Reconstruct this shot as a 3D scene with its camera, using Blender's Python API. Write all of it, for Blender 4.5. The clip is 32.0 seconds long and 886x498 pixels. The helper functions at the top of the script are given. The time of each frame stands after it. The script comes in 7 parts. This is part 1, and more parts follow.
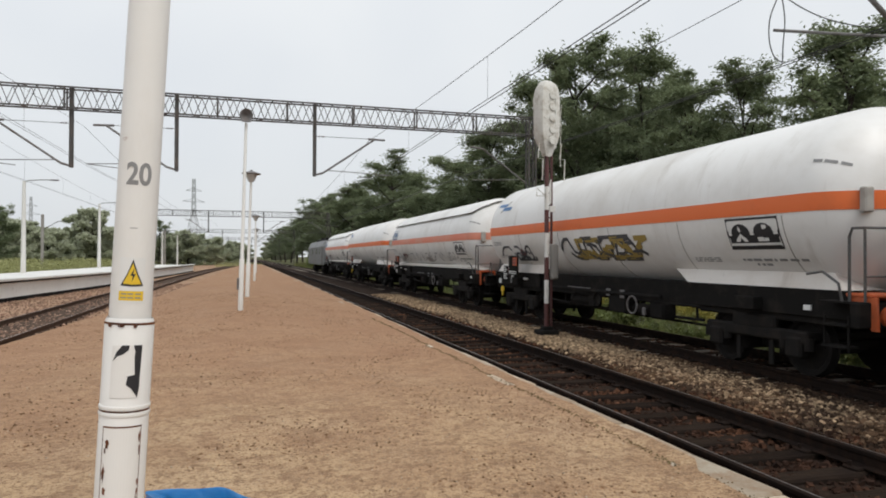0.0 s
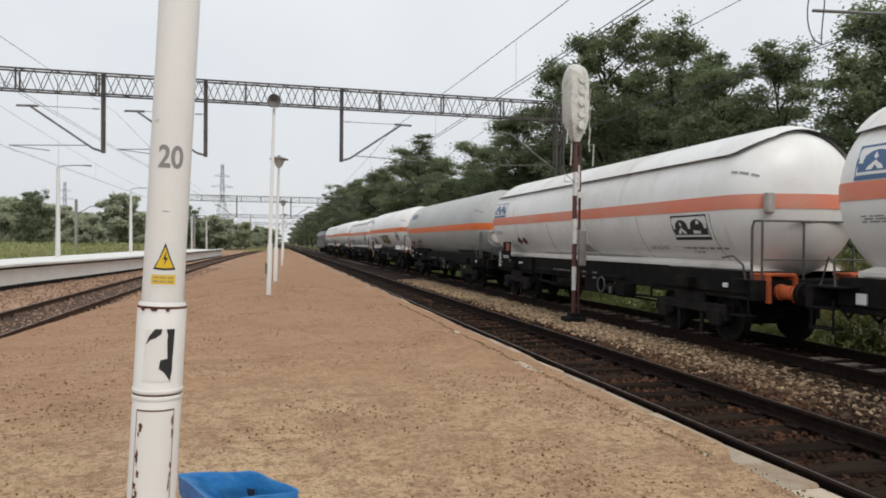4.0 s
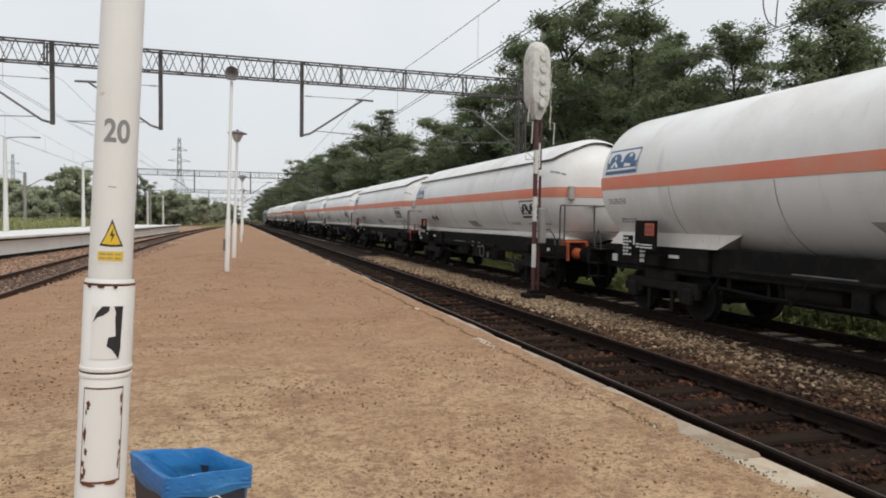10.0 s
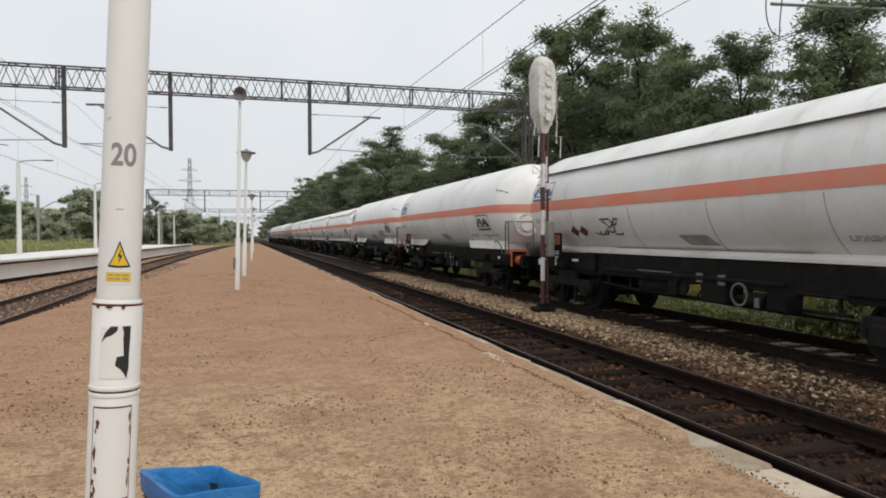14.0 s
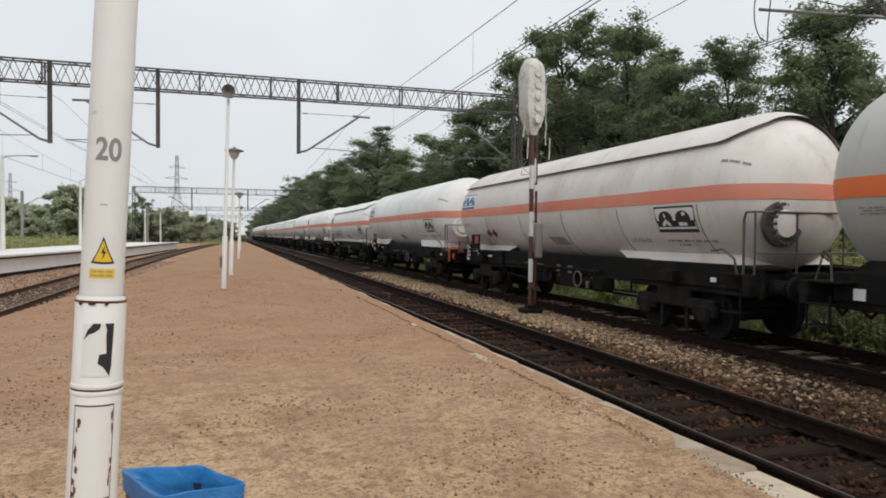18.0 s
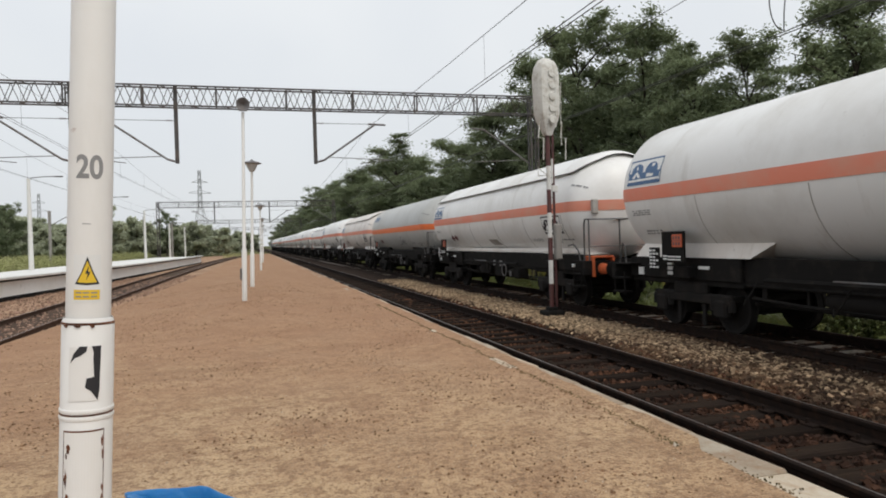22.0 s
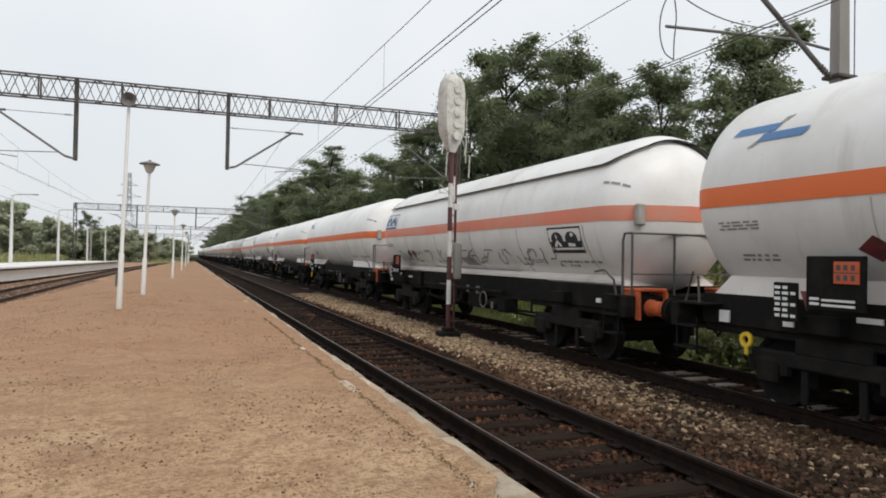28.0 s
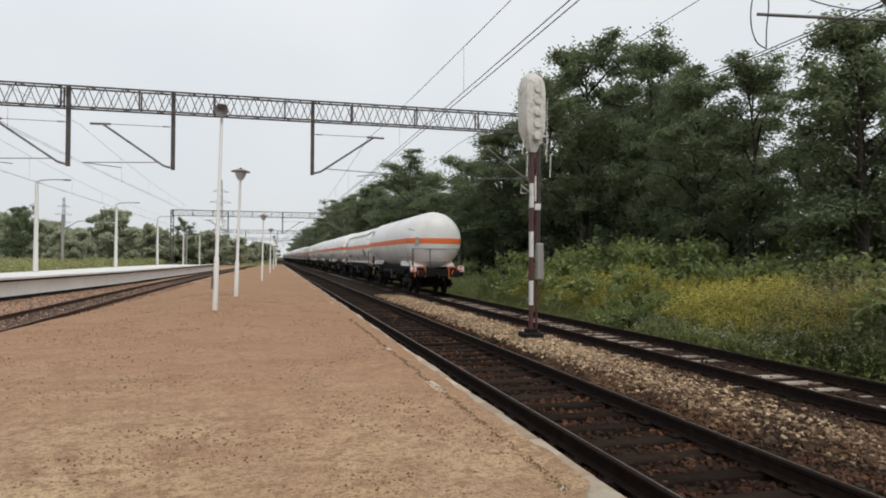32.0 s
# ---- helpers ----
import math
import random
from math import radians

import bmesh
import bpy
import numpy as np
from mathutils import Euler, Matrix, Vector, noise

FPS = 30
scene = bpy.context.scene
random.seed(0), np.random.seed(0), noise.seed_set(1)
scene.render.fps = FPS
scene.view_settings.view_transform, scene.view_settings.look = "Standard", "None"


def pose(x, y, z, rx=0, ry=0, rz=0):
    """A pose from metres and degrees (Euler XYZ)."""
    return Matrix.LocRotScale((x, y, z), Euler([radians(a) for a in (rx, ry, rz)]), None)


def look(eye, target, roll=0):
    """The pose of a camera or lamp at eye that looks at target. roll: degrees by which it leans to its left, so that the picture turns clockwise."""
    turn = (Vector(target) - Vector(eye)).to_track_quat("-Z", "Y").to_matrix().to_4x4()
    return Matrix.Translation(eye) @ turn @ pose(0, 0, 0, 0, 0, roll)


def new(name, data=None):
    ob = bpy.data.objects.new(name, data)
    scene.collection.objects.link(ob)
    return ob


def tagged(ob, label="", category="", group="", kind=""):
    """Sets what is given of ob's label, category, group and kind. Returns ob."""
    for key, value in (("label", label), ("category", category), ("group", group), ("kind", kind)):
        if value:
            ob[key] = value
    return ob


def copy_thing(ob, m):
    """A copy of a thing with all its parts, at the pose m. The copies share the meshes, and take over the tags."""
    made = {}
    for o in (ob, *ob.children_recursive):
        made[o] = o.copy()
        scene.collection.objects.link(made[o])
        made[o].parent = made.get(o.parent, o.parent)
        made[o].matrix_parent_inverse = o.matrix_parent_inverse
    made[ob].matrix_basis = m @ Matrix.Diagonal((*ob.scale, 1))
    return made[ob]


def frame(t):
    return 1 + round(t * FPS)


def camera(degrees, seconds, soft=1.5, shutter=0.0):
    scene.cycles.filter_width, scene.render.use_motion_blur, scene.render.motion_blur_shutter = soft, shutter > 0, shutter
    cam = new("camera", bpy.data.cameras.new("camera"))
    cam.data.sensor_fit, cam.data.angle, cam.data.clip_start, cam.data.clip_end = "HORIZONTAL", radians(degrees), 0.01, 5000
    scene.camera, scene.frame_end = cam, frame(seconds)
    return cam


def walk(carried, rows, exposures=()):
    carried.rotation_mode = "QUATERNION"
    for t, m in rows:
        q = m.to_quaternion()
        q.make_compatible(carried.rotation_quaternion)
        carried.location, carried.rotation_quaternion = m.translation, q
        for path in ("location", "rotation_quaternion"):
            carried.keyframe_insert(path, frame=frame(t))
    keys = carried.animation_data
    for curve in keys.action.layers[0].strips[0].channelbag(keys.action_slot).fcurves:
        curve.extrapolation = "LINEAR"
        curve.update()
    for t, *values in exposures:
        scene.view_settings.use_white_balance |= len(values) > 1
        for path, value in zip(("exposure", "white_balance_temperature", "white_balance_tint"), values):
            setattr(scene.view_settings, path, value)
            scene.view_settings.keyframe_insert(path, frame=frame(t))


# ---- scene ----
cam = camera(66.4, 32.0, 1.85)
PATH = [
    (0, (-0.939, -1.716, 1.578), (-0.371, 0.202, 1.602), 0.2),
    (0.5, (-0.943, -1.702, 1.578), (-0.387, 0.22, 1.585), 0.8),
    (1, (-0.947, -1.683, 1.575), (-0.456, 0.256, 1.559), -0.0),
    (1.5, (-0.947, -1.686, 1.572), (-0.452, 0.252, 1.566), 0.4),
    (2, (-0.939, -1.695, 1.573), (-0.439, 0.241, 1.571), 0.4),
    (2.5, (-0.945, -1.696, 1.573), (-0.447, 0.241, 1.564), 0.4),
    (4.5, (-0.952, -1.652, 1.575), (-0.457, 0.285, 1.55), 0.5),
    (5, (-0.951, -1.65, 1.574), (-0.442, 0.284, 1.535), 0.5),
    (5.5, (-0.949, -1.65, 1.573), (-0.442, 0.284, 1.525), 0.5),
    (6, (-0.956, -1.628, 1.568), (-0.425, 0.3, 1.523), 1.0),
    (6.5, (-0.946, -1.652, 1.572), (-0.413, 0.275, 1.549), 1.0),
    (7, (-0.94, -1.659, 1.574), (-0.399, 0.266, 1.532), 0.8),
    (7.5, (-0.945, -1.638, 1.571), (-0.407, 0.288, 1.533), 0.2),
    (8, (-0.939, -1.647, 1.574), (-0.4, 0.279, 1.546), -0.2),
    (8.5, (-0.937, -1.642, 1.576), (-0.396, 0.283, 1.529), 0.4),
    (9, (-0.935, -1.649, 1.575), (-0.391, 0.274, 1.516), 0.4),
    (9.5, (-0.932, -1.657, 1.576), (-0.355, 0.257, 1.507), 0.6),
    (10, (-0.925, -1.69, 1.578), (-0.323, 0.215, 1.493), 0.8),
    (10.5, (-0.918, -1.695, 1.574), (-0.305, 0.206, 1.477), 0.7),
    (11, (-0.908, -1.72, 1.578), (-0.32, 0.191, 1.519), -0.3),
    (11.5, (-0.919, -1.699, 1.58), (-0.342, 0.215, 1.519), -0.6),
    (12, (-0.917, -1.698, 1.579), (-0.352, 0.218, 1.478), -0.9),
    (12.5, (-0.919, -1.687, 1.574), (-0.362, 0.232, 1.505), -0.7),
    (13, (-0.91, -1.7, 1.575), (-0.35, 0.219, 1.502), -0.6),
    (13.5, (-0.912, -1.699, 1.576), (-0.341, 0.216, 1.503), -0.1),
    (14, (-0.907, -1.725, 1.581), (-0.332, 0.191, 1.54), -0.2),
    (14.5, (-0.912, -1.713, 1.582), (-0.324, 0.198, 1.552), -0.5),
    (16.5, (-0.915, -1.69, 1.582), (-0.358, 0.231, 1.579), -0.1),
    (17, (-0.907, -1.694, 1.578), (-0.332, 0.221, 1.529), -0.1),
    (17.5, (-0.906, -1.699, 1.577), (-0.329, 0.216, 1.555), -0.1),
    (18, (-0.905, -1.711, 1.577), (-0.297, 0.193, 1.538), 0.4),
    (18.5, (-0.906, -1.699, 1.577), (-0.257, 0.192, 1.512), 0.0),
    (19, (-0.917, -1.67, 1.583), (-0.319, 0.237, 1.501), -1.0),
    (19.5, (-0.913, -1.685, 1.584), (-0.285, 0.214, 1.541), -1.0),
    (20, (-0.906, -1.65, 1.59), (-0.257, 0.241, 1.533), -2.0),
    (20.5, (-0.906, -1.668, 1.597), (-0.184, 0.196, 1.525), -2.8),
    (21, (-0.913, -1.658, 1.593), (-0.185, 0.203, 1.522), -1.1),
    (21.5, (-0.898, -1.64, 1.585), (-0.219, 0.24, 1.533), -0.7),
    (22, (-0.793, -1.646, 1.584), (-0.247, 0.278, 1.559), -1.7),
    (22.5, (-0.604, -1.578, 1.581), (-0.044, 0.341, 1.526), -0.3),
    (23, (-0.216, -1.581, 1.531), (0.406, 0.319, 1.477), 1.2),
    (23.5, (0.114, -1.493, 1.524), (0.77, 0.395, 1.478), 0.8),
    (24, (0.309, -1.513, 1.507), (0.895, 0.399, 1.458), 0.4),
    (24.5, (0.418, -1.411, 1.503), (1.156, 0.446, 1.417), -0.3),
    (25, (0.388, -1.455, 1.544), (1.164, 0.388, 1.569), 0.1),
    (25.5, (0.38, -1.492, 1.544), (1.042, 0.395, 1.56), -0.5),
    (27.5, (0.373, -1.453, 1.542), (1.036, 0.434, 1.566), 0.1),
    (28, (0.369, -1.447, 1.53), (1.086, 0.42, 1.558), 1.0),
    (28.5, (0.368, -1.477, 1.538), (1.12, 0.376, 1.576), 0.5),
    (29, (0.371, -1.502, 1.532), (1.156, 0.337, 1.559), -0.4),
    (29.5, (0.366, -1.522, 1.554), (1.15, 0.318, 1.584), -0.0),
    (30, (0.342, -1.504, 1.555), (1.035, 0.372, 1.581), 0.1),
    (30.5, (0.327, -1.484, 1.547), (0.945, 0.418, 1.568), 0.1),
    (31, (0.321, -1.471, 1.539), (0.884, 0.448, 1.556), 0.1),
    (31.5, (0.326, -1.39, 1.521), (0.839, 0.543, 1.537), 0.5),
    (32, (0.309, -1.457, 1.539), (0.803, 0.481, 1.566), 0.4),
]
walk(cam, [(t, look(eye, target, roll)) for t, eye, target, roll in PATH], [(0.0, 0.05), (23.5, 0.05), (25.0, 0.12), (30.0, 0.12), (31.0, 0.05), (32.0, 0.03)])

# ---- light ----
world = bpy.data.worlds.new("overcast_sky")
scene.world = world
world.use_nodes = True
wn, wl = world.node_tree.nodes, world.node_tree.links
sky = wn.new("ShaderNodeTexSky")
sky.sky_type, sky.sun_disc = "NISHITA", False
sky.sun_elevation, sky.sun_rotation = radians(52), radians(159)
sky.dust_density, sky.ozone_density = 4.0, 1.0
cloud = wn.new("ShaderNodeTexNoise")
cloud.inputs["Scale"].default_value, cloud.inputs["Detail"].default_value = 1.6, 4.0
veil = wn.new("ShaderNodeValToRGB")
veil.color_ramp.elements[0].position, veil.color_ramp.elements[1].position = 0.3, 0.75
veil.color_ramp.elements[0].color = (7.0, 7.4, 7.9, 1)
veil.color_ramp.elements[1].color = (8.6, 8.8, 8.9, 1)
wmix = wn.new("ShaderNodeMix")
wmix.data_type = "RGBA"
wmix.inputs["Factor"].default_value = 0.9
wl.new(cloud.outputs["Fac"], veil.inputs["Fac"])
wl.new(sky.outputs["Color"], wmix.inputs["A"])
over, cut, lift, thick = wn.new("ShaderNodeTexCoord"), wn.new("ShaderNodeSeparateXYZ"), wn.new("ShaderNodeMapRange"), wn.new("ShaderNodeMix")
wl.new(over.outputs["Generated"], cut.inputs[0])
wl.new(cut.outputs["Z"], lift.inputs["Value"])
lift.inputs["From Min"].default_value, lift.inputs["From Max"].default_value = 0.0, 1.0
lift.inputs["To Min"].default_value, lift.inputs["To Max"].default_value = 0.885, 1.165
thick.data_type, thick.blend_type = "RGBA", "MULTIPLY"
thick.inputs["Factor"].default_value = 1.0
wl.new(veil.outputs["Color"], thick.inputs["A"])
wl.new(lift.outputs["Result"], thick.inputs["B"])
wl.new(thick.outputs["Result"], wmix.inputs["B"])
wl.new(wmix.outputs["Result"], wn["Background"].inputs["Color"])
wn["Background"].inputs["Strength"].default_value = 0.107

sun = new("sun", bpy.data.lights.new("sun", "SUN"))
sun.data.energy, sun.data.angle, sun.data.color = 1.45, radians(22), (1.0, 0.96, 0.9)
sun.matrix_world = look((11, -29, 40), (0, 0, 0))


# ---- materials ----
def mat(name, base, rough=0.6, metal=0.0, vary=(), bump=0.0, bump_scale=40.0, spread=0.0, spec=0.5, coords="Object"):
    """vary: rows of (colour, scale, low, high, strength[, stretch]) of noise laid over the base; spread: difference from piece to piece."""
    m = bpy.data.materials.new(name)
    m.use_nodes = True
    n, l = m.node_tree.nodes, m.node_tree.links
    b = n["Principled BSDF"]
    b.inputs["Roughness"].default_value, b.inputs["Metallic"].default_value = rough, metal
    b.inputs["Specular IOR Level"].default_value = spec
    co = n.new("ShaderNodeTexCoord")
    rgb = n.new("ShaderNodeRGB")
    rgb.outputs[0].default_value = (*base, 1)
    last = rgb.outputs[0]
    for row in vary:
        colour, scale, low, high, strength = row[:5]
        mp = n.new("ShaderNodeMapping")
        mp.inputs["Scale"].default_value = row[5] if len(row) > 5 else (1, 1, 1)
        l.new(co.outputs[coords], mp.inputs["Vector"])
        tx = n.new("ShaderNodeTexNoise")
        tx.inputs["Scale"].default_value, tx.inputs["Detail"].default_value, tx.inputs["Roughness"].default_value = scale, 6.0, 0.62
        l.new(mp.outputs["Vector"], tx.inputs["Vector"])
        rm = n.new("ShaderNodeMapRange")
        rm.inputs["From Min"].default_value, rm.inputs["From Max"].default_value = low, high
        rm.inputs["To Max"].default_value = strength
        l.new(tx.outputs["Fac"], rm.inputs["Value"])
        mx = n.new("ShaderNodeMix")
        mx.data_type = "RGBA"
        l.new(rm.outputs["Result"], mx.inputs["Factor"])
        l.new(last, mx.inputs["A"])
        mx.inputs["B"].default_value = (*colour, 1)
        last = mx.outputs["Result"]
    if spread:
        info = n.new("ShaderNodeObjectInfo")
        geo = n.new("ShaderNodeNewGeometry")
        add = n.new("ShaderNodeMath")
        l.new(info.outputs["Random"], add.inputs[0])
        l.new(geo.outputs["Random Per Island"], add.inputs[1])
        fr = n.new("ShaderNodeMath")
        fr.operation = "FRACT"
        l.new(add.outputs[0], fr.inputs[0])
        rg = n.new("ShaderNodeMapRange")
        rg.inputs["To Min"].default_value, rg.inputs["To Max"].default_value = 1 - spread, 1 + spread
        l.new(fr.outputs[0], rg.inputs["Value"])
        hs = n.new("ShaderNodeHueSaturation")
        l.new(rg.outputs["Result"], hs.inputs["Value"])
        l.new(last, hs.inputs["Color"])
        last = hs.outputs["Color"]
    l.new(last, b.inputs["Base Color"])
    if bump:
        tx = n.new("ShaderNodeTexNoise")
        tx.inputs["Scale"].default_value, tx.inputs["Detail"].default_value = bump_scale, 5.0
        l.new(co.outputs[coords], tx.inputs["Vector"])
        bp = n.new("ShaderNodeBump")
        bp.inputs["Strength"].default_value, bp.inputs["Distance"].default_value = bump, 0.02
        l.new(tx.outputs["Fac"], bp.inputs["Height"])
        l.new(bp.outputs["Normal"], b.inputs["Normal"])
    return m


def leafy(m, through_colour, share=0.4):
    """Lets some light through thin leaves and sheets."""
    n, l = m.node_tree.nodes, m.node_tree.links
    t = n.new("ShaderNodeBsdfTranslucent")
    t.inputs["Color"].default_value = (*through_colour, 1)
    mx = n.new("ShaderNodeMixShader")
    mx.inputs[0].default_value = share
    l.new(n["Principled BSDF"].outputs[0], mx.inputs[1])
    l.new(t.outputs[0], mx.inputs[2])
    l.new(mx.outputs[0], n["Material Output"].inputs["Surface"])
    return m


DIRT = mat("platform_dirt", (0.50, 0.353, 0.207), 0.97, vary=[((0.42, 0.25, 0.14), 0.10, 0.38, 0.52, 0.6), ((0.33, 0.195, 0.11), 0.45, 0.46, 0.62, 0.6), ((0.24, 0.135, 0.075), 0.9, 0.55, 0.68, 0.7, (0.35, 1.0, 1.0)), ((0.28, 0.165, 0.095), 3.0, 0.5, 0.64, 0.55), ((0.52, 0.39, 0.25), 0.8, 0.48, 0.66, 0.6), ((0.27, 0.155, 0.085), 1.6, 0.48, 0.64, 0.7), ((0.22, 0.135, 0.08), 6.0, 0.52, 0.66, 0.5), ((0.19, 0.105, 0.058), 13.0, 0.53, 0.61, 0.6), ((0.17, 0.098, 0.056), 28.0, 0.53, 0.60, 0.65), ((0.13, 0.075, 0.045), 60.0, 0.56, 0.63, 0.8), ((0.14, 0.085, 0.055), 110.0, 0.54, 0.64, 0.7), ((0.62, 0.51, 0.37), 140.0, 0.56, 0.66, 0.6)], bump=1.0, bump_scale=30, spec=0.15)


def gravel_beyond(m, colour, y0, y1, most):
    """Redder gravel takes over from the sand further along the platform, with a ragged border."""
    n, l = m.node_tree.nodes, m.node_tree.links
    base = n["Principled BSDF"].inputs["Base Color"]
    before = base.links[0].from_socket
    co, cut, tx, add, rg, mx = n.new("ShaderNodeTexCoord"), n.new("ShaderNodeSeparateXYZ"), n.new("ShaderNodeTexNoise"), n.new("ShaderNodeMath"), n.new("ShaderNodeMapRange"), n.new("ShaderNodeMix")
    tx.inputs["Scale"].default_value, tx.inputs["Detail"].default_value = 0.6, 6.0
    l.new(co.outputs["Object"], cut.inputs[0])
    l.new(co.outputs["Object"], tx.inputs["Vector"])
    add.operation = "MULTIPLY_ADD"
    l.new(tx.outputs["Fac"], add.inputs[0])
    add.inputs[1].default_value = 9.0
    l.new(cut.outputs["Y"], add.inputs[2])
    l.new(add.outputs[0], rg.inputs["Value"])
    rg.inputs["From Min"].default_value, rg.inputs["From Max"].default_value, rg.inputs["To Max"].default_value = y0 + 4.5, y1 + 4.5, most
    mx.data_type = "RGBA"
    l.new(rg.outputs["Result"], mx.inputs["Factor"])
    l.new(before, mx.inputs["A"])
    mx.inputs["B"].default_value = (*colour, 1)
    l.new(mx.outputs["Result"], base)


gravel_beyond(DIRT, (0.30, 0.165, 0.10), 3.0, 10.0, 0.55)
LEFT_BALLAST = mat("sandy_brown_ballast", (0.40, 0.26, 0.165), 0.95, vary=[((0.36, 0.25, 0.17), 12.0, 0.48, 0.66, 0.7), ((0.10, 0.06, 0.04), 18.0, 0.5, 0.66, 0.8), ((0.16, 0.085, 0.05), 0.5, 0.45, 0.62, 0.6)], bump=1.0, bump_scale=18, spec=0.15)
BALLAST_BED = mat("ballast_bed", (0.024, 0.016, 0.012), 0.98, vary=[((0.055, 0.036, 0.024), 16.0, 0.48, 0.66, 0.7), ((0.022, 0.016, 0.013), 22.0, 0.5, 0.66, 0.9), ((0.03, 0.02, 0.015), 0.7, 0.45, 0.65, 0.6)], bump=1.0, bump_scale=22, spec=0.05)
STONE_RUST = mat("rusty_ballast_stone", (0.115, 0.055, 0.032), 0.95, vary=[((0.018, 0.012, 0.010), 0.9, 0.42, 0.58, 0.85), ((0.028, 0.017, 0.013), 9.0, 0.45, 0.65, 0.7)], spread=0.5, spec=0.06)
STONE_BROWN = mat("brown_ballast_stone", (0.125, 0.076, 0.045), 0.95, vary=[((0.036, 0.024, 0.018), 0.8, 0.42, 0.6, 0.8), ((0.05, 0.034, 0.025), 5.0, 0.45, 0.65, 0.8)], spread=0.5, spec=0.08)
STONE_PALE = mat("pale_ballast_stone", (0.42, 0.305, 0.19), 0.95, vary=[((0.16, 0.10, 0.062), 1.3, 0.44, 0.62, 0.7), ((0.13, 0.085, 0.055), 6.0, 0.42, 0.65, 0.7)], spread=0.6, spec=0.2)
PEBBLE = mat("platform_pebble", (0.40, 0.32, 0.235), 0.9, spread=0.35, spec=0.2)
CONCRETE = mat("old_concrete", (0.43, 0.37, 0.285), 0.9, vary=[((0.30, 0.22, 0.15), 1.4, 0.42, 0.62, 0.75), ((0.30, 0.195, 0.12), 5.0, 0.48, 0.66, 0.75), ((0.45, 0.42, 0.37), 30.0, 0.55, 0.7, 0.5)], bump=0.6, bump_scale=40, spread=0.22, spec=0.2)
CONCRETE_WALL = mat("pale_limed_concrete", (0.86, 0.855, 0.83), 0.85, vary=[((0.76, 0.75, 0.72), 0.7, 0.45, 0.65, 0.6), ((0.5, 0.47, 0.43), 3.0, 0.6, 0.74, 0.5)], bump=0.2, bump_scale=30, spread=0.06, spec=0.2)
CONCRETE_NEW = mat("new_concrete", (0.66, 0.655, 0.63), 0.85, vary=[((0.56, 0.55, 0.52), 0.7, 0.45, 0.65, 0.6), ((0.34, 0.32, 0.29), 8.0, 0.58, 0.72, 0.5)], bump=0.2, bump_scale=30, spread=0.06, spec=0.25)
SLEEPER_WOOD = mat("oiled_sleeper_wood", (0.018, 0.013, 0.010), 0.98, vary=[((0.040, 0.027, 0.019), 3.0, 0.45, 0.65, 0.7, (1, 14, 14)), ((0.015, 0.011, 0.01), 1.5, 0.45, 0.65, 0.7)], bump=0.6, bump_scale=18, spread=0.3, spec=0.03)
SLEEPER_CONC = mat("concrete_sleeper", (0.36, 0.32, 0.27), 0.9, vary=[((0.14, 0.10, 0.075), 2.4, 0.42, 0.62, 0.85)], bump=0.3, spread=0.2, spec=0.2)
RAIL_SIDE = mat("rusty_rail_side", (0.016, 0.011, 0.009), 0.95, vary=[((0.036, 0.020, 0.013), 7.0, 0.48, 0.68, 0.7)], bump=0.2, spec=0.08)
RAIL_BROWN = mat("brown_rail_side", (0.085, 0.052, 0.036), 0.9, vary=[((0.05, 0.03, 0.022), 7.0, 0.48, 0.68, 0.7)], bump=0.2, spec=0.15)
BALLAST_DARK = mat("oily_ballast", (0.075, 0.05, 0.036), 0.95, vary=[((0.17, 0.11, 0.075), 14.0, 0.52, 0.68, 0.7), ((0.04, 0.027, 0.02), 20.0, 0.5, 0.66, 0.8)], bump=1.0, bump_scale=22, spec=0.1)
RAIL_TOP = mat("polished_rail_head", (0.21, 0.195, 0.18), 0.4, 0.9, vary=[((0.16, 0.12, 0.1), 4.0, 0.5, 0.7, 0.6, (1, 0.1, 1))])
RAIL_DULL = mat("dull_rail_head", (0.16, 0.12, 0.095), 0.5, 0.6, vary=[((0.08, 0.05, 0.035), 4.0, 0.45, 0.65, 0.7, (1, 0.1, 1))])
WHITE_TANK = mat("white_tank_paint", (0.79, 0.785, 0.765), 0.38, vary=[((0.56, 0.535, 0.49), 0.5, 0.45, 0.68, 0.6), ((0.45, 0.41, 0.36), 1.6, 0.58, 0.78, 0.5, (1, 2.0, 0.25)), ((0.38, 0.34, 0.29), 5.0, 0.66, 0.8, 0.4)], spread=0.05, spec=0.45)
DIRTY_TANK = mat("soiled_white_tank_paint", (0.72, 0.685, 0.645), 0.5, vary=[((0.56, 0.495, 0.44), 0.45, 0.42, 0.62, 0.7), ((0.40, 0.34, 0.28), 1.8, 0.56, 0.76, 0.5, (1, 2.0, 0.25)), ((0.22, 0.18, 0.15), 6.0, 0.64, 0.78, 0.5)], spread=0.04, spec=0.4)
GREY_TANK = mat("grey_tank_paint", (0.44, 0.445, 0.43), 0.42, vary=[((0.36, 0.355, 0.33), 0.4, 0.42, 0.62, 0.7), ((0.46, 0.45, 0.42), 0.22, 0.55, 0.6, 0.8), ((0.22, 0.2, 0.17), 2.0, 0.6, 0.78, 0.5, (1, 2, 0.25))], spec=0.45)
ORANGE = mat("orange_stripe_paint", (0.78, 0.17, 0.045), 0.45, vary=[((0.55, 0.14, 0.05), 1.2, 0.55, 0.75, 0.6)], spec=0.4)
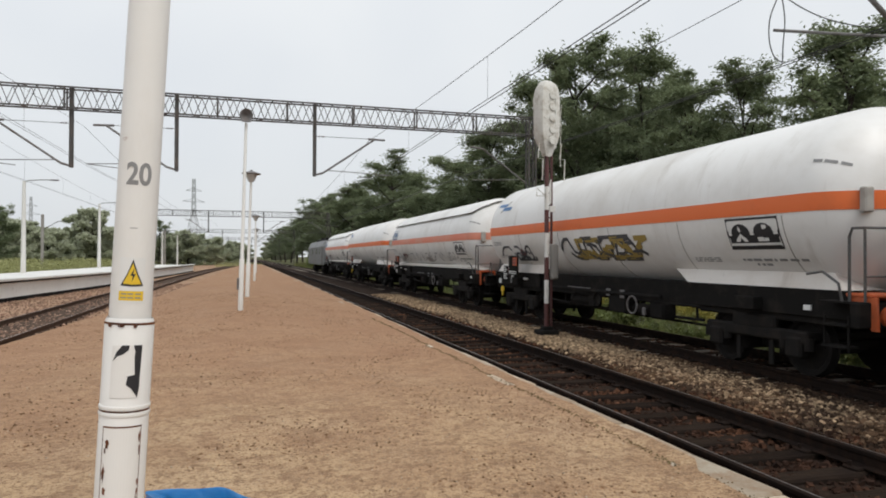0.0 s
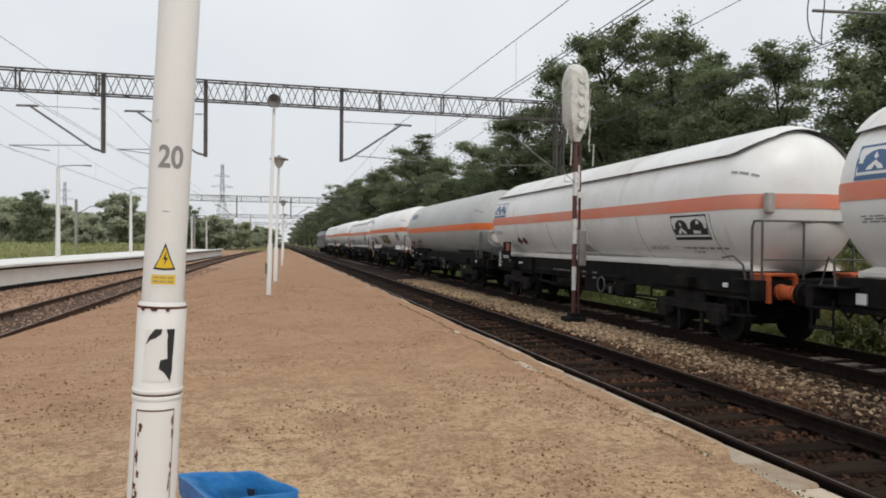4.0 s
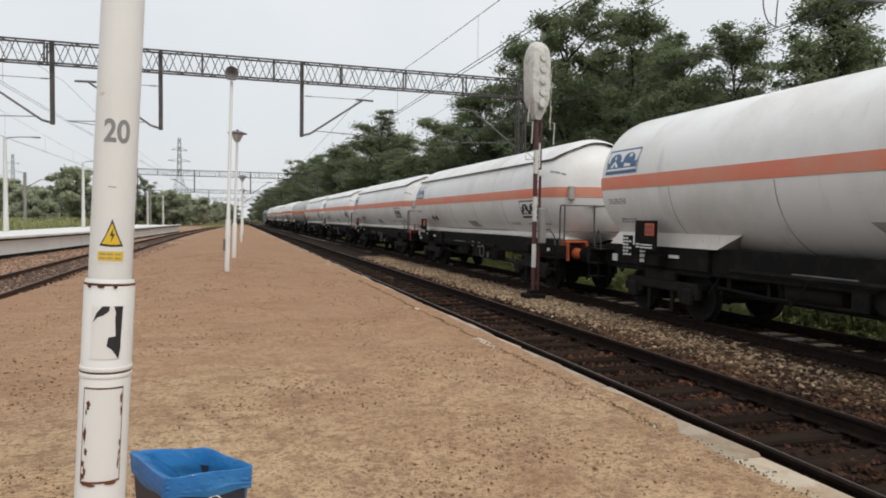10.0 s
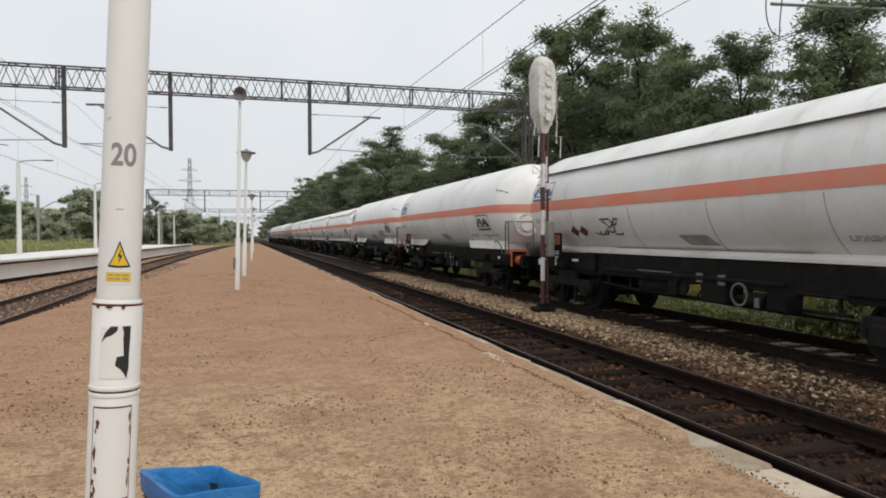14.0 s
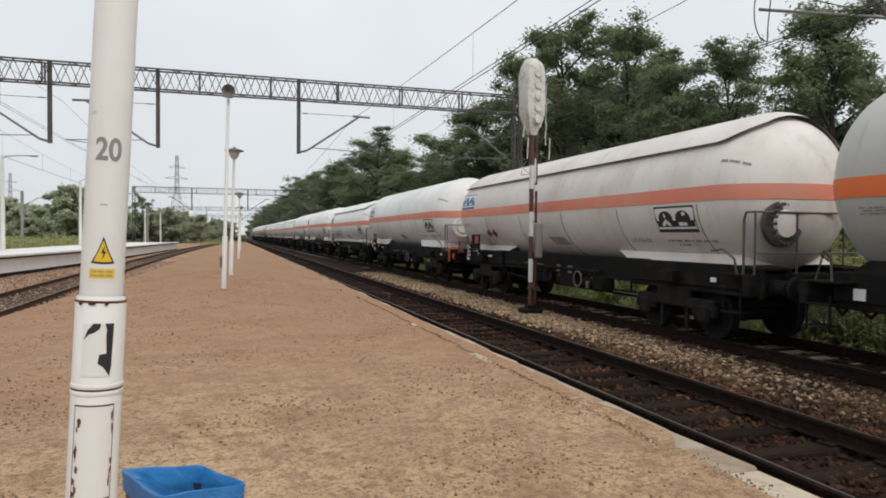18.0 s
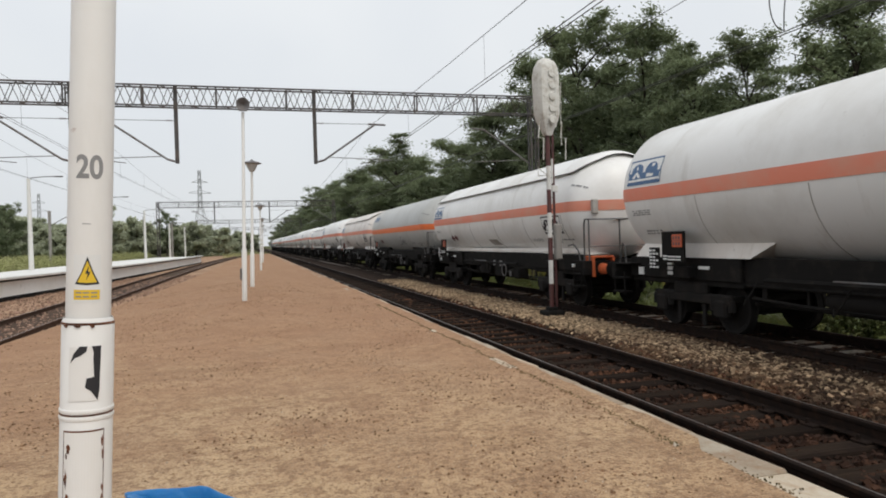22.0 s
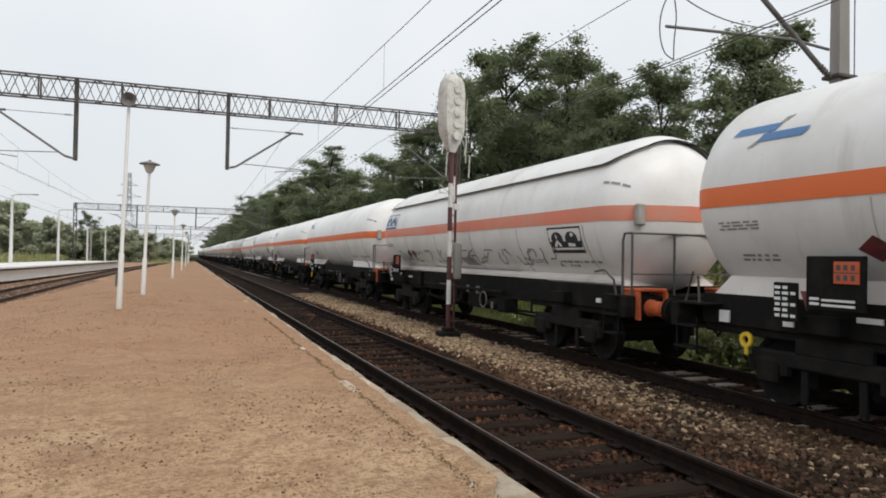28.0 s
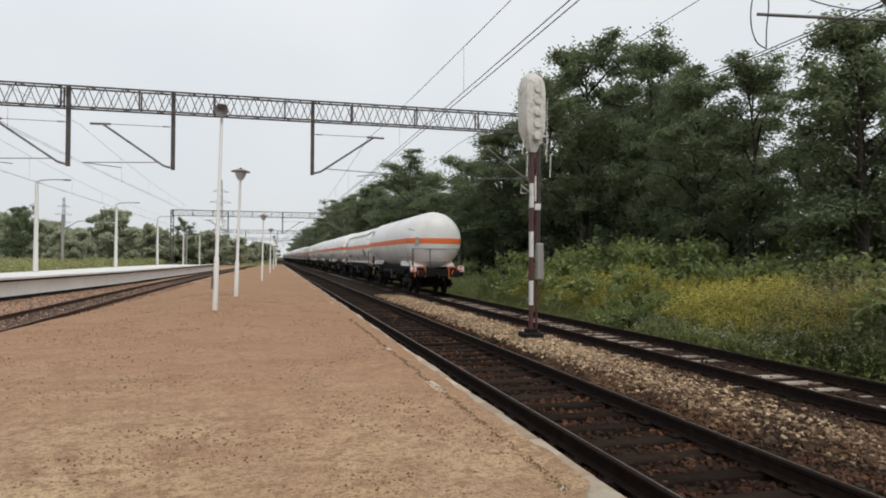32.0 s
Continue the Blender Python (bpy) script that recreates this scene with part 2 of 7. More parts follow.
PINK = mat("faded_orange_stripe_paint", (0.74, 0.235, 0.15), 0.5, vary=[((0.62, 0.33, 0.24), 0.8, 0.45, 0.68, 0.8)], spec=0.35)
BUFFER_ORANGE = mat("worn_orange_paint", (0.62, 0.13, 0.04), 0.55, vary=[((0.12, 0.06, 0.04), 5.0, 0.52, 0.68, 0.85), ((0.4, 0.1, 0.04), 2.0, 0.45, 0.65, 0.6)], bump=0.1, spec=0.4)
FRAME_DARK = mat("sooty_underframe_and_edge_shadow", (0.014, 0.013, 0.0122), 0.9, vary=[((0.032, 0.027, 0.023), 3.0, 0.5, 0.7, 0.7), ((0.045, 0.035, 0.028), 9.0, 0.62, 0.75, 0.35)], bump=0.15, spec=0.08)
BOGIE_DARK = mat("greasy_bogie_steel", (0.016, 0.0145, 0.0135), 0.8, vary=[((0.030, 0.024, 0.020), 4.0, 0.5, 0.7, 0.7)], bump=0.2, spec=0.1)
RAILING = mat("galvanised_railing", (0.10, 0.098, 0.096), 0.5, 0.4, vary=[((0.16, 0.13, 0.11), 8.0, 0.52, 0.7, 0.6)])
BLACK = mat("black_paint", (0.022, 0.022, 0.025), 0.6)
INK = mat("faded_black_lettering", (0.07, 0.07, 0.075), 0.7)
GRIME = mat("scuffed_grey_patch", (0.30, 0.28, 0.25), 0.7, vary=[((0.42, 0.40, 0.37), 3.0, 0.45, 0.65, 0.8)], spec=0.3)
RUST_SEAM = mat("rusty_weld_line", (0.20, 0.15, 0.12), 0.7, vary=[((0.42, 0.36, 0.31), 1.6, 0.5, 0.62, 0.9)], spec=0.2)
SEAM = mat("grimy_weld_line", (0.36, 0.34, 0.31), 0.6, vary=[((0.52, 0.50, 0.47), 1.2, 0.45, 0.6, 0.9)], spec=0.3)
INK_GREY = mat("grey_lettering", (0.25, 0.25, 0.25), 0.7)
BLUE = mat("blue_sign_paint", (0.075, 0.145, 0.27), 0.6)
LIGHT_BLUE = mat("bright_blue_logo_paint", (0.075, 0.19, 0.39), 0.5)
RED_SIGN = mat("dark_red_placard", (0.15, 0.028, 0.026), 0.5, vary=[((0.05, 0.03, 0.03), 4.0, 0.45, 0.6, 0.7)])
PLATE = mat("orange_hazard_plate", (0.55, 0.10, 0.03), 0.5)
YELLOW = mat("yellow_paint", (0.75, 0.5, 0.03), 0.5)
WHITE_SIGN = mat("white_sign_paint", (0.75, 0.75, 0.73), 0.5)
GRAF_YELLOW = mat("ochre_graffiti_paint", (0.32, 0.23, 0.06), 0.55)
POLE_WHITE = mat("chipped_white_pole_paint", (0.80, 0.79, 0.76), 0.45, vary=[((0.62, 0.585, 0.53), 2.0, 0.45, 0.68, 0.7, (1, 1, 0.3)), ((0.28, 0.13, 0.07), 8.0, 0.71, 0.76, 0.85)], bump=0.08, bump_scale=14, spec=0.45)
RUST = mat("flaking_rust", (0.17, 0.068, 0.034), 0.9, vary=[((0.05, 0.025, 0.018), 20.0, 0.45, 0.6, 0.8)], bump=0.5, spec=0.2)
LAMP_WHITE = mat("lamp_post_paint", (0.68, 0.67, 0.64), 0.5, vary=[((0.5, 0.45, 0.4), 1.5, 0.5, 0.7, 0.6, (1, 1, 0.2))])
STEEL_GREY = mat("weathered_steel", (0.17, 0.165, 0.165), 0.6, 0.3, vary=[((0.10, 0.075, 0.06), 2.5, 0.45, 0.65, 0.7)])
STEEL_DARK = mat("dark_gantry_steel", (0.068, 0.065, 0.063), 0.7, 0.2, vary=[((0.115, 0.09, 0.075), 2.0, 0.45, 0.65, 0.7)])
WIRE = mat("copper_wire_patina", (0.05, 0.05, 0.05), 0.6, 0.5)
CERAMIC = mat("brown_insulator_glaze", (0.09, 0.045, 0.03), 0.25)
MAST_CONC = mat("spun_concrete_mast", (0.30, 0.285, 0.265), 0.85, vary=[((0.2, 0.18, 0.16), 1.2, 0.45, 0.65, 0.7, (1, 1, 0.3))], bump=0.2, spec=0.2)
SIGNAL_RED = mat("signal_red_paint", (0.085, 0.026, 0.024), 0.6, vary=[((0.06, 0.03, 0.025), 4.0, 0.45, 0.65, 0.6)])
SIGNAL_WHITE = mat("signal_white_paint", (0.62, 0.61, 0.58), 0.55, vary=[((0.4, 0.36, 0.32), 5.0, 0.5, 0.7, 0.6)])
WRAP = mat("weathered_white_wrapping", (0.60, 0.585, 0.54), 0.6, vary=[((0.34, 0.29, 0.225), 5.0, 0.5, 0.66, 0.75), ((0.22, 0.18, 0.14), 13.0, 0.6, 0.72, 0.7)], bump=1.0, bump_scale=11, spec=0.35)
BAG = leafy(mat("glossy_blue_bin_bag", (0.045, 0.25, 0.58), 0.10, vary=[((0.10, 0.40, 0.74), 5.0, 0.45, 0.65, 0.7)], bump=0.9, bump_scale=16, spec=0.9), (0.16, 0.55, 0.85), 0.42)
BIN = mat("bin_sheet_steel", (0.028, 0.030, 0.045), 0.5, vary=[((0.05, 0.05, 0.06), 6.0, 0.5, 0.7, 0.6)])
LEAF = leafy(mat("robinia_leaf", (0.20, 0.24, 0.14), 0.65, vary=[((0.135, 0.165, 0.10), 0.25, 0.42, 0.62, 0.8), ((0.225, 0.26, 0.15), 0.4, 0.55, 0.72, 0.6)], spread=0.2, spec=0.3), (0.25, 0.29, 0.155), 0.35)
# Far leaves are coloured paler than foliage to stand in for haze.
LEAF_FAR = leafy(mat("hazed_willow_leaf", (0.50, 0.52, 0.40), 0.7, vary=[((0.34, 0.37, 0.27), 0.12, 0.42, 0.62, 0.8)], spread=0.25, spec=0.2), (0.50, 0.53, 0.37), 0.55)
LEAF_BUSH = leafy(mat("bramble_leaf", (0.225, 0.265, 0.11), 0.45, vary=[((0.09, 0.12, 0.045), 0.6, 0.45, 0.65, 0.7)], spread=0.5, spec=0.5), (0.30, 0.36, 0.10))
BARK = mat("furrowed_bark", (0.06, 0.05, 0.042), 0.9, vary=[((0.025, 0.02, 0.018), 6.0, 0.45, 0.6, 0.8, (3, 3, 0.5))], bump=0.8, bump_scale=10, spec=0.15)
MEADOW_GRASS = leafy(mat("pale_meadow_grass", (0.36, 0.36, 0.17), 0.7, vary=[((0.27, 0.30, 0.12), 0.15, 0.45, 0.62, 0.7)], spread=0.3, spec=0.2), (0.36, 0.37, 0.16))
GRASS = leafy(mat("rank_grass", (0.17, 0.19, 0.065), 0.7, vary=[((0.28, 0.26, 0.10), 0.5, 0.48, 0.66, 0.7)], spread=0.35, spec=0.25), (0.26, 0.28, 0.09))
GOLD_LEAF = leafy(mat("goldenrod_stalk_leaf", (0.36, 0.355, 0.13), 0.7, vary=[((0.22, 0.25, 0.085), 0.7, 0.45, 0.62, 0.7)], spread=0.3, spec=0.2), (0.34, 0.32, 0.1))
MUGWORT = leafy(mat("mugwort_leaf", (0.21, 0.23, 0.115), 0.4, vary=[((0.09, 0.11, 0.045), 1.4, 0.45, 0.62, 0.7)], spread=0.45, spec=0.3), (0.22, 0.25, 0.09))
STRAW = mat("dry_seed_head", (0.27, 0.24, 0.13), 0.8, spread=0.3, spec=0.2)
GOLDENROD = mat("goldenrod_flower", (0.56, 0.49, 0.12), 0.7, spread=0.4, spec=0.2)
UMBEL = mat("white_umbel_flower", (0.55, 0.55, 0.48), 0.7, spec=0.2)
MEADOW = mat("meadow_ground", (0.06, 0.065, 0.026), 0.95, vary=[((0.13, 0.125, 0.05), 0.12, 0.42, 0.62, 0.8), ((0.05, 0.05, 0.028), 2.0, 0.48, 0.68, 0.6)], bump=0.8, bump_scale=6, spec=0.1)
FACADE = mat("grey_panel_facade", (0.42, 0.43, 0.44), 0.8, vary=[((0.36, 0.36, 0.37), 0.15, 0.45, 0.65, 0.6)], spec=0.2)
# Steel of the distant pylons, lightened in colour for the haze.
HAZED_STEEL = mat("hazed_galvanised_steel", (0.42, 0.43, 0.44), 0.6, 0.2)
GLASS_DARK = mat("dark_window_glass", (0.06, 0.07, 0.08), 0.15, spec=0.6)
LENS_GREY = mat("lamp_diffuser", (0.5, 0.5, 0.48), 0.4)
LOCO_GREEN = mat("locomotive_grey_paint", (0.16, 0.165, 0.165), 0.5, vary=[((0.09, 0.085, 0.08), 1.2, 0.45, 0.65, 0.6)])
TEAL_BOX = mat("blue_cabinet_paint", (0.03, 0.07, 0.16), 0.5)


# ---- mesh helpers ----
class Shape:
    """Gathers boxes, tubes and turned forms into one mesh."""

    def __init__(self):
        self.v, self.f = [], []

    def add(self, verts, faces):
        k = len(self.v)
        self.v += [tuple(p) for p in verts]
        self.f += [tuple(i + k for i in f) for f in faces]
        return self

    def box(self, c, s, b=0.0, turn=None):
        """A box round c of size s with edges cut by b."""
        hx, hy, hz = (d / 2 for d in s)
        if b <= 0:
            pts = [Vector((x * hx, y * hy, z * hz)) for x in (-1, 1) for y in (-1, 1) for z in (-1, 1)]
            faces = [(0, 1, 3, 2), (4, 6, 7, 5), (0, 4, 5, 1), (2, 3, 7, 6), (0, 2, 6, 4), (1, 5, 7, 3)]
        else:
            b = min(b, hx * 0.9, hy * 0.9, hz * 0.9)
            pts, at, faces = [], {}, []
            for x in (-1, 1):
                for y in (-1, 1):
                    for z in (-1, 1):
                        for a in range(3):
                            p = Vector((x * (hx - b), y * (hy - b), z * (hz - b)))
                            p[a] = (x * hx, y * hy, z * hz)[a]
                            at[(x, y, z, a)] = len(pts)
                            pts.append(p)
                        faces.append(tuple(at[(x, y, z, a)] for a in range(3)))
            for a in range(3):
                u, w = (a + 1) % 3, (a + 2) % 3
                for sgn in (-1, 1):
                    ring = []
                    for p, q in ((-1, -1), (1, -1), (1, 1), (-1, 1)):
                        k = [0, 0, 0]
                        k[a], k[u], k[w] = sgn, p, q
                        ring.append(at[(*k, a)])
                    faces.append(tuple(ring))
                for p in (-1, 1):
                    for q in (-1, 1):
                        k, m = [0, 0, 0], [0, 0, 0]
                        k[a], m[a] = -1, 1
                        k[u] = m[u] = p
                        k[w] = m[w] = q
                        faces.append((at[(*k, u)], at[(*m, u)], at[(*m, w)], at[(*k, w)]))
        if turn is not None:
            pts = [turn @ p for p in pts]
        return self.add([p + Vector(c) for p in pts], faces)

    def tube(self, path, r, n=8, cap=True, r2=None):
        """A round bar along a path of points, from radius r to r2."""
        path = [Vector(p) for p in path]
        rings, k0 = [], len(self.v)
        for i, p in enumerate(path):
            d = (path[min(i + 1, len(path) - 1)] - path[max(i - 1, 0)]).normalized()
            ref = Vector((0, 0, 1)) if abs(d.z) < 0.9 else Vector((1, 0, 0))
            a = d.cross(ref).normalized()
            b = d.cross(a)
            rr = r if r2 is None else r + (r2 - r) * i / (len(path) - 1)
            rings.append([p + (a * math.cos(2 * math.pi * j / n) + b * math.sin(2 * math.pi * j / n)) * rr for j in range(n)])
        faces = []
        for i in range(len(path) - 1):
            for j in range(n):
                faces.append((i * n + j, i * n + (j + 1) % n, (i + 1) * n + (j + 1) % n, (i + 1) * n + j))
        if cap:
            faces += [tuple(range(n - 1, -1, -1)), tuple((len(path) - 1) * n + j for j in range(n))]
        return self.add([p for ring in rings for p in ring], faces)

    def lathe(self, profile, c=(0, 0, 0), axis="z", n=24, arc=(0, 360)):
        """Turns rows of (radius, height) round an axis through c."""
        full = arc[1] - arc[0] >= 359.9
        m = n if full else n + 1
        pts = []
        for r, h in profile:
            for j in range(m):
                a = radians(arc[0] + (arc[1] - arc[0]) * j / n)
                x, y = r * math.cos(a), r * math.sin(a)
                p = {"z": (x, y, h), "y": (x, h, y), "x": (h, x, y)}[axis]
                pts.append((p[0] + c[0], p[1] + c[1], p[2] + c[2]))
        faces = []
        for i in range(len(profile) - 1):
            for j in range(m if full else m - 1):
                faces.append((i * m + j, i * m + (j + 1) % m, (i + 1) * m + (j + 1) % m, (i + 1) * m + j))
        return self.add(pts, faces)

    def mesh(self, name, material, smooth=False):
        me = bpy.data.meshes.new(name)
        me.from_pydata(self.v, [], self.f)
        me.materials.append(material)
        if smooth:
            me.shade_smooth()
            me.set_sharp_from_angle(angle=radians(38))
        bm = bmesh.new()
        bm.from_mesh(me)
        bmesh.ops.recalc_face_normals(bm, faces=bm.faces)
        bm.to_mesh(me)
        bm.free()
        return me


def part(name, shape, material, parent, label="", smooth=False, at=None):
    """Links a shape, or a mesh, as one object under a thing or a part."""
    me = shape if isinstance(shape, bpy.types.Mesh) else shape.mesh(name, material, smooth)
    ob = new(name, me)
    ob.parent = parent
    if at is not None:
        ob.matrix_basis = at
    return tagged(ob, label)


def thing(name, label, category, m=None, group="", kind=""):
    ob = new(name)
    ob.empty_display_size = 0.2
    if m is not None:
        ob.matrix_basis = m
    return tagged(ob, label, category, group, kind)


def structure(name, shape, material, label, category, smooth=False, m=None):
    ob = new(name, shape.mesh(name, material, smooth))
    if m is not None:
        ob.matrix_basis = m
    return tagged(ob, label, category, "", "structure")


def rnd(a, b):
    return random.uniform(a, b)


RAIL_Z = -0.27
NEAR_X, FAR_X, LEFT_X = 4.10, 8.4, -6.75
EDGE_X = 2.57


def left_bend(y):
    """The left track swings gently towards the island platform further on."""
    return 0.00028 * max(0.0, y - 20.0) ** 2


# ---- ground, platforms and tracks ----
def sheet(xs, ys, height):
    """A grid over xs and ys; height(x, y) gives (x, y, z)."""
    s = Shape()
    n = len(ys)
    s.add([height(x, y) for x in xs for y in ys], [(i * n + j, (i + 1) * n + j, (i + 1) * n + j + 1, i * n + j + 1) for i in range(len(xs) - 1) for j in range(n - 1)])
    return s


def steps(*spans):
    out = []
    for a, b, n in spans:
        out += [a + (b - a) * i / n for i in range(n)]
    return out + [spans[-1][1]]


def rough(x, y, s, k):
    return noise.noise(Vector((x * s, y * s, 3.1))) * k


def ground_height(x, y):
    z = -0.95
    if x > 13.5:
        z += 0.35 * min(1.0, (x - 13.5) / 6.0)
    if x < -14:
        z += 0.75 * min(1.0, (-14 - x) / 3.0)
    near = abs(x) < 60 and -20 < y < 160
    return (x, y, z + (rough(x, y, 0.35, 0.10) if near else 0.0))


structure("ground", sheet(steps((-2500, -60, 8), (-60, -12, 24), (-12, 60, 36), (60, 2500, 8)), steps((-600, -20, 4), (-20, 160, 90), (160, 4000, 14)), ground_height), MEADOW, "rough weedy meadow ground stretching to the horizon", "ground", True)


def bed_height(rows):
    def fn(x, y):
        for (xa, za), (xb, zb) in zip(rows, rows[1:]):
            if xa <= x <= xb:
                z = za + (zb - za) * (x - xa) / (xb - xa)
                break
        return (x, y, z + rough(x, y, 1.7, 0.03))
    return fn


BED = [(2.2, -0.62), (3.0, -0.512), (5.35, -0.512), (5.75, -0.44), (6.3, -0.42), (7.2, -0.46), (9.8, -0.47), (11.2, -0.85), (12.6, -0.99)]
structure("track_bed", sheet(steps((2.2, 12.6, 40)), steps((-14, 60, 148), (60, 600, 60)), bed_height(BED)), BALLAST_BED, "dark rusty ballast bed under the two tracks", "track bed", True)
LEFT_BED = [(-15.6, -0.62), (-9.6, -0.50), (-8.0, -0.445), (-5.4, -0.445), (-4.6, -0.46), (-3.4, -0.6)]


def left_bed_height(x, y):
    p = bed_height(LEFT_BED)(x, y)
    return (x + left_bend(min(y, 140.0)), y, p[2])


structure("track_bed_left", sheet(steps((-15.6, -3.4, 34)), steps((-14, 60, 90), (60, 170, 30)), left_bed_height), LEFT_BALLAST, "sandy brown ballast bed of the single track beyond the platform", "track bed", True)


def platform_left(y):
    rows = [(-20, -6.0), (5, -5.6), (14, -5.05), (22, -4.5), (30, -4.1), (50, -3.6), (95, -2.7), (140, -0.5)]
    for (ya, xa), (yb, xb) in zip(rows, rows[1:]):
        if ya <= y <= yb:
            return xa + (xb - xa) * (y - ya) / (yb - ya)
    return rows[-1][1]


def platform_right(y):
    return EDGE_X + 0.003 * min(max(y, 0.0), 80.0)


def coping_width(y):
    """How much of the coping slab the sand leaves bare."""
    bare = 0.11 + 0.04 * max(0.0, min(1.0, (16.0 - y) / 10.0)) + 0.19 * max(0.0, min(1.0, (2.85 - y) / 0.35))
    return bare + rough(0.0, y, 1.3, 0.05) + rough(9.0, y, 5.0, 0.05) + rough(3.0, y, 17.0, 0.025)


def crown(x, y):
    """The sand lies higher along the row of lamps."""
    along = max(0.0, min(1.0, (y - 7.0) / 8.0)) * max(0.0, min(1.0, (40.0 - y) / 15.0))
    return 0.22 * math.exp(-((x + 0.9) / 1.7) ** 2) * along * along * (3 - 2 * along)


def platform_point(u, y):
    a, b = platform_left(y), platform_right(y) - coping_width(y)
    x = a + (b - a) * u
    z = rough(x, y, 0.55, 0.022) + rough(x, y, 3.3, 0.007) + 0.012 + crown(x, y)
    if u <= 0.0:
        z = -0.6
    elif u < 0.03:
        z -= 0.12
    elif u > 0.99:
        z = 0.03 + rough(x, y, 6.0, 0.012)
    return (x, y, z)


structure("platform", sheet([0.0, 0.012] + steps((0.03, 1.0, 46)), steps((-12, 40, 208), (40, 138, 98)), platform_point), DIRT, "trodden brown sand and gravel platform surface", "platform", True)

# coping slabs along the right edge
coping = thing("platform_edge", "worn pale concrete coping slabs half covered by sand", "platform edge", kind="structure")
slab_meshes = []
for k in range(4):
    s = Shape()
    s.box((0, 0, -0.31), (0.40, 0.985, 0.62), 0.018)
    s.v = [(x + (rnd(-0.02, 0.012) if x > 0 else 0), y, z + (rnd(-0.012, 0.008) if z > -0.1 else 0)) for x, y, z in s.v]
    slab_meshes.append(s.mesh("coping_slab", CONCRETE))
for i in range(-8, 62):
    part("coping_slab", slab_meshes[i % 4], None, coping, at=pose(platform_right(i) - 0.2 + rnd(-0.02, 0.02), i + 0.5, 0.005 + rnd(-0.015, 0.012), 0, rnd(-0.6, 0.6), rnd(-0.5, 0.5)))
far_slabs = Shape()
for i in range(62, 138):
    far_slabs.box((platform_right(i) - 0.2, i + 0.5, -0.3), (0.4, 0.98, 0.62), 0.01)
part("far_coping", far_slabs, CONCRETE, coping)

# left platform, newer and paler
left_platform = thing("platform_left", "pale new concrete platform across the single track", "platform", kind="structure")


def between_rows(rows, y):
    for (ya, xa), (yb, xb) in zip(rows, rows[1:]):
        if ya <= y <= yb:
            return xa + (xb - xa) * (y - ya) / (yb - ya)
    return rows[-1][1]


def left_front(y):
    return between_rows([(-16, -14.6), (10, -13.0), (31.5, -11.4), (38.5, -10.6), (50, -9.5), (80, -7.9), (96, -7.1)], y)


def left_back(y):
    return between_rows([(-16, -17.2), (40, -15.6), (70, -14.6), (96, -12.6)], y)


LEFT_TOP = 0.45
s = Shape()
lp = steps((-16, 94, 44))
s.add([(x, y, z) for y in lp for x, z in ((left_back(y), -0.9), (left_back(y), LEFT_TOP), (left_front(y) - 0.04, LEFT_TOP), (left_front(y), LEFT_TOP - 0.02), (left_front(y), -0.9))], [(i * 5 + k, i * 5 + k + 1, (i + 1) * 5 + k + 1, (i + 1) * 5 + k) for i in range(len(lp) - 1) for k in range(4)] + [tuple(range(5)), tuple((len(lp) - 1) * 5 + k for k in range(5))])
part("platform_body", s, CONCRETE_WALL, left_platform, "pale limed concrete wall")
s = Shape()
s.add([(x, y, LEFT_TOP + 0.005) for y in lp for x in (left_back(y), left_front(y) - 0.2)], [(i * 2, i * 2 + 1, i * 2 + 3, i * 2 + 2) for i in range(len(lp) - 1)])
part("paving", s, CONCRETE_NEW, left_platform)
edge_mesh = Shape().box((0, 0, 0), (0.5, 1.98, 0.12), 0.02).mesh("edge_slab", CONCRETE_NEW)
for i in range(0, 52):
    y = -9 + 2 * i
    slope = math.degrees(math.atan((left_front(y + 1) - left_front(y - 1)) / 2))
    part("edge_slab", edge_mesh, None, left_platform, at=pose(left_front(y) + 0.02, y, LEFT_TOP + 0.03 + rnd(-0.004, 0.004), 0, 0, -slope))
# Thin dark sheet on the wall stands in for shade under the edge slabs.
s = Shape()
s.add([(left_front(y) + 0.008, y, LEFT_TOP + z) for y in lp for z in (-0.13, -0.035)], [(i * 2, i * 2 + 1, i * 2 + 3, i * 2 + 2) for i in range(len(lp) - 1)])
part("edge_shadow_strip", s, FRAME_DARK, left_platform, "dark strip painted as the shadow under the platform edge slabs")
s = Shape()
s.add([(left_front(y) + x, y, z) for y in lp for x, z in ((0.012, -0.34), (0.05, -0.36), (0.05, -0.9))], [(i * 3 + k, i * 3 + k + 1, (i + 1) * 3 + k + 1, (i + 1) * 3 + k) for i in range(len(lp) - 1) for k in range(2)])
part("wall_foot", s, FRAME_DARK, left_platform, "dark foot of the platform wall")


def rail_section():
    return [(-0.07, 0.0), (0.07, 0.0), (0.07, 0.012), (0.012, 0.03), (0.012, 0.115), (0.034, 0.128), (0.036, 0.162), (0.030, 0.1705), (0.024, 0.172), (0.006, 0.172), (-0.026, 0.1705), (-0.036, 0.162), (-0.034, 0.128), (-0.012, 0.115), (-0.012, 0.03), (-0.07, 0.012)]


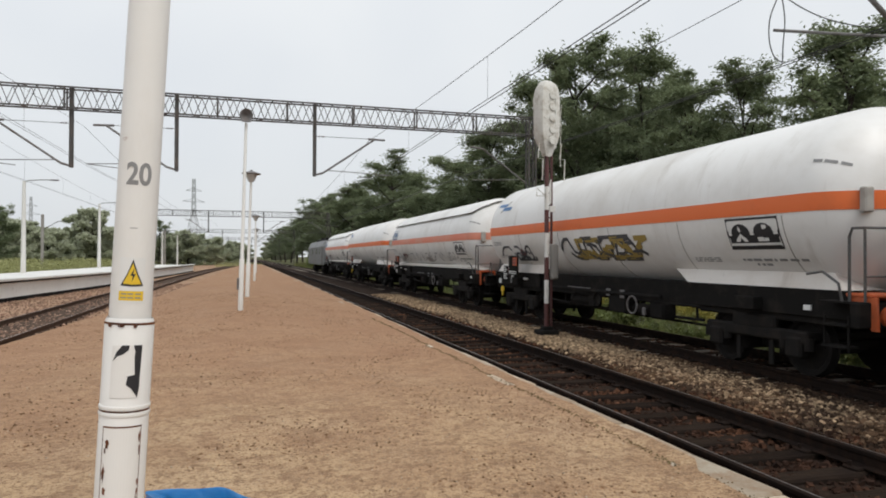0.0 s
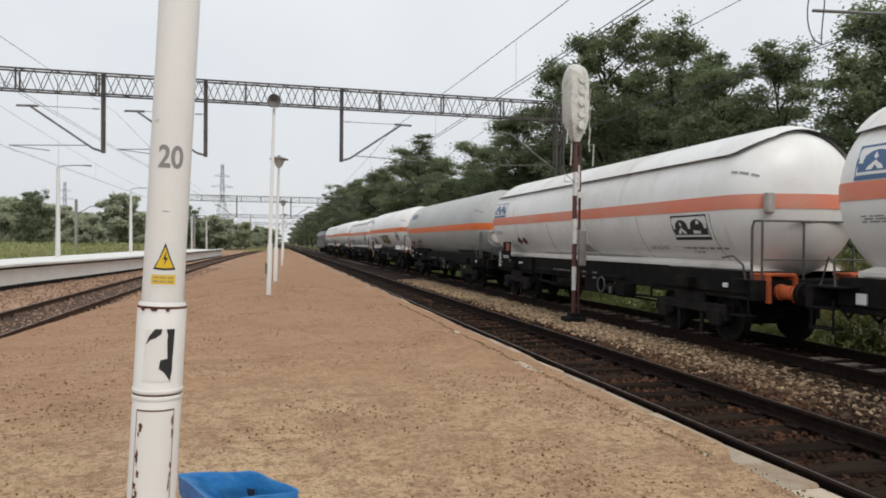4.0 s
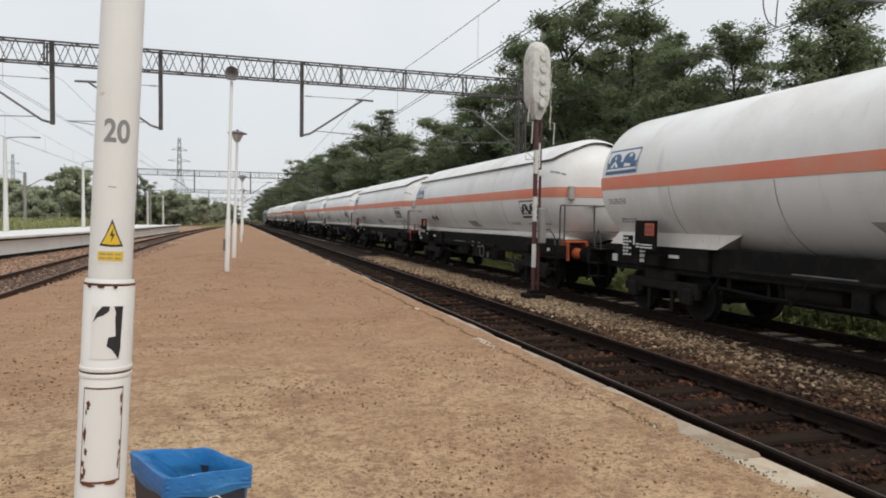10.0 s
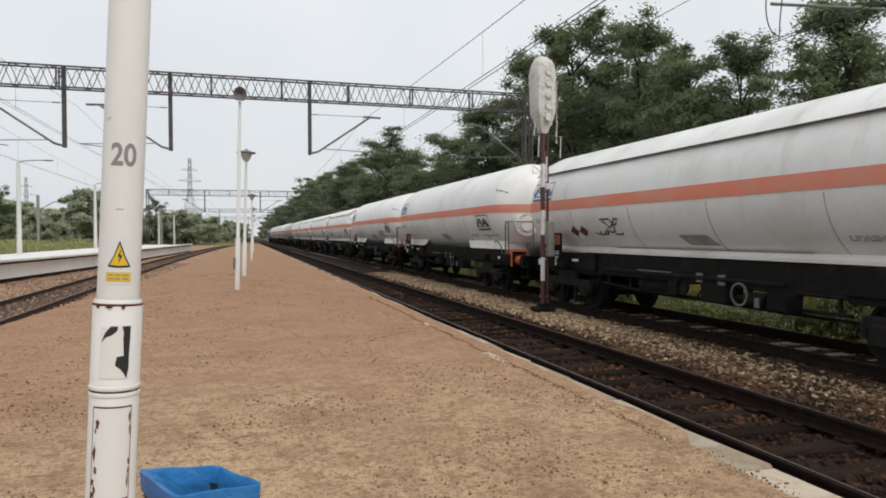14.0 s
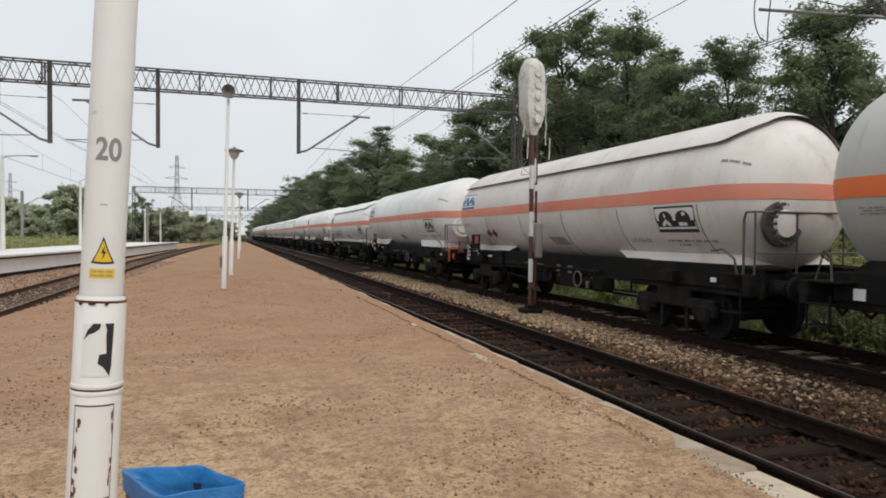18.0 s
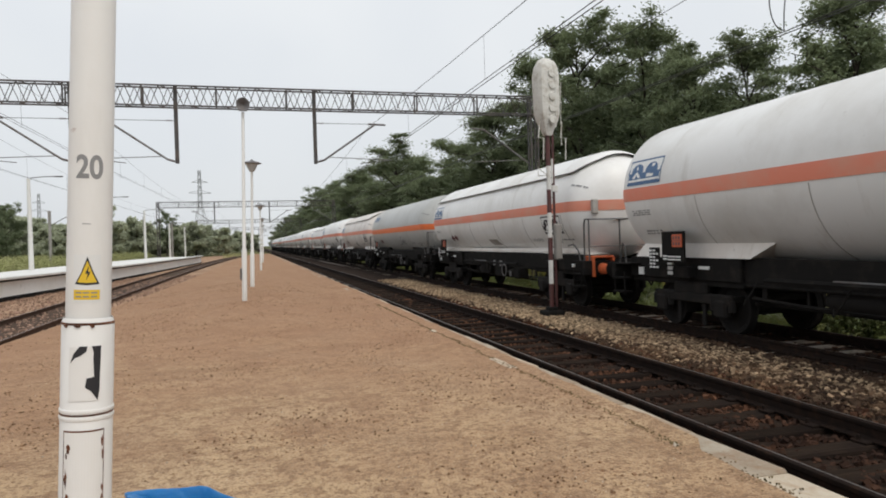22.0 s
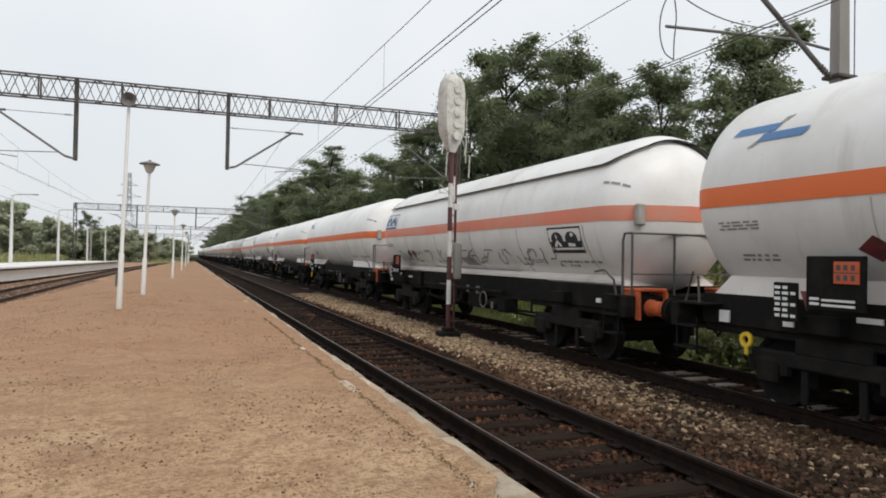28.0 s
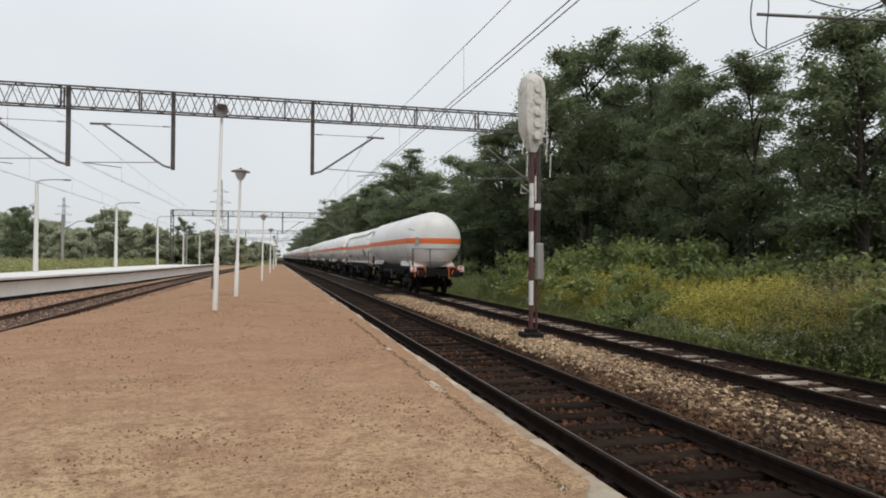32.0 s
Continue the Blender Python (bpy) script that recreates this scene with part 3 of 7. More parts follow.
def rail(name, x, ys, material, head, parent, bend=None):
    s, sec = Shape(), rail_section()
    n = len(sec)
    pts = [(x + dx + (bend(y) if bend else 0), y, RAIL_Z - 0.172 + dz) for y in ys for dx, dz in sec]
    s.add(pts, [(i * n + j, i * n + (j + 1) % n, (i + 1) * n + (j + 1) % n, (i + 1) * n + j) for i in range(len(ys) - 1) for j in range(n)])
    ob = part(name, s, material, parent)
    ob.data.materials.append(head)
    for p in ob.data.polygons:
        if all(ob.data.vertices[v].co.z > RAIL_Z - 0.001 for v in p.vertices):
            p.material_index = 1
    return ob


def track(name, label, x, sleeper_material, size, gap, y0, y1, far, bend=None, head=RAIL_TOP, side=None):
    t = thing(name, label, "railway track", kind="structure")
    ys = [y0, y1] if bend is None else steps((y0, far, 60))
    if bend is None:
        ys = [y0, far]
    for dx in (-0.7525, 0.7525):
        rail("rail", x + dx, ys, side or RAIL_SIDE, head, t, bend)
    meshes = []
    for k in range(3):
        s = Shape().box((0, 0, 0), size, 0.02)
        s.v = [(a + rnd(-0.03, 0.03), b + rnd(-0.012, 0.012), c + rnd(-0.006, 0.006)) for a, b, c in s.v]
        meshes.append(s.mesh("sleeper", sleeper_material))
    chair = Shape().box((0, 0, 0), (0.32, 0.17, 0.03), 0.008)
    for sx in (-0.12, 0.12):
        chair.lathe([(0.02, 0.0), (0.02, 0.05), (0.0, 0.06)], (sx, 0.03, 0.01), n=6)
    chair_mesh = chair.mesh("rail_chair", RAIL_SIDE)
    y, rest = y0 + 0.3, Shape()
    while y < far:
        b = bend(y) if bend else 0.0
        if y < y1:
            part("sleeper", meshes[random.randrange(3)], None, t, at=pose(x + b + rnd(-0.04, 0.04), y + rnd(-0.04, 0.04), RAIL_Z - 0.19 - size[2] / 2 + rnd(-0.01, 0.008), 0, 0, rnd(-1.2, 1.2)))
            if y < 24:
                for dx in (-0.7525, 0.7525):
                    part("rail_chair", chair_mesh, None, t, at=pose(x + b + dx, y, RAIL_Z - 0.176))
        else:
            rest.box((x + b, y, RAIL_Z - 0.19 - size[2] / 2), size)
        y += gap
    tagged(part("far_sleepers", rest, sleeper_material, t), kind="stuff")
    return t


track("track_near", "track with rusty rails on dark oiled wooden sleepers", NEAR_X, SLEEPER_WOOD, (2.5, 0.25, 0.16), 0.62, -8.0, 70.0, 330.0)
track("track_far", "track with dark rails on pale concrete sleepers", FAR_X, SLEEPER_CONC, (2.5, 0.27, 0.16), 0.6, -8.0, 60.0, 420.0, head=RAIL_DULL)
RAIL_WORN = mat("pale_worn_rail_head", (0.36, 0.30, 0.26), 0.45, 0.5, vary=[((0.2, 0.14, 0.1), 4.0, 0.5, 0.7, 0.6, (1, 0.1, 1))])
track("track_left", "track with brown rails on wooden sleepers beyond the platform", LEFT_X, SLEEPER_WOOD, (2.5, 0.25, 0.16), 0.62, 4.0, 60.0, 150.0, left_bend, RAIL_WORN, RAIL_BROWN)


def between_left_rails(x, y):
    return (x + left_bend(y), y, -0.425 + rough(x, y, 1.7, 0.03))


structure("track_bed_oily", sheet(steps((LEFT_X - 0.66, LEFT_X + 0.66, 6)), steps((-14, 60, 90), (60, 150, 30)), between_left_rails), BALLAST_DARK, "oil darkened ballast between the rails of the single track", "track bed", True)


def stones(name, label, material, count, place, size):
    """Loose stones: small uneven blocks scattered by place()."""
    s = Shape()
    base = [Vector((x, y, z)) for x in (-1, 1) for y in (-1, 1) for z in (-1, 1)]
    faces = [(0, 1, 3, 2), (4, 6, 7, 5), (0, 4, 5, 1), (2, 3, 7, 6), (0, 2, 6, 4), (1, 5, 7, 3)]
    for _ in range(count):
        x, y, z = place()
        r = rnd(*size)
        e = Euler((rnd(0, 6.28), rnd(0, 6.28), rnd(0, 6.28))).to_matrix()
        k = Vector((rnd(0.6, 1.1), rnd(0.5, 1.0), rnd(0.4, 0.8)))
        s.add([e @ Vector((p.x * k.x * rnd(0.6, 1.05), p.y * k.y * rnd(0.6, 1.05), p.z * k.z * rnd(0.6, 1.05))) * r + Vector((x, y, z)) for p in base], faces)
    me = bpy.data.meshes.new(name)
    me.from_pydata(s.v, [], s.f)
    me.materials.append(material)
    return tagged(new(name, me), label, "ballast", "", "stuff")


def bed_z(x):
    for (xa, za), (xb, zb) in zip(BED, BED[1:]):
        if xa <= x <= xb:
            return za + (zb - za) * (x - xa) / (xb - xa)
    return -0.95


def near_y(far):
    return 1.0 + (far - 1.0) * random.random() ** 1.9


def between():
    x, y = random.triangular(5.55, 7.35, 6.5), near_y(34)
    while y < 10 and random.random() > (y / 10) ** 2.6:
        y = near_y(34)
    return (x, y, bed_z(x) + rough(x, y, 1.7, 0.03) + 0.012)


def in_near_track():
    x, y = rnd(2.75, 5.7), near_y(28)
    return (x, y, bed_z(x) + rough(x, y, 1.7, 0.03) + 0.008)


def in_near_shoulder():
    x, y = rnd(5.4, 7.4), rnd(1.0, 11.0)
    return (x, y, bed_z(x) + rough(x, y, 1.7, 0.03) + 0.008)


def in_far_track():
    x, y = rnd(7.2, 10.8), rnd(0.5, 1) * 0 + 2 + 32 * random.random() ** 1.5
    return (x, y, bed_z(x) + rough(x, y, 1.7, 0.03) - 0.012)


stones("ballast_stones", "pale brown crushed stone ballast between the tracks", STONE_PALE, 13000, between, (0.022, 0.05))
stones("rusty_ballast_stones", "rust brown ballast stones between wooden sleepers", STONE_RUST, 9500, in_near_track, (0.022, 0.048))
stones("brown_ballast_stones", "dull brown ballast stones beside the near rails", STONE_BROWN, 6500, in_near_shoulder, (0.024, 0.05))
stones("far_ballast_stones", "grey brown ballast stones round the far track", STONE_RUST, 6000, in_far_track, (0.025, 0.045))


def on_left():
    y = 7 + 45 * random.random() ** 1.5
    x = rnd(-12.0, -4.6)
    p = left_bed_height(x, y)
    return (p[0], p[1], p[2] + 0.012)


STONE_LEFT = mat("sandy_ballast_stone", (0.31, 0.205, 0.15), 0.9, vary=[((0.20, 0.12, 0.085), 1.2, 0.42, 0.6, 0.8)], spread=0.45, spec=0.2)
stones("left_ballast_stones", "sandy brown ballast stones round the single track", STONE_LEFT, 9000, on_left, (0.022, 0.05))


def on_platform():
    y = -0.5 + 26 * random.random() ** 2.2
    x = rnd(platform_left(y) + 0.3, EDGE_X - 0.35)
    u = (x - platform_left(y)) / (platform_right(y) - coping_width(y) - platform_left(y))
    return (x, y, platform_point(u, y)[2] + 0.002)


stones("platform_pebbles", "small pebbles and crumbs lying on the sandy platform", PEBBLE, 2200, on_platform, (0.003, 0.009))


def crumb_spot():
    while True:
        p = on_platform()
        if noise.noise(Vector((p[0] * 0.9, p[1] * 0.9, 1.7))) + rnd(-0.35, 0.35) > 0.05:
            return p


CLOD = mat("dark_soil_crumb", (0.20, 0.118, 0.068), 0.95, spread=0.4, spec=0.1)
stones("soil_crumbs", "dark crumbs of trodden soil scattered over the platform", CLOD, 10000, crumb_spot, (0.003, 0.011))


def clod_spot():
    x, y, z = crumb_spot()
    return (x, y, z - 0.003)


stones("soil_clods", "dark flattened clods of soil trodden into the platform", CLOD, 1500, clod_spot, (0.009, 0.019))


def edge_spot():
    y = 0.4 + 15 * random.random() ** 1.6
    x = 2.225 + rough(4.0, y, 2.2, 0.06) + random.gauss(0, 0.02 + 0.03 * (y < 3.0))
    u = (x - platform_left(y)) / (platform_right(y) - coping_width(y) - platform_left(y))
    return (x, y, platform_point(min(u, 0.98), y)[2] + 0.003)


GRIT = mat("mossy_edge_grit", (0.15, 0.10, 0.052), 0.95, vary=[((0.10, 0.09, 0.04), 2.0, 0.45, 0.6, 0.8)], spread=0.5, spec=0.1)
stones("edge_grit", "dark mossy grit lying along the coping slabs", GRIT, 1700, edge_spot, (0.003, 0.009))


# ---- tank wagons ----
TANK_R, TANK_Z, TANK_HL, TANK_END = 1.425, 2.675, 6.50, 0.84
WAGON_L = 15.81


def use_size(kind):
    """Shielded and grey wagons have slimmer tanks."""
    global TANK_R, TANK_Z, TANK_AT
    TANK_R, TANK_Z = {"shaded": (1.37, 2.63), "soiled": (1.37, 2.63), "grey": (1.41, 2.63), "plain": (1.45, 2.735)}.get(kind, (1.445, 2.715))
    TANK_AT = pose(0, 0, TANK_Z)



def tank_profile(r, grow=0.0):
    rows = [(0.001, -TANK_HL - TANK_END - grow)]
    for i in range(1, 11):
        a = radians(9 * i)
        rows.append(((r + grow) * math.sin(a), -TANK_HL - (TANK_END + grow) * math.cos(a)))
    rows += [((r + grow), y) for y in (-4.3, -2.15, 0, 2.15, 4.3)]
    for i in range(0, 10):
        a = radians(9 * i)
        rows.append(((r + grow) * math.cos(a), TANK_HL + (TANK_END + grow) * math.sin(a)))
    rows.append((0.001, TANK_HL + TANK_END + grow))
    return rows


def tank_stripe(z0, z1, grow=0.004, rows=3):
    """A band round the whole tank between two heights."""
    s, loop = Shape(), []
    for k in range(rows + 1):
        z = z0 + (z1 - z0) * k / rows
        f = math.sqrt(max(0.0, 1 - (z / TANK_R) ** 2))
        a, b = (TANK_R + grow) * f, (TANK_END + grow) * f
        ring = []
        for i in range(0, 17):
            t = radians(180 * i / 16)
            ring.append((a * math.cos(t), TANK_HL + b * math.sin(t), z))
        for i in range(0, 17):
            t = radians(180 + 180 * i / 16)
            ring.append((a * math.cos(t), -TANK_HL + b * math.sin(t), z))
        loop.append(ring)
    n = len(loop[0])
    return s.add([p for r in loop for p in r], [(k * n + i, k * n + (i + 1) % n, (k + 1) * n + (i + 1) % n, (k + 1) * n + i) for k in range(rows) for i in range(n)])


def on_tank(y, a, grow):
    """A point on the tank's near flank: a is the angle above the middle, in degrees."""
    r, dy = TANK_R + grow, abs(y) - TANK_HL
    if dy > 0:
        r *= math.sqrt(max(0.05, 1 - (dy / (TANK_END + grow)) ** 2))
    return (-r * math.cos(radians(a)), y, r * math.sin(radians(a)))


def decal(s, y0, y1, a0, a1, grow=0.006, n=4, skew=0.0):
    pts = []
    for i in range(n + 1):
        for j in range(n + 1):
            a = a0 + (a1 - a0) * j / n
            pts.append(on_tank(y0 + (y1 - y0) * i / n + skew * (j / n - 0.5), a, grow))
    return s.add(pts, [(i * (n + 1) + j, (i + 1) * (n + 1) + j, (i + 1) * (n + 1) + j + 1, i * (n + 1) + j + 1) for i in range(n) for j in range(n)])


def decal_poly(s, outline, grow=0.009):
    """A flat shape on the flank: outline of (y, angle) round a middle point."""
    my, ma = sum(p[0] for p in outline) / len(outline), sum(p[1] for p in outline) / len(outline)
    k = len(outline)
    return s.add([on_tank(my, ma, grow)] + [on_tank(y, a, grow) for y, a in outline], [(0, 1 + i, 1 + (i + 1) % k) for i in range(k)])


def scrawl(seed, y0, y1, a0, a1, strokes, width, grow=0.011):
    """Looping sprayed strokes."""
    rng, s = random.Random(seed), Shape()
    for k in range(strokes):
        y = y0 + (y1 - y0) * (k + 0.5) / strokes
        a = rng.uniform(a0, a1)
        d = rng.uniform(0, 6.28)
        pts = []
        for i in range(9):
            pts.append((y, a))
            d += rng.uniform(-1.1, 1.1)
            y += math.cos(d) * width * 2.2
            a = min(max(a + math.sin(d) * width * 2.4 * 40, a0), a1)
        for i, ((ya, aa), (yb, ab)) in enumerate(zip(pts, pts[1:])):
            dy, da = yb - ya, (ab - aa) / 41.0
            q = math.hypot(dy, da) or 1.0
            ny, na = -da / q * width / 2, dy / q * width / 2 * 41.0
            dy2, da2 = dy / q * width * 0.3, da / q * width * 0.3 * 41
            s.add([on_tank(ya + ny - dy2, aa + na - da2, grow + 0.0004 * i), on_tank(yb + ny + dy2, ab + na + da2, grow + 0.0004 * i), on_tank(yb - ny + dy2, ab - na + da2, grow + 0.0004 * i), on_tank(ya - ny - dy2, aa - na - da2, grow + 0.0004 * i)], [(0, 1, 2, 3)])
    return s


def text_bars(s, y0, y1, a, rows, height=2.0, seed=1, pitch=None):
    """Unreadable lettering as small bars."""
    rng = random.Random(seed)
    for r in range(rows):
        y, top = y0, a - r * (pitch or height * 1.9)
        while y < y1:
            w = min(rng.uniform(0.05, 0.2), y1 - y)
            if w > 0.03:
                decal(s, y, y + w, top - height, top, 0.007, 1)
            y += w + rng.uniform(0.025, 0.06)
    return s


TANK_AT = pose(0, 0, TANK_Z)


def logo_sign(w, y, a, dark, light, outline):
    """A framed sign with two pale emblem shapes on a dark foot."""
    q, v = 0.98, 0.72
    plate = part("sign_panel", decal(Shape(), y - 0.58 * q, y + 0.58 * q, a - 14 * v, a + 14 * v, 0.006), light, w, at=TANK_AT)
    s = Shape()
    for y0, y1, a0, a1 in ((-0.6, 0.6, 13, 15), (-0.6, 0.6, -15, -13), (-0.6, -0.56, -15, 15), (0.56, 0.6, -15, 15), (-0.56, 0.56, -13, -11), (-0.56, 0.56, -8.5, -1)):
        decal(s, y + y0 * q, y + y1 * q, a + a0 * v, a + a1 * v, 0.009, 2)
    for c in (-0.25, 0.27):
        decal_poly(s, [(y + (c + 0.22 * math.cos(radians(t))) * q, a + (1 + 9 * math.sin(radians(t))) * v) for t in range(0, 360, 30)], 0.010)
    part("sign_border", s, dark, plate)
    s = Shape()
    decal_poly(s, [(y + (0.27 + dy) * q, a + da * v) for dy, da in ((-0.14, -7), (-0.05, -7), (-0.01, 1), (0.05, -7), (0.15, -7), (0.03, 8))], 0.013)
    decal(s, y - 0.34 * q, y - 0.24 * q, a - 7 * v, a + 8 * v, 0.013, 1)
    decal(s, y - 0.24 * q, y - 0.10 * q, a - 7 * v, a - 3 * v, 0.013, 1)
    decal(s, y - 0.5 * q, y + 0.5 * q, a - 11 * v, a - 8.5 * v, 0.013, 1)
    tagged(part("sign_emblem", s, light, plate), kind="stuff")
    return plate


def bogie(w, y):
    """A two-axle bogie: side frames, bolster, springs, axle boxes and wheelsets."""
    g = Shape()
    for x in (-1.0, 1.0):
        g.box((x, 0, 0.62), (0.13, 2.35, 0.2), 0.03)
        g.box((x, 0, 0.80), (0.12, 1.0, 0.22), 0.03)
        for dy in (-0.9, 0.9):
            g.box((x, dy, 0.46), (0.2, 0.34, 0.34), 0.04)
            g.lathe([(0.09, 0.0), (0.09, 0.08), (0.05, 0.1), (0.001, 0.1)], (x + (0.1 if x > 0 else -0.1), dy, 0.46), "x", 10)
            for d2 in (-0.25, 0.25):
                g.tube([(x, dy + d2, 0.42), (x, dy + d2, 0.62)], 0.075, 8)
            g.box((x, dy * 0.42, 0.36), (0.05, 0.1, 0.5), 0.01)
    g.box((0, 0, 0.72), (2.1, 0.4, 0.24), 0.04)
    g.box((0, 0, 0.55), (1.1, 1.7, 0.5), 0.04)
    for dy in (-0.42, 0.42):
        g.box((0, dy, 0.42), (1.7, 0.14, 0.3), 0.03)
    for dy in (-1.1, 1.1):
        g.box((0, dy, 0.64), (2.0, 0.12, 0.12), 0.02)
    b = part("bogie", g, BOGIE_DARK, w, at=pose(0, y, 0))
    for dy in (-0.9, 0.9):
        s = Shape()
        for x in (-0.72, 0.72):
            k = 1 if x > 0 else -1
            s.lathe([(0.08, -0.075), (0.16, -0.06), (0.36, -0.02), (0.40, -0.065), (0.46, -0.065), (0.46, 0.055), (0.485, 0.075), (0.40, 0.08), (0.36, 0.03), (0.15, 0.05), (0.08, 0.08)], (x, 0, 0.46) if k < 0 else (x, 0, 0.46), "x", 26)
        s.tube([(-1.0, 0, 0.46), (1.0, 0, 0.46)], 0.085, 10)
        part("wheelset", s, BOGIE_DARK, b, smooth=True, at=pose(0, dy, 0))
    return b


def buffer_unit(w, x, y, sgn, material):
    s = Shape()
    s.lathe([(0.14, 0.0), (0.14, 0.06), (0.12, 0.07), (0.12, 0.34), (0.095, 0.35), (0.095, 0.5)], (x, y, 1.05), "y", 16)
    s.v = [(a, y + (b - y) * sgn, c) for a, b, c in s.v]
    b = part("buffer", s, material, w, smooth=True)
    h = Shape()
    h.lathe([(0.001, 0.5), (0.19, 0.5), (0.2, 0.515), (0.2, 0.535), (0.12, 0.56), (0.001, 0.565)], (x, y, 1.05), "y", 20)
    h.v = [(a, y + (bb - y) * sgn, c) for a, bb, c in h.v]
    part("buffer_head", h, BOGIE_DARK, b, smooth=True)


def hoop(path, r=0.022):
    return Shape().tube(path, r, 6)


def wagon(kind, label):
    """A liquefied-gas tank wagon. kind: plain, shaded (with a sun shield), grey, or bright (with a vivid stripe)."""
    use_size(kind)
    w = thing("tank_wagon", label, "tank wagon", group="wagons of the tank train")
    paint = {"grey": GREY_TANK, "soiled": DIRTY_TANK}.get(kind, WHITE_TANK)
    shaded = kind in ("shaded", "soiled")
    tank = part("tank", Shape().lathe(tank_profile(TANK_R), (0, 0, TANK_Z), "y", 48), paint, w, smooth=True)
    part("stripe", tank_stripe(*{"grey": (-0.24, 0.03), "shaded": (-0.14, 0.12), "soiled": (-0.14, 0.12)}.get(kind, (-0.175, 0.09)), 0.010), ORANGE if kind in ("bright", "grey") else PINK, tank, "orange warning stripe round the tank", True, TANK_AT)
    # weld seams
    for y in (-6.05, -3.45, -0.9, 1.65, 4.25):
        s = Shape()
        s.lathe([(TANK_R, y - 0.012), (TANK_R + 0.007, y - 0.006), (TANK_R + 0.007, y + 0.006), (TANK_R, y + 0.012)], (0, 0, TANK_Z), "y", 30, (188, 352))
        part("weld_seam", s, GREY_TANK if kind == "grey" else RUST_SEAM if kind == "soiled" else SEAM, tank)
    if shaded:
        rows = [(-6.88, 63), (-6.84, 57), (-6.78, 51), (-6.70, 46), (-6.6, 42), (-6.47, 39.2), (-6.3, 38), (-3.0, 38), (0, 38), (3.0, 38), (6.3, 38), (6.75, 38)]
        n, s = 31, Shape()

        def over(grow, y, a):
            r = TANK_R * math.sqrt(1 - (max(0.0, abs(y) - TANK_HL) / (TANK_END + 0.1)) ** 2) + grow
            return (r * math.cos(radians(a)), y, TANK_Z + r * math.sin(radians(a)))

        for r in (0.07, 0.045):
            s.v += [over(r, y, 38 + (142 - a0) * j / (n - 1)) for y, a0 in rows for j in range(n)]
        m, k = n * len(rows), len(rows) - 1
        for base in (0, m):
            s.f += [(base + i * n + j, base + i * n + j + 1, base + (i + 1) * n + j + 1, base + (i + 1) * n + j) for i in range(k) for j in range(n - 1)]
        s.f += [(i * n + j, (i + 1) * n + j, m + (i + 1) * n + j, m + i * n + j) for i in range(k) for j in (0, n - 1)]
        s.f += [(i * n + j, i * n + j + 1, m + i * n + j + 1, m + i * n + j) for i in (0, k) for j in range(n - 1)]
        sh = part("sun_shield", s, paint, w, "curved sheet sun shield over the tank top", True)
        for near in (0, 1):
            lip = Shape().tube([over(0.062, y, 180 - a0 if near else 38) for y, a0 in rows], 0.015, 6)
            part("shield_lip", lip, STEEL_DARK, sh, "dark grey edge angle of the shield")
        for y, a1 in ((-6.89, 117), (6.76, 142)):
            arch = Shape().tube([over(0.066, y, 24 + (a1 - 24) * j / 16) for j in range(17)], 0.014, 6)
            part("shield_arch", arch, FRAME_DARK, sh, "dark arched shield end")
    # saddles, underframe
    for sg in (1, -1):
        s = Shape()
        pts = []
        xt = math.sqrt(TANK_R**2 - 1.08**2) + 0.01
        for x in (-1.0, 1.0):
            pts += [(x * xt, sg * 2.8, TANK_Z - 1.08), (x * xt, sg * 6.6, TANK_Z - 1.08), (x * (xt + 0.10), sg * 6.8, 1.385), (x * (xt + 0.10), sg * 3.3, 1.385)]
        s.add(pts, [(0, 1, 2, 3), (4, 5, 6, 7), (0, 1, 5, 4), (1, 2, 6, 5), (2, 3, 7, 6), (3, 0, 4, 7)])
        part("saddle", s, FRAME_DARK if kind == "grey" else DIRTY_TANK, w)
        f = Shape()
        for x in (-1.02, 1.02):
            f.box((x, sg * 5.3, 1.17), (0.10, 3.5, 0.43), 0.02)
            f.box((x * 0.8, sg * 5.3, 1.0), (0.4, 3.5, 0.3), 0.02)
        f.box((0, sg * 7.28, 1.07), (2.75, 0.16, 0.36), 0.02)
        f.box((0, sg * 5.0, 1.1), (2.5, 0.5, 0.22), 0.02)
        f.box((0, sg * 6.95, 1.235), (2.7, 0.6, 0.03), 0.006)
        part("end_frame", f, FRAME_DARK, w)
    for x in (-1.0, 1.0):
        if kind == "shaded":
            part("side_plate", Shape().add([(x * 0.9, -6.6, 1.54), (x * 0.9, 6.6, 1.54), (x * 1.0, 6.75, 1.47), (x * 1.0, -6.75, 1.47), (x * 1.0, -6.75, 1.41), (x * 1.0, 6.75, 1.41), (x * 0.85, 6.6, 1.43), (x * 0.85, -6.6, 1.43)], [(0, 1, 2, 3), (3, 2, 5, 4), (4, 5, 6, 7), (6, 1, 0, 7), (0, 3, 4, 7), (1, 6, 5, 2)]), DIRTY_TANK, w, "long pale plate under the tank")
    for x in (-0.92, 0.92):
        part("side_sill", Shape().box((x, 0, 1.17), (0.1, 8.3, 0.46), 0.02), FRAME_DARK, w)
    s = Shape()
    s.box((0, 0, 1.0), (0.96, 9.6, 0.3), 0.02)
    for y in (-2.6, 0.2, 2.7):
        s.box((0, y, 1.0), (1.9, 0.1, 0.14), 0.02)
    s.tube([(-0.95, -3.9, 0.92), (-0.95, 3.9, 0.92)], 0.035, 6)
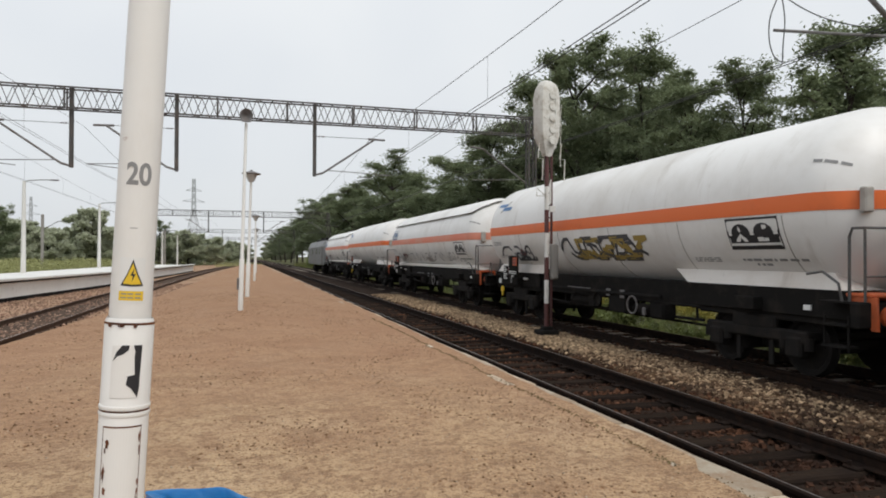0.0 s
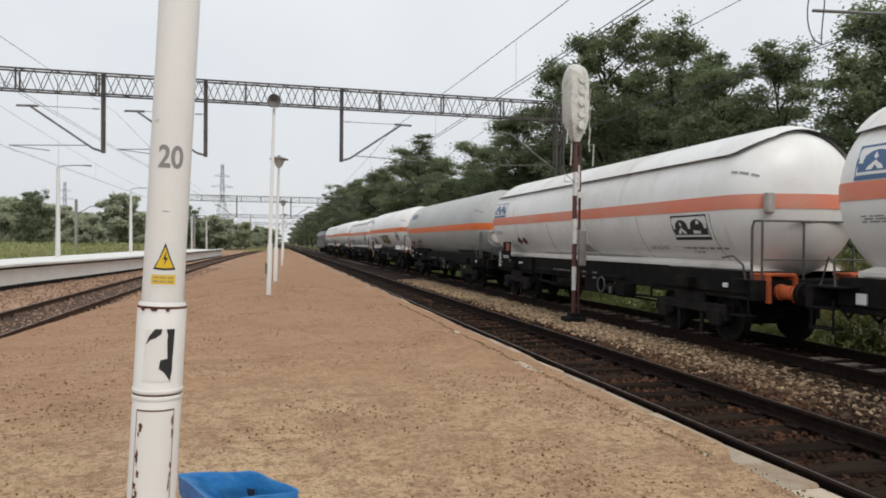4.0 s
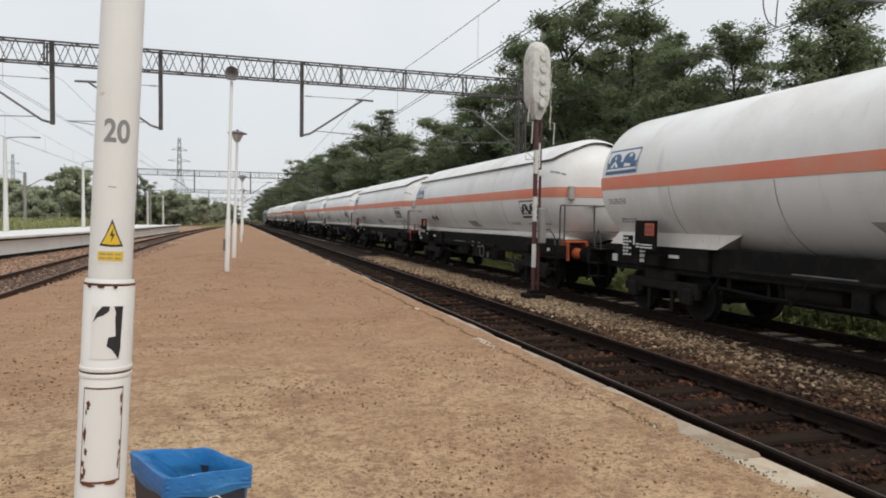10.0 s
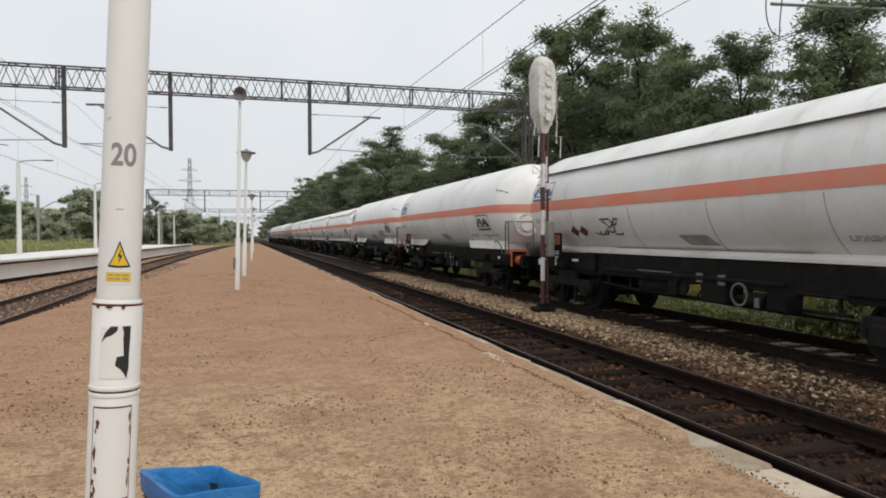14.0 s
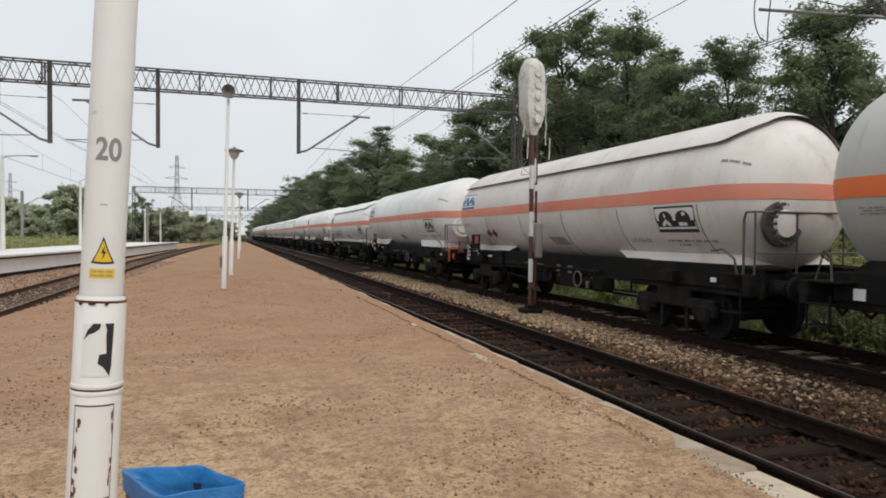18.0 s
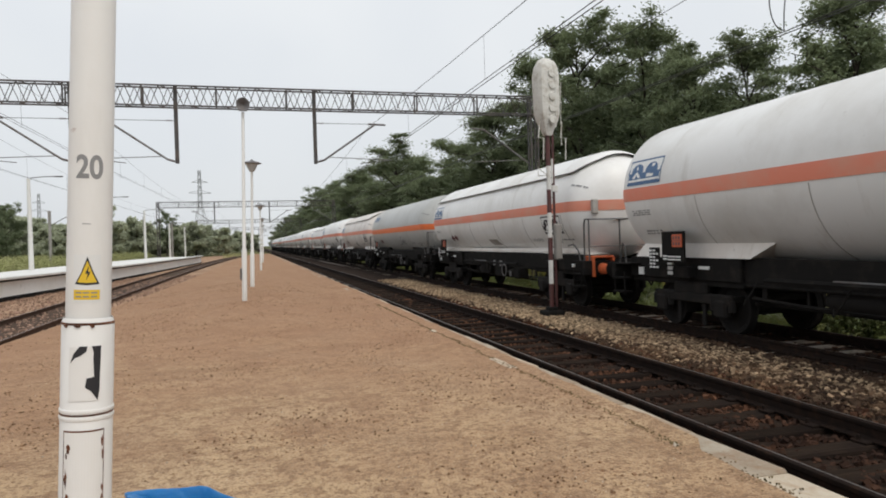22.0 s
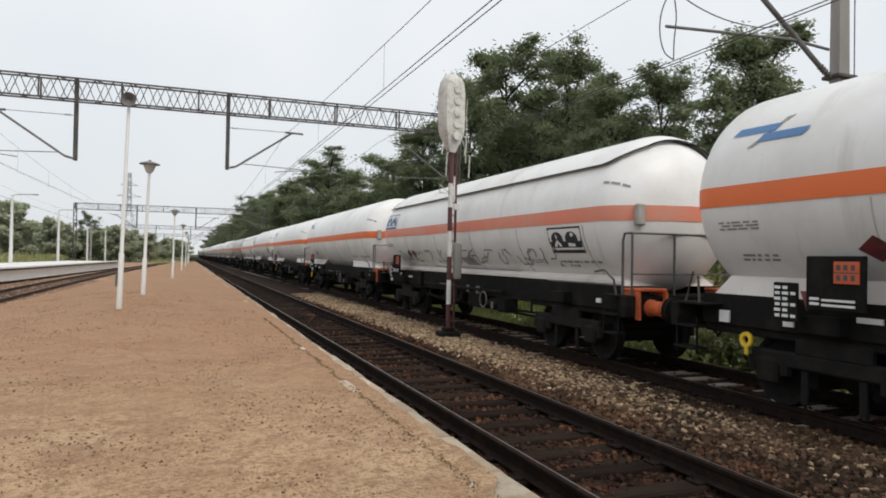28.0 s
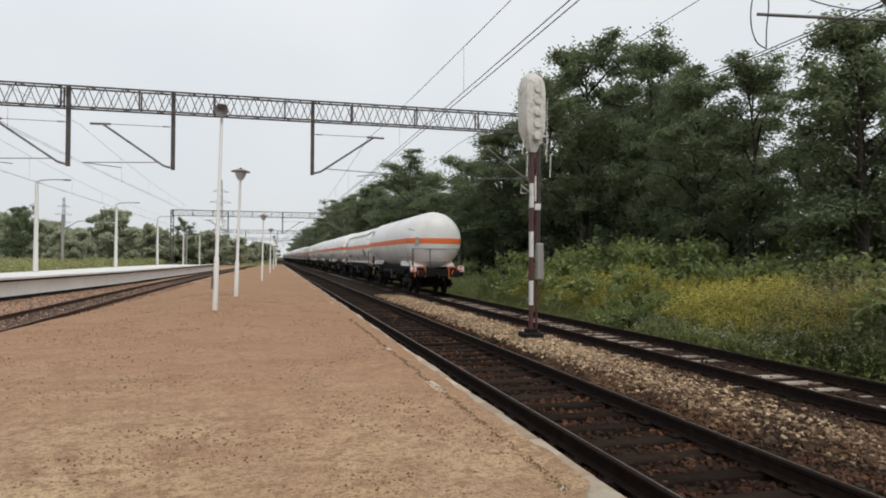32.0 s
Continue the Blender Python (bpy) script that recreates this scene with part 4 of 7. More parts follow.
    s.tube([(-1.2, -2.6, 1.05), (-1.2, 2.8, 1.05)], 0.045, 6)
    part("centre_sill", s, FRAME_DARK, w)
    g = Shape()
    g.tube([(-0.86, -3.5, 0.66), (-0.86, -0.9, 0.62), (-0.86, 2.3, 0.64), (-0.86, 3.5, 0.7)], 0.03, 6)
    g.tube([(-0.55, -3.6, 0.52), (-0.55, 3.6, 0.56)], 0.028, 6)
    for k in range(8):
        y = -3.3 + 0.93 * k
        g.box((-0.86, y, 0.82), (0.03, 0.06 + 0.05 * (k % 3), 0.32), 0.006)
        if k % 2:
            g.box((-0.7, y + 0.2, 0.60), (0.36, 0.05, 0.05), 0.006)
            g.tube([(-1.02, y, 0.98), (-1.12, y + 0.1, 0.72), (-1.06, y + 0.28, 0.58), (-0.92, y + 0.4, 0.66)], 0.018, 5)
    part("brake_rigging", g, BOGIE_DARK, w)
    g = Shape().box((-0.98, -2.35, 0.76), (0.34, 0.5, 0.36), 0.05)
    g.lathe([(0.11, -0.3), (0.13, -0.28), (0.13, 0.2), (0.06, 0.24), (0.06, 0.42)], (-1.0, -1.75, 0.74), "y", 12)
    part("brake_cylinder", g, FRAME_DARK, w, smooth=True)
    for y, z, a, b in ((-0.55, 1.05, 0.16, 0.17), (-1.15, 1.04, 0.17, 0.18), (0.9, 1.1, 1.15, 0.022), (-2.0, 0.72, 0.1, 0.16)):
        part("valve_plate", Shape().box((-1.2, y, z), (0.04, a, b), 0.006), STEEL_GREY, w, "pale grey brake gear plate")
    part("air_reservoir", Shape().lathe([(0.001, -0.55), (0.14, -0.53), (0.19, -0.45), (0.19, 0.45), (0.14, 0.53), (0.001, 0.55)], (-0.75, 1.4, 0.78), "y", 18), BOGIE_DARK, w, smooth=True)
    s = Shape().box((-1.0, -0.9, 0.82), (0.4, 0.7, 0.42), 0.03)
    s.lathe([(0.16, 0), (0.16, 0.05), (0.13, 0.06), (0.001, 0.06)], (-1.25, -0.1, 0.86), "x", 18)
    s.box((-1.05, 0.35, 0.8), (0.2, 0.3, 0.3), 0.02)
    part("valve_box", s, FRAME_DARK, w)
    part("brake_wheel", Shape().lathe([(0.17, -0.015), (0.2, -0.015), (0.2, 0.015), (0.17, 0.015), (0.17, -0.015)], (-1.30, -1.7, 0.84), "x", 20), STEEL_GREY, w)
    for y in (-5.0, 5.0):
        bogie(w, y)
    hb = FRAME_DARK if kind in ("grey", "soiled") else BUFFER_ORANGE
    for x in (-0.875, 0.875):
        buffer_unit(w, x, 7.35, 1, FRAME_DARK)
        buffer_unit(w, x, -7.35, -1, hb)
    for sg in (1, -1):
        s = Shape()
        s.tube([(0, sg * 7.35, 1.0), (0, sg * 7.75, 0.98), (0, sg * 7.8, 0.8)], 0.05, 8)
        s.tube([(0.3, sg * 7.35, 0.85), (0.32, sg * 7.6, 0.6), (0.28, sg * 7.8, 0.8)], 0.03, 6)
        part("coupling", s, BOGIE_DARK, w)
        st = Shape()
        st.box((-1.32, sg * 7.0, 0.62), (0.25, 0.42, 0.03), 0.006)
        st.box((-1.32, sg * 7.0, 0.92), (0.22, 0.42, 0.03), 0.006)
        for dy in (-0.2, 0.2):
            st.box((-1.38, sg * 7.0 + dy, 0.8), (0.03, 0.03, 0.5), 0.004)
        part("step", st, FRAME_DARK, w)
    # orange bracket plates beside the rear buffers
    for x in (-0.875, 0.875):
        s = Shape()
        s.box((x, -7.18, 1.34), (0.62, 0.42, 0.05), 0.012)
        for dx in (-0.27, 0.27):
            s.add([(x + dx - 0.02, -6.98, 1.32), (x + dx + 0.02, -6.98, 1.32), (x + dx + 0.02, -7.44, 1.32), (x + dx - 0.02, -7.44, 1.32), (x + dx - 0.02, -7.37, 0.86), (x + dx + 0.02, -7.37, 0.86), (x + dx + 0.02, -7.46, 0.86), (x + dx - 0.02, -7.46, 0.86)], [(0, 1, 2, 3), (4, 5, 6, 7), (0, 1, 5, 4), (2, 3, 7, 6), (0, 3, 7, 4), (1, 2, 6, 5)])
        part("buffer_bracket", s, hb, w, "worn orange bracket" if hb == BUFFER_ORANGE else "")
    # end platform railings and ladder
    s = hoop([(-1.2, -7.05, 1.25), (-1.2, -7.05, 2.15), (-1.2, -7.1, 2.27), (-1.2, -7.3, 2.27)])
    s.tube([(-1.2, -7.3, 2.27), (1.2, -7.3, 2.27)], 0.02, 6)
    s.tube([(1.25, -6.75, 1.25), (1.25, -6.78, 2.2), (1.2, -6.9, 2.27), (1.2, -7.3, 2.27)], 0.02, 6)
    s.tube([(-1.2, -7.3, 1.25), (-1.2, -7.3, 2.27)], 0.02, 6)
    s.tube([(1.2, -7.3, 1.25), (1.2, -7.3, 2.27)], 0.02, 6)
    s.tube([(-0.35, -7.3, 1.25), (-0.35, -7.3, 2.27)], 0.02, 6)
    s.tube([(-1.2, -7.3, 1.6), (1.2, -7.3, 1.6)], 0.015, 6)
    s.tube([(-1.34, -6.45, 1.62), (-1.36, -6.75, 1.66), (-1.34, -7.0, 1.5), (-1.3, -7.02, 1.25)], 0.02, 6)
    part("railing", s, RAILING, w, "grey tube railing of the end platform")
    s = hoop([(-1.3, 6.85, 1.25), (-1.3, 6.88, 1.62), (-1.28, 7.0, 1.68), (-1.28, 7.15, 1.25)], 0.018)
    part("handrail", s, RAILING, w)
    # rear manhole with its ring of bolts
    if kind in ("plain", "grey", "soiled"):
        s = Shape()
        c = (-0.55, -TANK_HL - 0.735, TANK_Z - 0.55)
        s.lathe([(0.39, 0.10), (0.39, 0.01), (0.27, 0.0), (0.25, 0.0), (0.001, -0.01)], c, "y", 28)
        cover = part("manhole_cover", s, STEEL_DARK if kind == "soiled" else paint, w)
        bolt = Shape().lathe([(0.032, 0.05), (0.032, -0.05), (0.001, -0.055)], (0, 0, 0), "y", 6).mesh("bolt", STEEL_DARK if kind == "soiled" else paint, False)
        for i in range(18):
            a = radians(20 * i)
            part("bolt", bolt, None, cover, at=pose(c[0] + 0.33 * math.cos(a), c[1] + 0.12 * math.cos(a), c[2] + 0.33 * math.sin(a)))
        part("manhole_disc", Shape().lathe([(0.24, 0.0), (0.22, -0.05), (0.001, -0.06)], (c[0], c[1] - 0.01, c[2]), "y", 20), DIRTY_TANK, w)
    if kind in ("bright", "shaded"):
        p = on_tank(-TANK_HL - 0.62, 0, 0.0)
        part("level_gauge", Shape().box((p[0] - 0.02, p[1] - 0.03, TANK_Z - 0.04), (0.16, 0.12, 0.36), 0.02), GRIME, w, "small gauge housing")
    # signs and lettering on the flank
    s = Shape()
    text_bars(s, 5.75, 6.4, -15, 3, 0.9, 3)
    text_bars(s, -6.3, -4.9, -37, 1, 2.0, 5)
    text_bars(s, -5.5, -5.1, -41, 1, 2.0, 9)
    text_bars(s, -4.35, -3.65, -36, 3, 0.8, 6)
    text_bars(s, -7.0, -6.55, 24, 1, 2.0, 7)
    text_bars(s, 5.6, 6.2, -33, 2, 1.4, 8)
    tagged(part("lettering", s, INK_GREY, tank, "faded grey lettering", at=TANK_AT), kind="stuff")
    if kind in ("plain", "shaded", "soiled"):
        logo_sign(w, -5.37, -19, BLACK, WHITE_SIGN, BLACK)
        logo_sign(w, 5.9, 16.5, BLUE, WHITE_SIGN, BLUE)
        part("scuffed_patch", decal(Shape(), -0.75, 0.1, -46, -35, 0.006, 6, 0.2), GRIME, tank, "scuffed grey patch", at=TANK_AT)
    if kind == "bright":
        s = Shape()
        decal_poly(s, [(5.64, 30.5), (6.32, 31.2), (6.24, 35.7), (5.56, 35.0)])
        decal_poly(s, [(5.18, 24.6), (5.86, 25.3), (5.78, 29.8), (5.10, 29.1)], 0.011)
        part("logo", s, LIGHT_BLUE, tank, "small bright blue logo", at=TANK_AT)
        part("logo_slash", decal_poly(Shape(), [(5.42, 39), (5.54, 38.5), (6.0, 22.5), (5.9, 22.5)], 0.007), GRIME, tank, "pale grey logo slash", at=TANK_AT)
    if kind == "grey":
        s = Shape()
        for k, (y0, sk) in enumerate(((5.95, 0.06), (5.55, 0.08), (5.2, 0.06), (4.9, 0.05))):
            decal(s, y0 - 0.28, y0 - 0.18, 22, 36, 0.006, 2, sk)
            decal(s, y0 - 0.2, y0, 33 - 4 * (k % 2), 36 - 4 * (k % 2), 0.0075, 2, 0)
            decal(s, y0 - 0.08, y0, 22, 33, 0.006, 2, -sk)
        part("logo", s, BLUE, tank, "dark blue painted logo shapes", at=TANK_AT)
    for y in () if kind == "plain" else (4.3,) if kind == "bright" else (4.3, 3.85):
        part("placard", decal_poly(Shape(), [(y, -24), (y + 0.22, -30.5), (y, -37), (y - 0.22, -30.5)]), RED_SIGN, tank, "dark red diamond hazard placard", at=TANK_AT)
    by = 4.65 if kind == "bright" else 4.95
    b = part("notice_board", Shape().box((-1.42, by, 1.60), (0.04, 0.72, 0.60), 0.01), FRAME_DARK, w)
    part("hazard_plate", Shape().box((-1.445, by - 0.15, 1.72), (0.02, 0.30, 0.24), 0.004), PLATE, b, "orange hazard plate")
    s = Shape().box((-1.457, by - 0.15, 1.72), (0.006, 0.29, 0.012))
    for k in range(3):
        s.box((-1.457, by - 0.06 - 0.085 * k, 1.775), (0.006, 0.045, 0.06))
        s.box((-1.457, by - 0.06 - 0.085 * k, 1.665), (0.006, 0.045, 0.06))
    tagged(part("plate_lettering", s, INK, b), kind="stuff")
    s = Shape()
    for i in range(4):
        s.box((-1.445, by + 0.24, 1.37 + 0.055 * (i % 2)), (0.012, 0.12, 0.03))
        s.box((-1.445, by - 0.05, 1.36 + 0.055 * (i % 2)), (0.012, 0.4 - 0.1 * (i % 3), 0.025))
    tagged(part("board_lettering", s, WHITE_SIGN, b), kind="stuff")
    g = part("inscription_panel", Shape().box((-1.40, by + 0.66, 1.36), (0.03, 0.34, 0.46), 0.006), FRAME_DARK, w, "black panel of small white inscriptions")
    s = Shape()
    for r in range(6):
        for c in range(2 + r % 2):
            s.box((-1.418, by + 0.77 - 0.11 * c, 1.53 - 0.066 * r), (0.008, 0.085 - 0.02 * ((r + c) % 2), 0.036))
    tagged(part("panel_lettering", s, WHITE_SIGN, g), kind="stuff")
    if kind in ("bright", "shaded"):
        part("red_triangle", Shape().add([(-1.43, by + 0.44, 1.50), (-1.43, by + 0.26, 1.50), (-1.43, by + 0.35, 1.28), (-1.415, by + 0.44, 1.50), (-1.415, by + 0.26, 1.50), (-1.415, by + 0.35, 1.28)], [(0, 1, 2), (3, 5, 4), (0, 3, 4, 1), (1, 4, 5, 2), (2, 5, 3, 0)]), RED_SIGN, w, "small red warning triangle")
    for y, z, a, b in ((6.6, 1.08, 0.18, 0.16), (-6.2, 1.1, 0.14, 0.08), (5.55, 1.27, 0.16, 0.07), (5.55, 1.17, 0.16, 0.07), (5.55, 1.07, 0.16, 0.07), (4.5, 1.2, 0.3, 0.06)):
        part("frame_label", Shape().box((-1.085, y, z), (0.03, a, b), 0.003), WHITE_SIGN, w)
    if kind == "bright":
        part("brake_lever", Shape().lathe([(0.05, -0.02), (0.10, -0.02), (0.10, 0.02), (0.05, 0.02), (0.05, -0.02)], (-1.2, 6.1, 0.82), "x", 16).box((-1.2, 6.1, 0.68), (0.04, 0.06, 0.12), 0.015), YELLOW, w, "yellow brake changeover lever")
    return w


WAGONS = {
    "plain": wagon("plain", "white gas tank wagon with a faded orange stripe"),
    "shaded": wagon("shaded", "white gas tank wagon with a sheet sun shield and pink stripe"),
    "grey": wagon("grey", "grey gas tank wagon with an orange stripe and blue logo"),
    "bright": wagon("bright", "clean white gas tank wagon with a vivid orange stripe"),
    "soiled": wagon("soiled", "dirty stained tank wagon with a sun shield and faded stripe"),
}
ORDER = ["shaded", "bright", "shaded", "bright", "grey", "shaded", "shaded", "shaded", "shaded", "plain", "plain", "shaded", "plain", "soiled", "grey", "shaded", "plain", "bright", "bright", "shaded", "bright"]
FIRST = -3


def run(t):
    """How far the train has come, in metres along the track."""
    return 12.8 + 8.5 * t + 0.0197 * t * t + 0.00008 * t**3


sprayed = []


def graffiti(*job):
    """Noted here and sprayed on once all wagons are built."""
    sprayed.append((job, kind))


def spray(w, seed, y0, y1, a0, a1, strokes, width, material, label):
    tagged(part("graffiti", scrawl(seed, y0, y1, a0, a1, strokes, width), material, w, label, at=TANK_AT), kind="stuff")


train, used = [], set()
for k, kind in enumerate(ORDER):
    if kind in used:
        w = copy_thing(WAGONS[kind], pose(FAR_X, 0, RAIL_Z))
    else:
        w = WAGONS[kind]
        used.add(kind)
    train.append((w, -(FIRST + k) * WAGON_L + {4: 0.1, 5: 0.3, 7: 0.2, 9: 0.1, 10: -0.1, 12: 0.2}.get(FIRST + k, 0.0)))
    n = FIRST + k
    use_size(kind)
    if n == 0:
        logo_sign(w, -5.37, -19, BLACK, WHITE_SIGN, BLACK)
        graffiti(w, 4, -2.3, 0.8, -38, -16, 13, 0.085, INK, "black sprayed graffiti outline")
        graffiti(w, 5, -2.2, 0.6, -36, -18, 9, 0.11, GRAF_YELLOW, "ochre sprayed graffiti letters")
        graffiti(w, 8, 3.4, 5.2, -40, -22, 8, 0.07, INK, "black sprayed graffiti")
    if n == 6:
        graffiti(w, 9, -3.9, -2.7, -42, -26, 14, 0.05, INK_GREY, "smudged grey graffiti tag")
    if n == 8:
        graffiti(w, 14, 2.0, 3.4, -34, -18, 6, 0.04, INK, "black graffiti tag")
    if n == 11:
        graffiti(w, 17, -2.4, -0.6, -40, -22, 8, 0.04, INK, "thin black graffiti tag")
    if n == 17:
        for x in (-1.22, 1.22):
            tm = part("tail_marker", Shape().box((x, -7.42, 1.28), (0.3, 0.03, 0.3), 0.006), WHITE_SIGN, w, "white tail marker board")
            part("tail_marker_mark", Shape().add([(x - 0.12, -7.438, 1.4), (x + 0.12, -7.438, 1.4), (x, -7.438, 1.28), (x - 0.12, -7.438, 1.16), (x + 0.12, -7.438, 1.16)], [(0, 1, 2), (2, 3, 4)]), PLATE, tm, "red hourglass mark")
    if n in (16, -1):
        graffiti(w, 21, -5.0, 5.2, -42, -26, 36, 0.035, INK_GREY, "grey scratched graffiti along the flank")
for job, kind in sprayed:
    use_size(kind)
    spray(*job)


# ---- overhead line ----
def truss(w, x0, x1, y, z0, z1, depth=0.45):
    """A lattice girder: four chords, zigzag lacing on both faces, posts."""
    for z in (z0, z1):
        for dy in (-depth / 2, depth / 2):
            part("girder_chord", Shape().box(((x0 + x1) / 2, y + dy, z), (x1 - x0, 0.06, 0.06), 0.008), STEEL_DARK, w)
    lace = Shape()
    n = max(4, round((x1 - x0) / 0.31))
    for i in range(n):
        a, b = x0 + (x1 - x0) * i / n, x0 + (x1 - x0) * (i + 1) / n
        za, zb = (z0, z1) if i % 2 else (z1, z0)
        lace.tube([(a, y - depth / 2, za), (b, y - depth / 2, zb)], 0.016, 4, False)
        lace.tube([(a, y + depth / 2, zb), (b, y + depth / 2, za)], 0.014, 4, False)
        if i % 4 == 0:
            lace.tube([(a, y - depth / 2, z1), (b, y + depth / 2, z1)], 0.018, 4, False)
            lace.tube([(a, y - depth / 2, z0), (b, y + depth / 2, z0)], 0.018, 4, False)
    tagged(part("girder_lacing", lace, STEEL_DARK, w), kind="stuff")
    k = 0
    for x in steps((x0, x1, max(2, round((x1 - x0) / 2.8)))):
        p = Shape()
        for dy in (-depth / 2, depth / 2):
            p.box((x, y + dy, (z0 + z1) / 2), (0.06, 0.06, z1 - z0), 0.006)
        part("girder_post", p, STEEL_DARK, w)
        k += 1


def lattice_mast(w, x, y, z0, z1, a=0.34):
    s = Shape()
    for dx in (-a / 2, a / 2):
        for dy in (-a / 2, a / 2):
            s.box((x + dx, y + dy, (z0 + z1) / 2), (0.07, 0.07, z1 - z0), 0.008)
    n = int((z1 - z0) / 0.5)
    for i in range(n):
        za, zb = z0 + (z1 - z0) * i / n, z0 + (z1 - z0) * (i + 1) / n
        k = 1 if i % 2 else -1
        for d in (-a / 2, a / 2):
            s.tube([(x - k * a / 2, y + d, za), (x + k * a / 2, y + d, zb)], 0.018, 4, False)
            s.tube([(x + d, y - k * a / 2, za), (x + d, y + k * a / 2, zb)], 0.018, 4, False)
    part("mast", s, STEEL_DARK, w)
    part("mast_foot", Shape().box((x, y, z0 + 0.1), (0.8, 0.8, 0.3), 0.05), CONCRETE, w)


def insulator(s, a, b, n=4, r=0.055):
    a, b = Vector(a), Vector(b)
    for i in range(n):
        p = a + (b - a) * ((i + 0.5) / n)
        d = (b - a).normalized() * 0.018
        s.tube([p - d, p, p + d], r * 0.6, 8, True)
        s.tube([p - d * 0.3, p + d * 0.3], r, 8, True)


def drop_arm(w, x, y, z0, z1, side, foot=True):
    """A hanging post with a sloping cantilever, stay and registration arm towards one side."""
    d = part("drop_post", Shape().box((x, y, (z0 + z1) / 2), (0.15, 0.15, z1 - z0), 0.015), STEEL_DARK, w)
    s = Shape()
    s.tube([(x + side * 0.08, y, z0 + 0.08), (x + side * 0.36, y, z0 + 0.16), (x + side * 2.55, y, z0 + 1.68), (x + side * 2.6, y, z0 + 1.74)], 0.042, 8)
    s.tube([(x + side * 2.3, y, z0 + 1.72), (x + side * 3.05, y, z0 + 1.70)], 0.045, 8)
    part("cantilever", s, STEEL_GREY, d)
    st = Shape().tube([(x, y, z0 + 1.72), (x + side * 2.4, y, z0 + 1.72)], 0.012, 6)
    part("stay", st, STEEL_DARK, d)
    r = Shape().tube([(x + side * 0.6, y, z0 + 0.28), (x + side * 3.3, y, z0 + 0.17), (x + side * 1.9, y, z0 + 0.02)], 0.018, 6)
    part("registration_arm", r, STEEL_GREY, d)
    i = Shape()
    insulator(i, (x + side * 0.12, y, z0 + 0.1), (x + side * 0.34, y, z0 + 0.15))
    insulator(i, (x + side * 0.15, y, z0 + 1.72), (x + side * 0.4, y, z0 + 1.72), 3, 0.045)
    tagged(part("insulator", i, CERAMIC, d, smooth=True), kind="stuff")


def gantry(y, x0, x1, drops):
    w = thing("overhead_line_gantry", "dark steel lattice gantry spanning all the tracks", "gantry", group="overhead line gantries")
    truss(w, x0, x1, y, 7.28, 8.08)
    lattice_mast(w, x0, y, -1.0, 8.1)
    lattice_mast(w, x1, y, -1.0, 8.1)
    for x, side in drops:
        drop_arm(w, x, y, 5.0, 8.1, side)
    s = Shape().tube([(x1 - 0.2, y, 5.0), (x1 - 2.4, y, 6.55), (x1 - 3.0, y, 6.62)], 0.04, 8)
    s.tube([(x1 - 0.5, y, 5.2), (x1 - 2.9, y, 5.1)], 0.018, 6)
    part("side_cantilever", s, STEEL_GREY, w)
    return w


gantry(27.5, -21.5, 12.0, [(1.98, 1), (-3.52, -1), (-7.33, -1), (-14.6, -1)])
for gy in (100.0, 170.0, 240.0):
    gantry(gy, -13.1, 11.3, [(1.98, 1), (-5.6, -1)])


def line_wire(name, label, x, sag_tops, contact_z, bend=None):
    """A catenary: messenger wire between supports, two contact wires and droppers."""
    w = thing(name, label, "overhead wire")
    mess, contact = Shape(), Shape()
    bx = (lambda y: bend(y)) if bend else (lambda y: 0.0)
    supports = sag_tops
    for (ya, yb) in zip(supports, supports[1:]):
        pts, n = [], 12
        za = 6.62
        for i in range(n + 1):
            f = i / n
            y = ya + (yb - ya) * f
            z = za - 4 * 0.72 * f * (1 - f) * ((yb - ya) / 65.0) ** 2
            pts.append((x + bx(y), y, z))
        mess.tube(pts, 0.008 if x > 0 else 0.006, 5, False)
        k = max(2, int((yb - ya) / 7.0))
        for i in range(1, k):
            f = i / k
            y = ya + (yb - ya) * f
            z = za - 4 * 0.72 * f * (1 - f) * ((yb - ya) / 65.0) ** 2
            part("dropper", Shape().tube([(x + bx(y), y, contact_z), (x + bx(y), y, z)], 0.0035, 4, False), WIRE, w)
    for dx in (-0.06, 0.06):
        contact.tube([(x + dx + bx(y) + 0.12 * (1 if i % 2 else -1), y, contact_z) for i, y in enumerate(supports)], 0.009 if x > 0 else 0.006, 5, False)
    part("messenger_wire", mess, WIRE, w)
    part("contact_wire", contact, WIRE, w)


line_wire("overhead_wire", "overhead wires with thin droppers above the near track", 4.3, [-40, 27.5, 100, 170, 240, 330], 5.12)
line_wire("overhead_wire", "overhead wires with thin droppers above the freight track", 8.35, [-56, 8.3, 27.5, 100, 170, 240, 330], 5.10)
line_wire("overhead_wire", "overhead wires above the single track", -6.9, [-40, 27.5, 100, 170], 5.12, left_bend)
line_wire("overhead_wire", "overhead wires above the track behind the pale platform", -10.9, [-40, 27.5, 100, 170], 5.12)


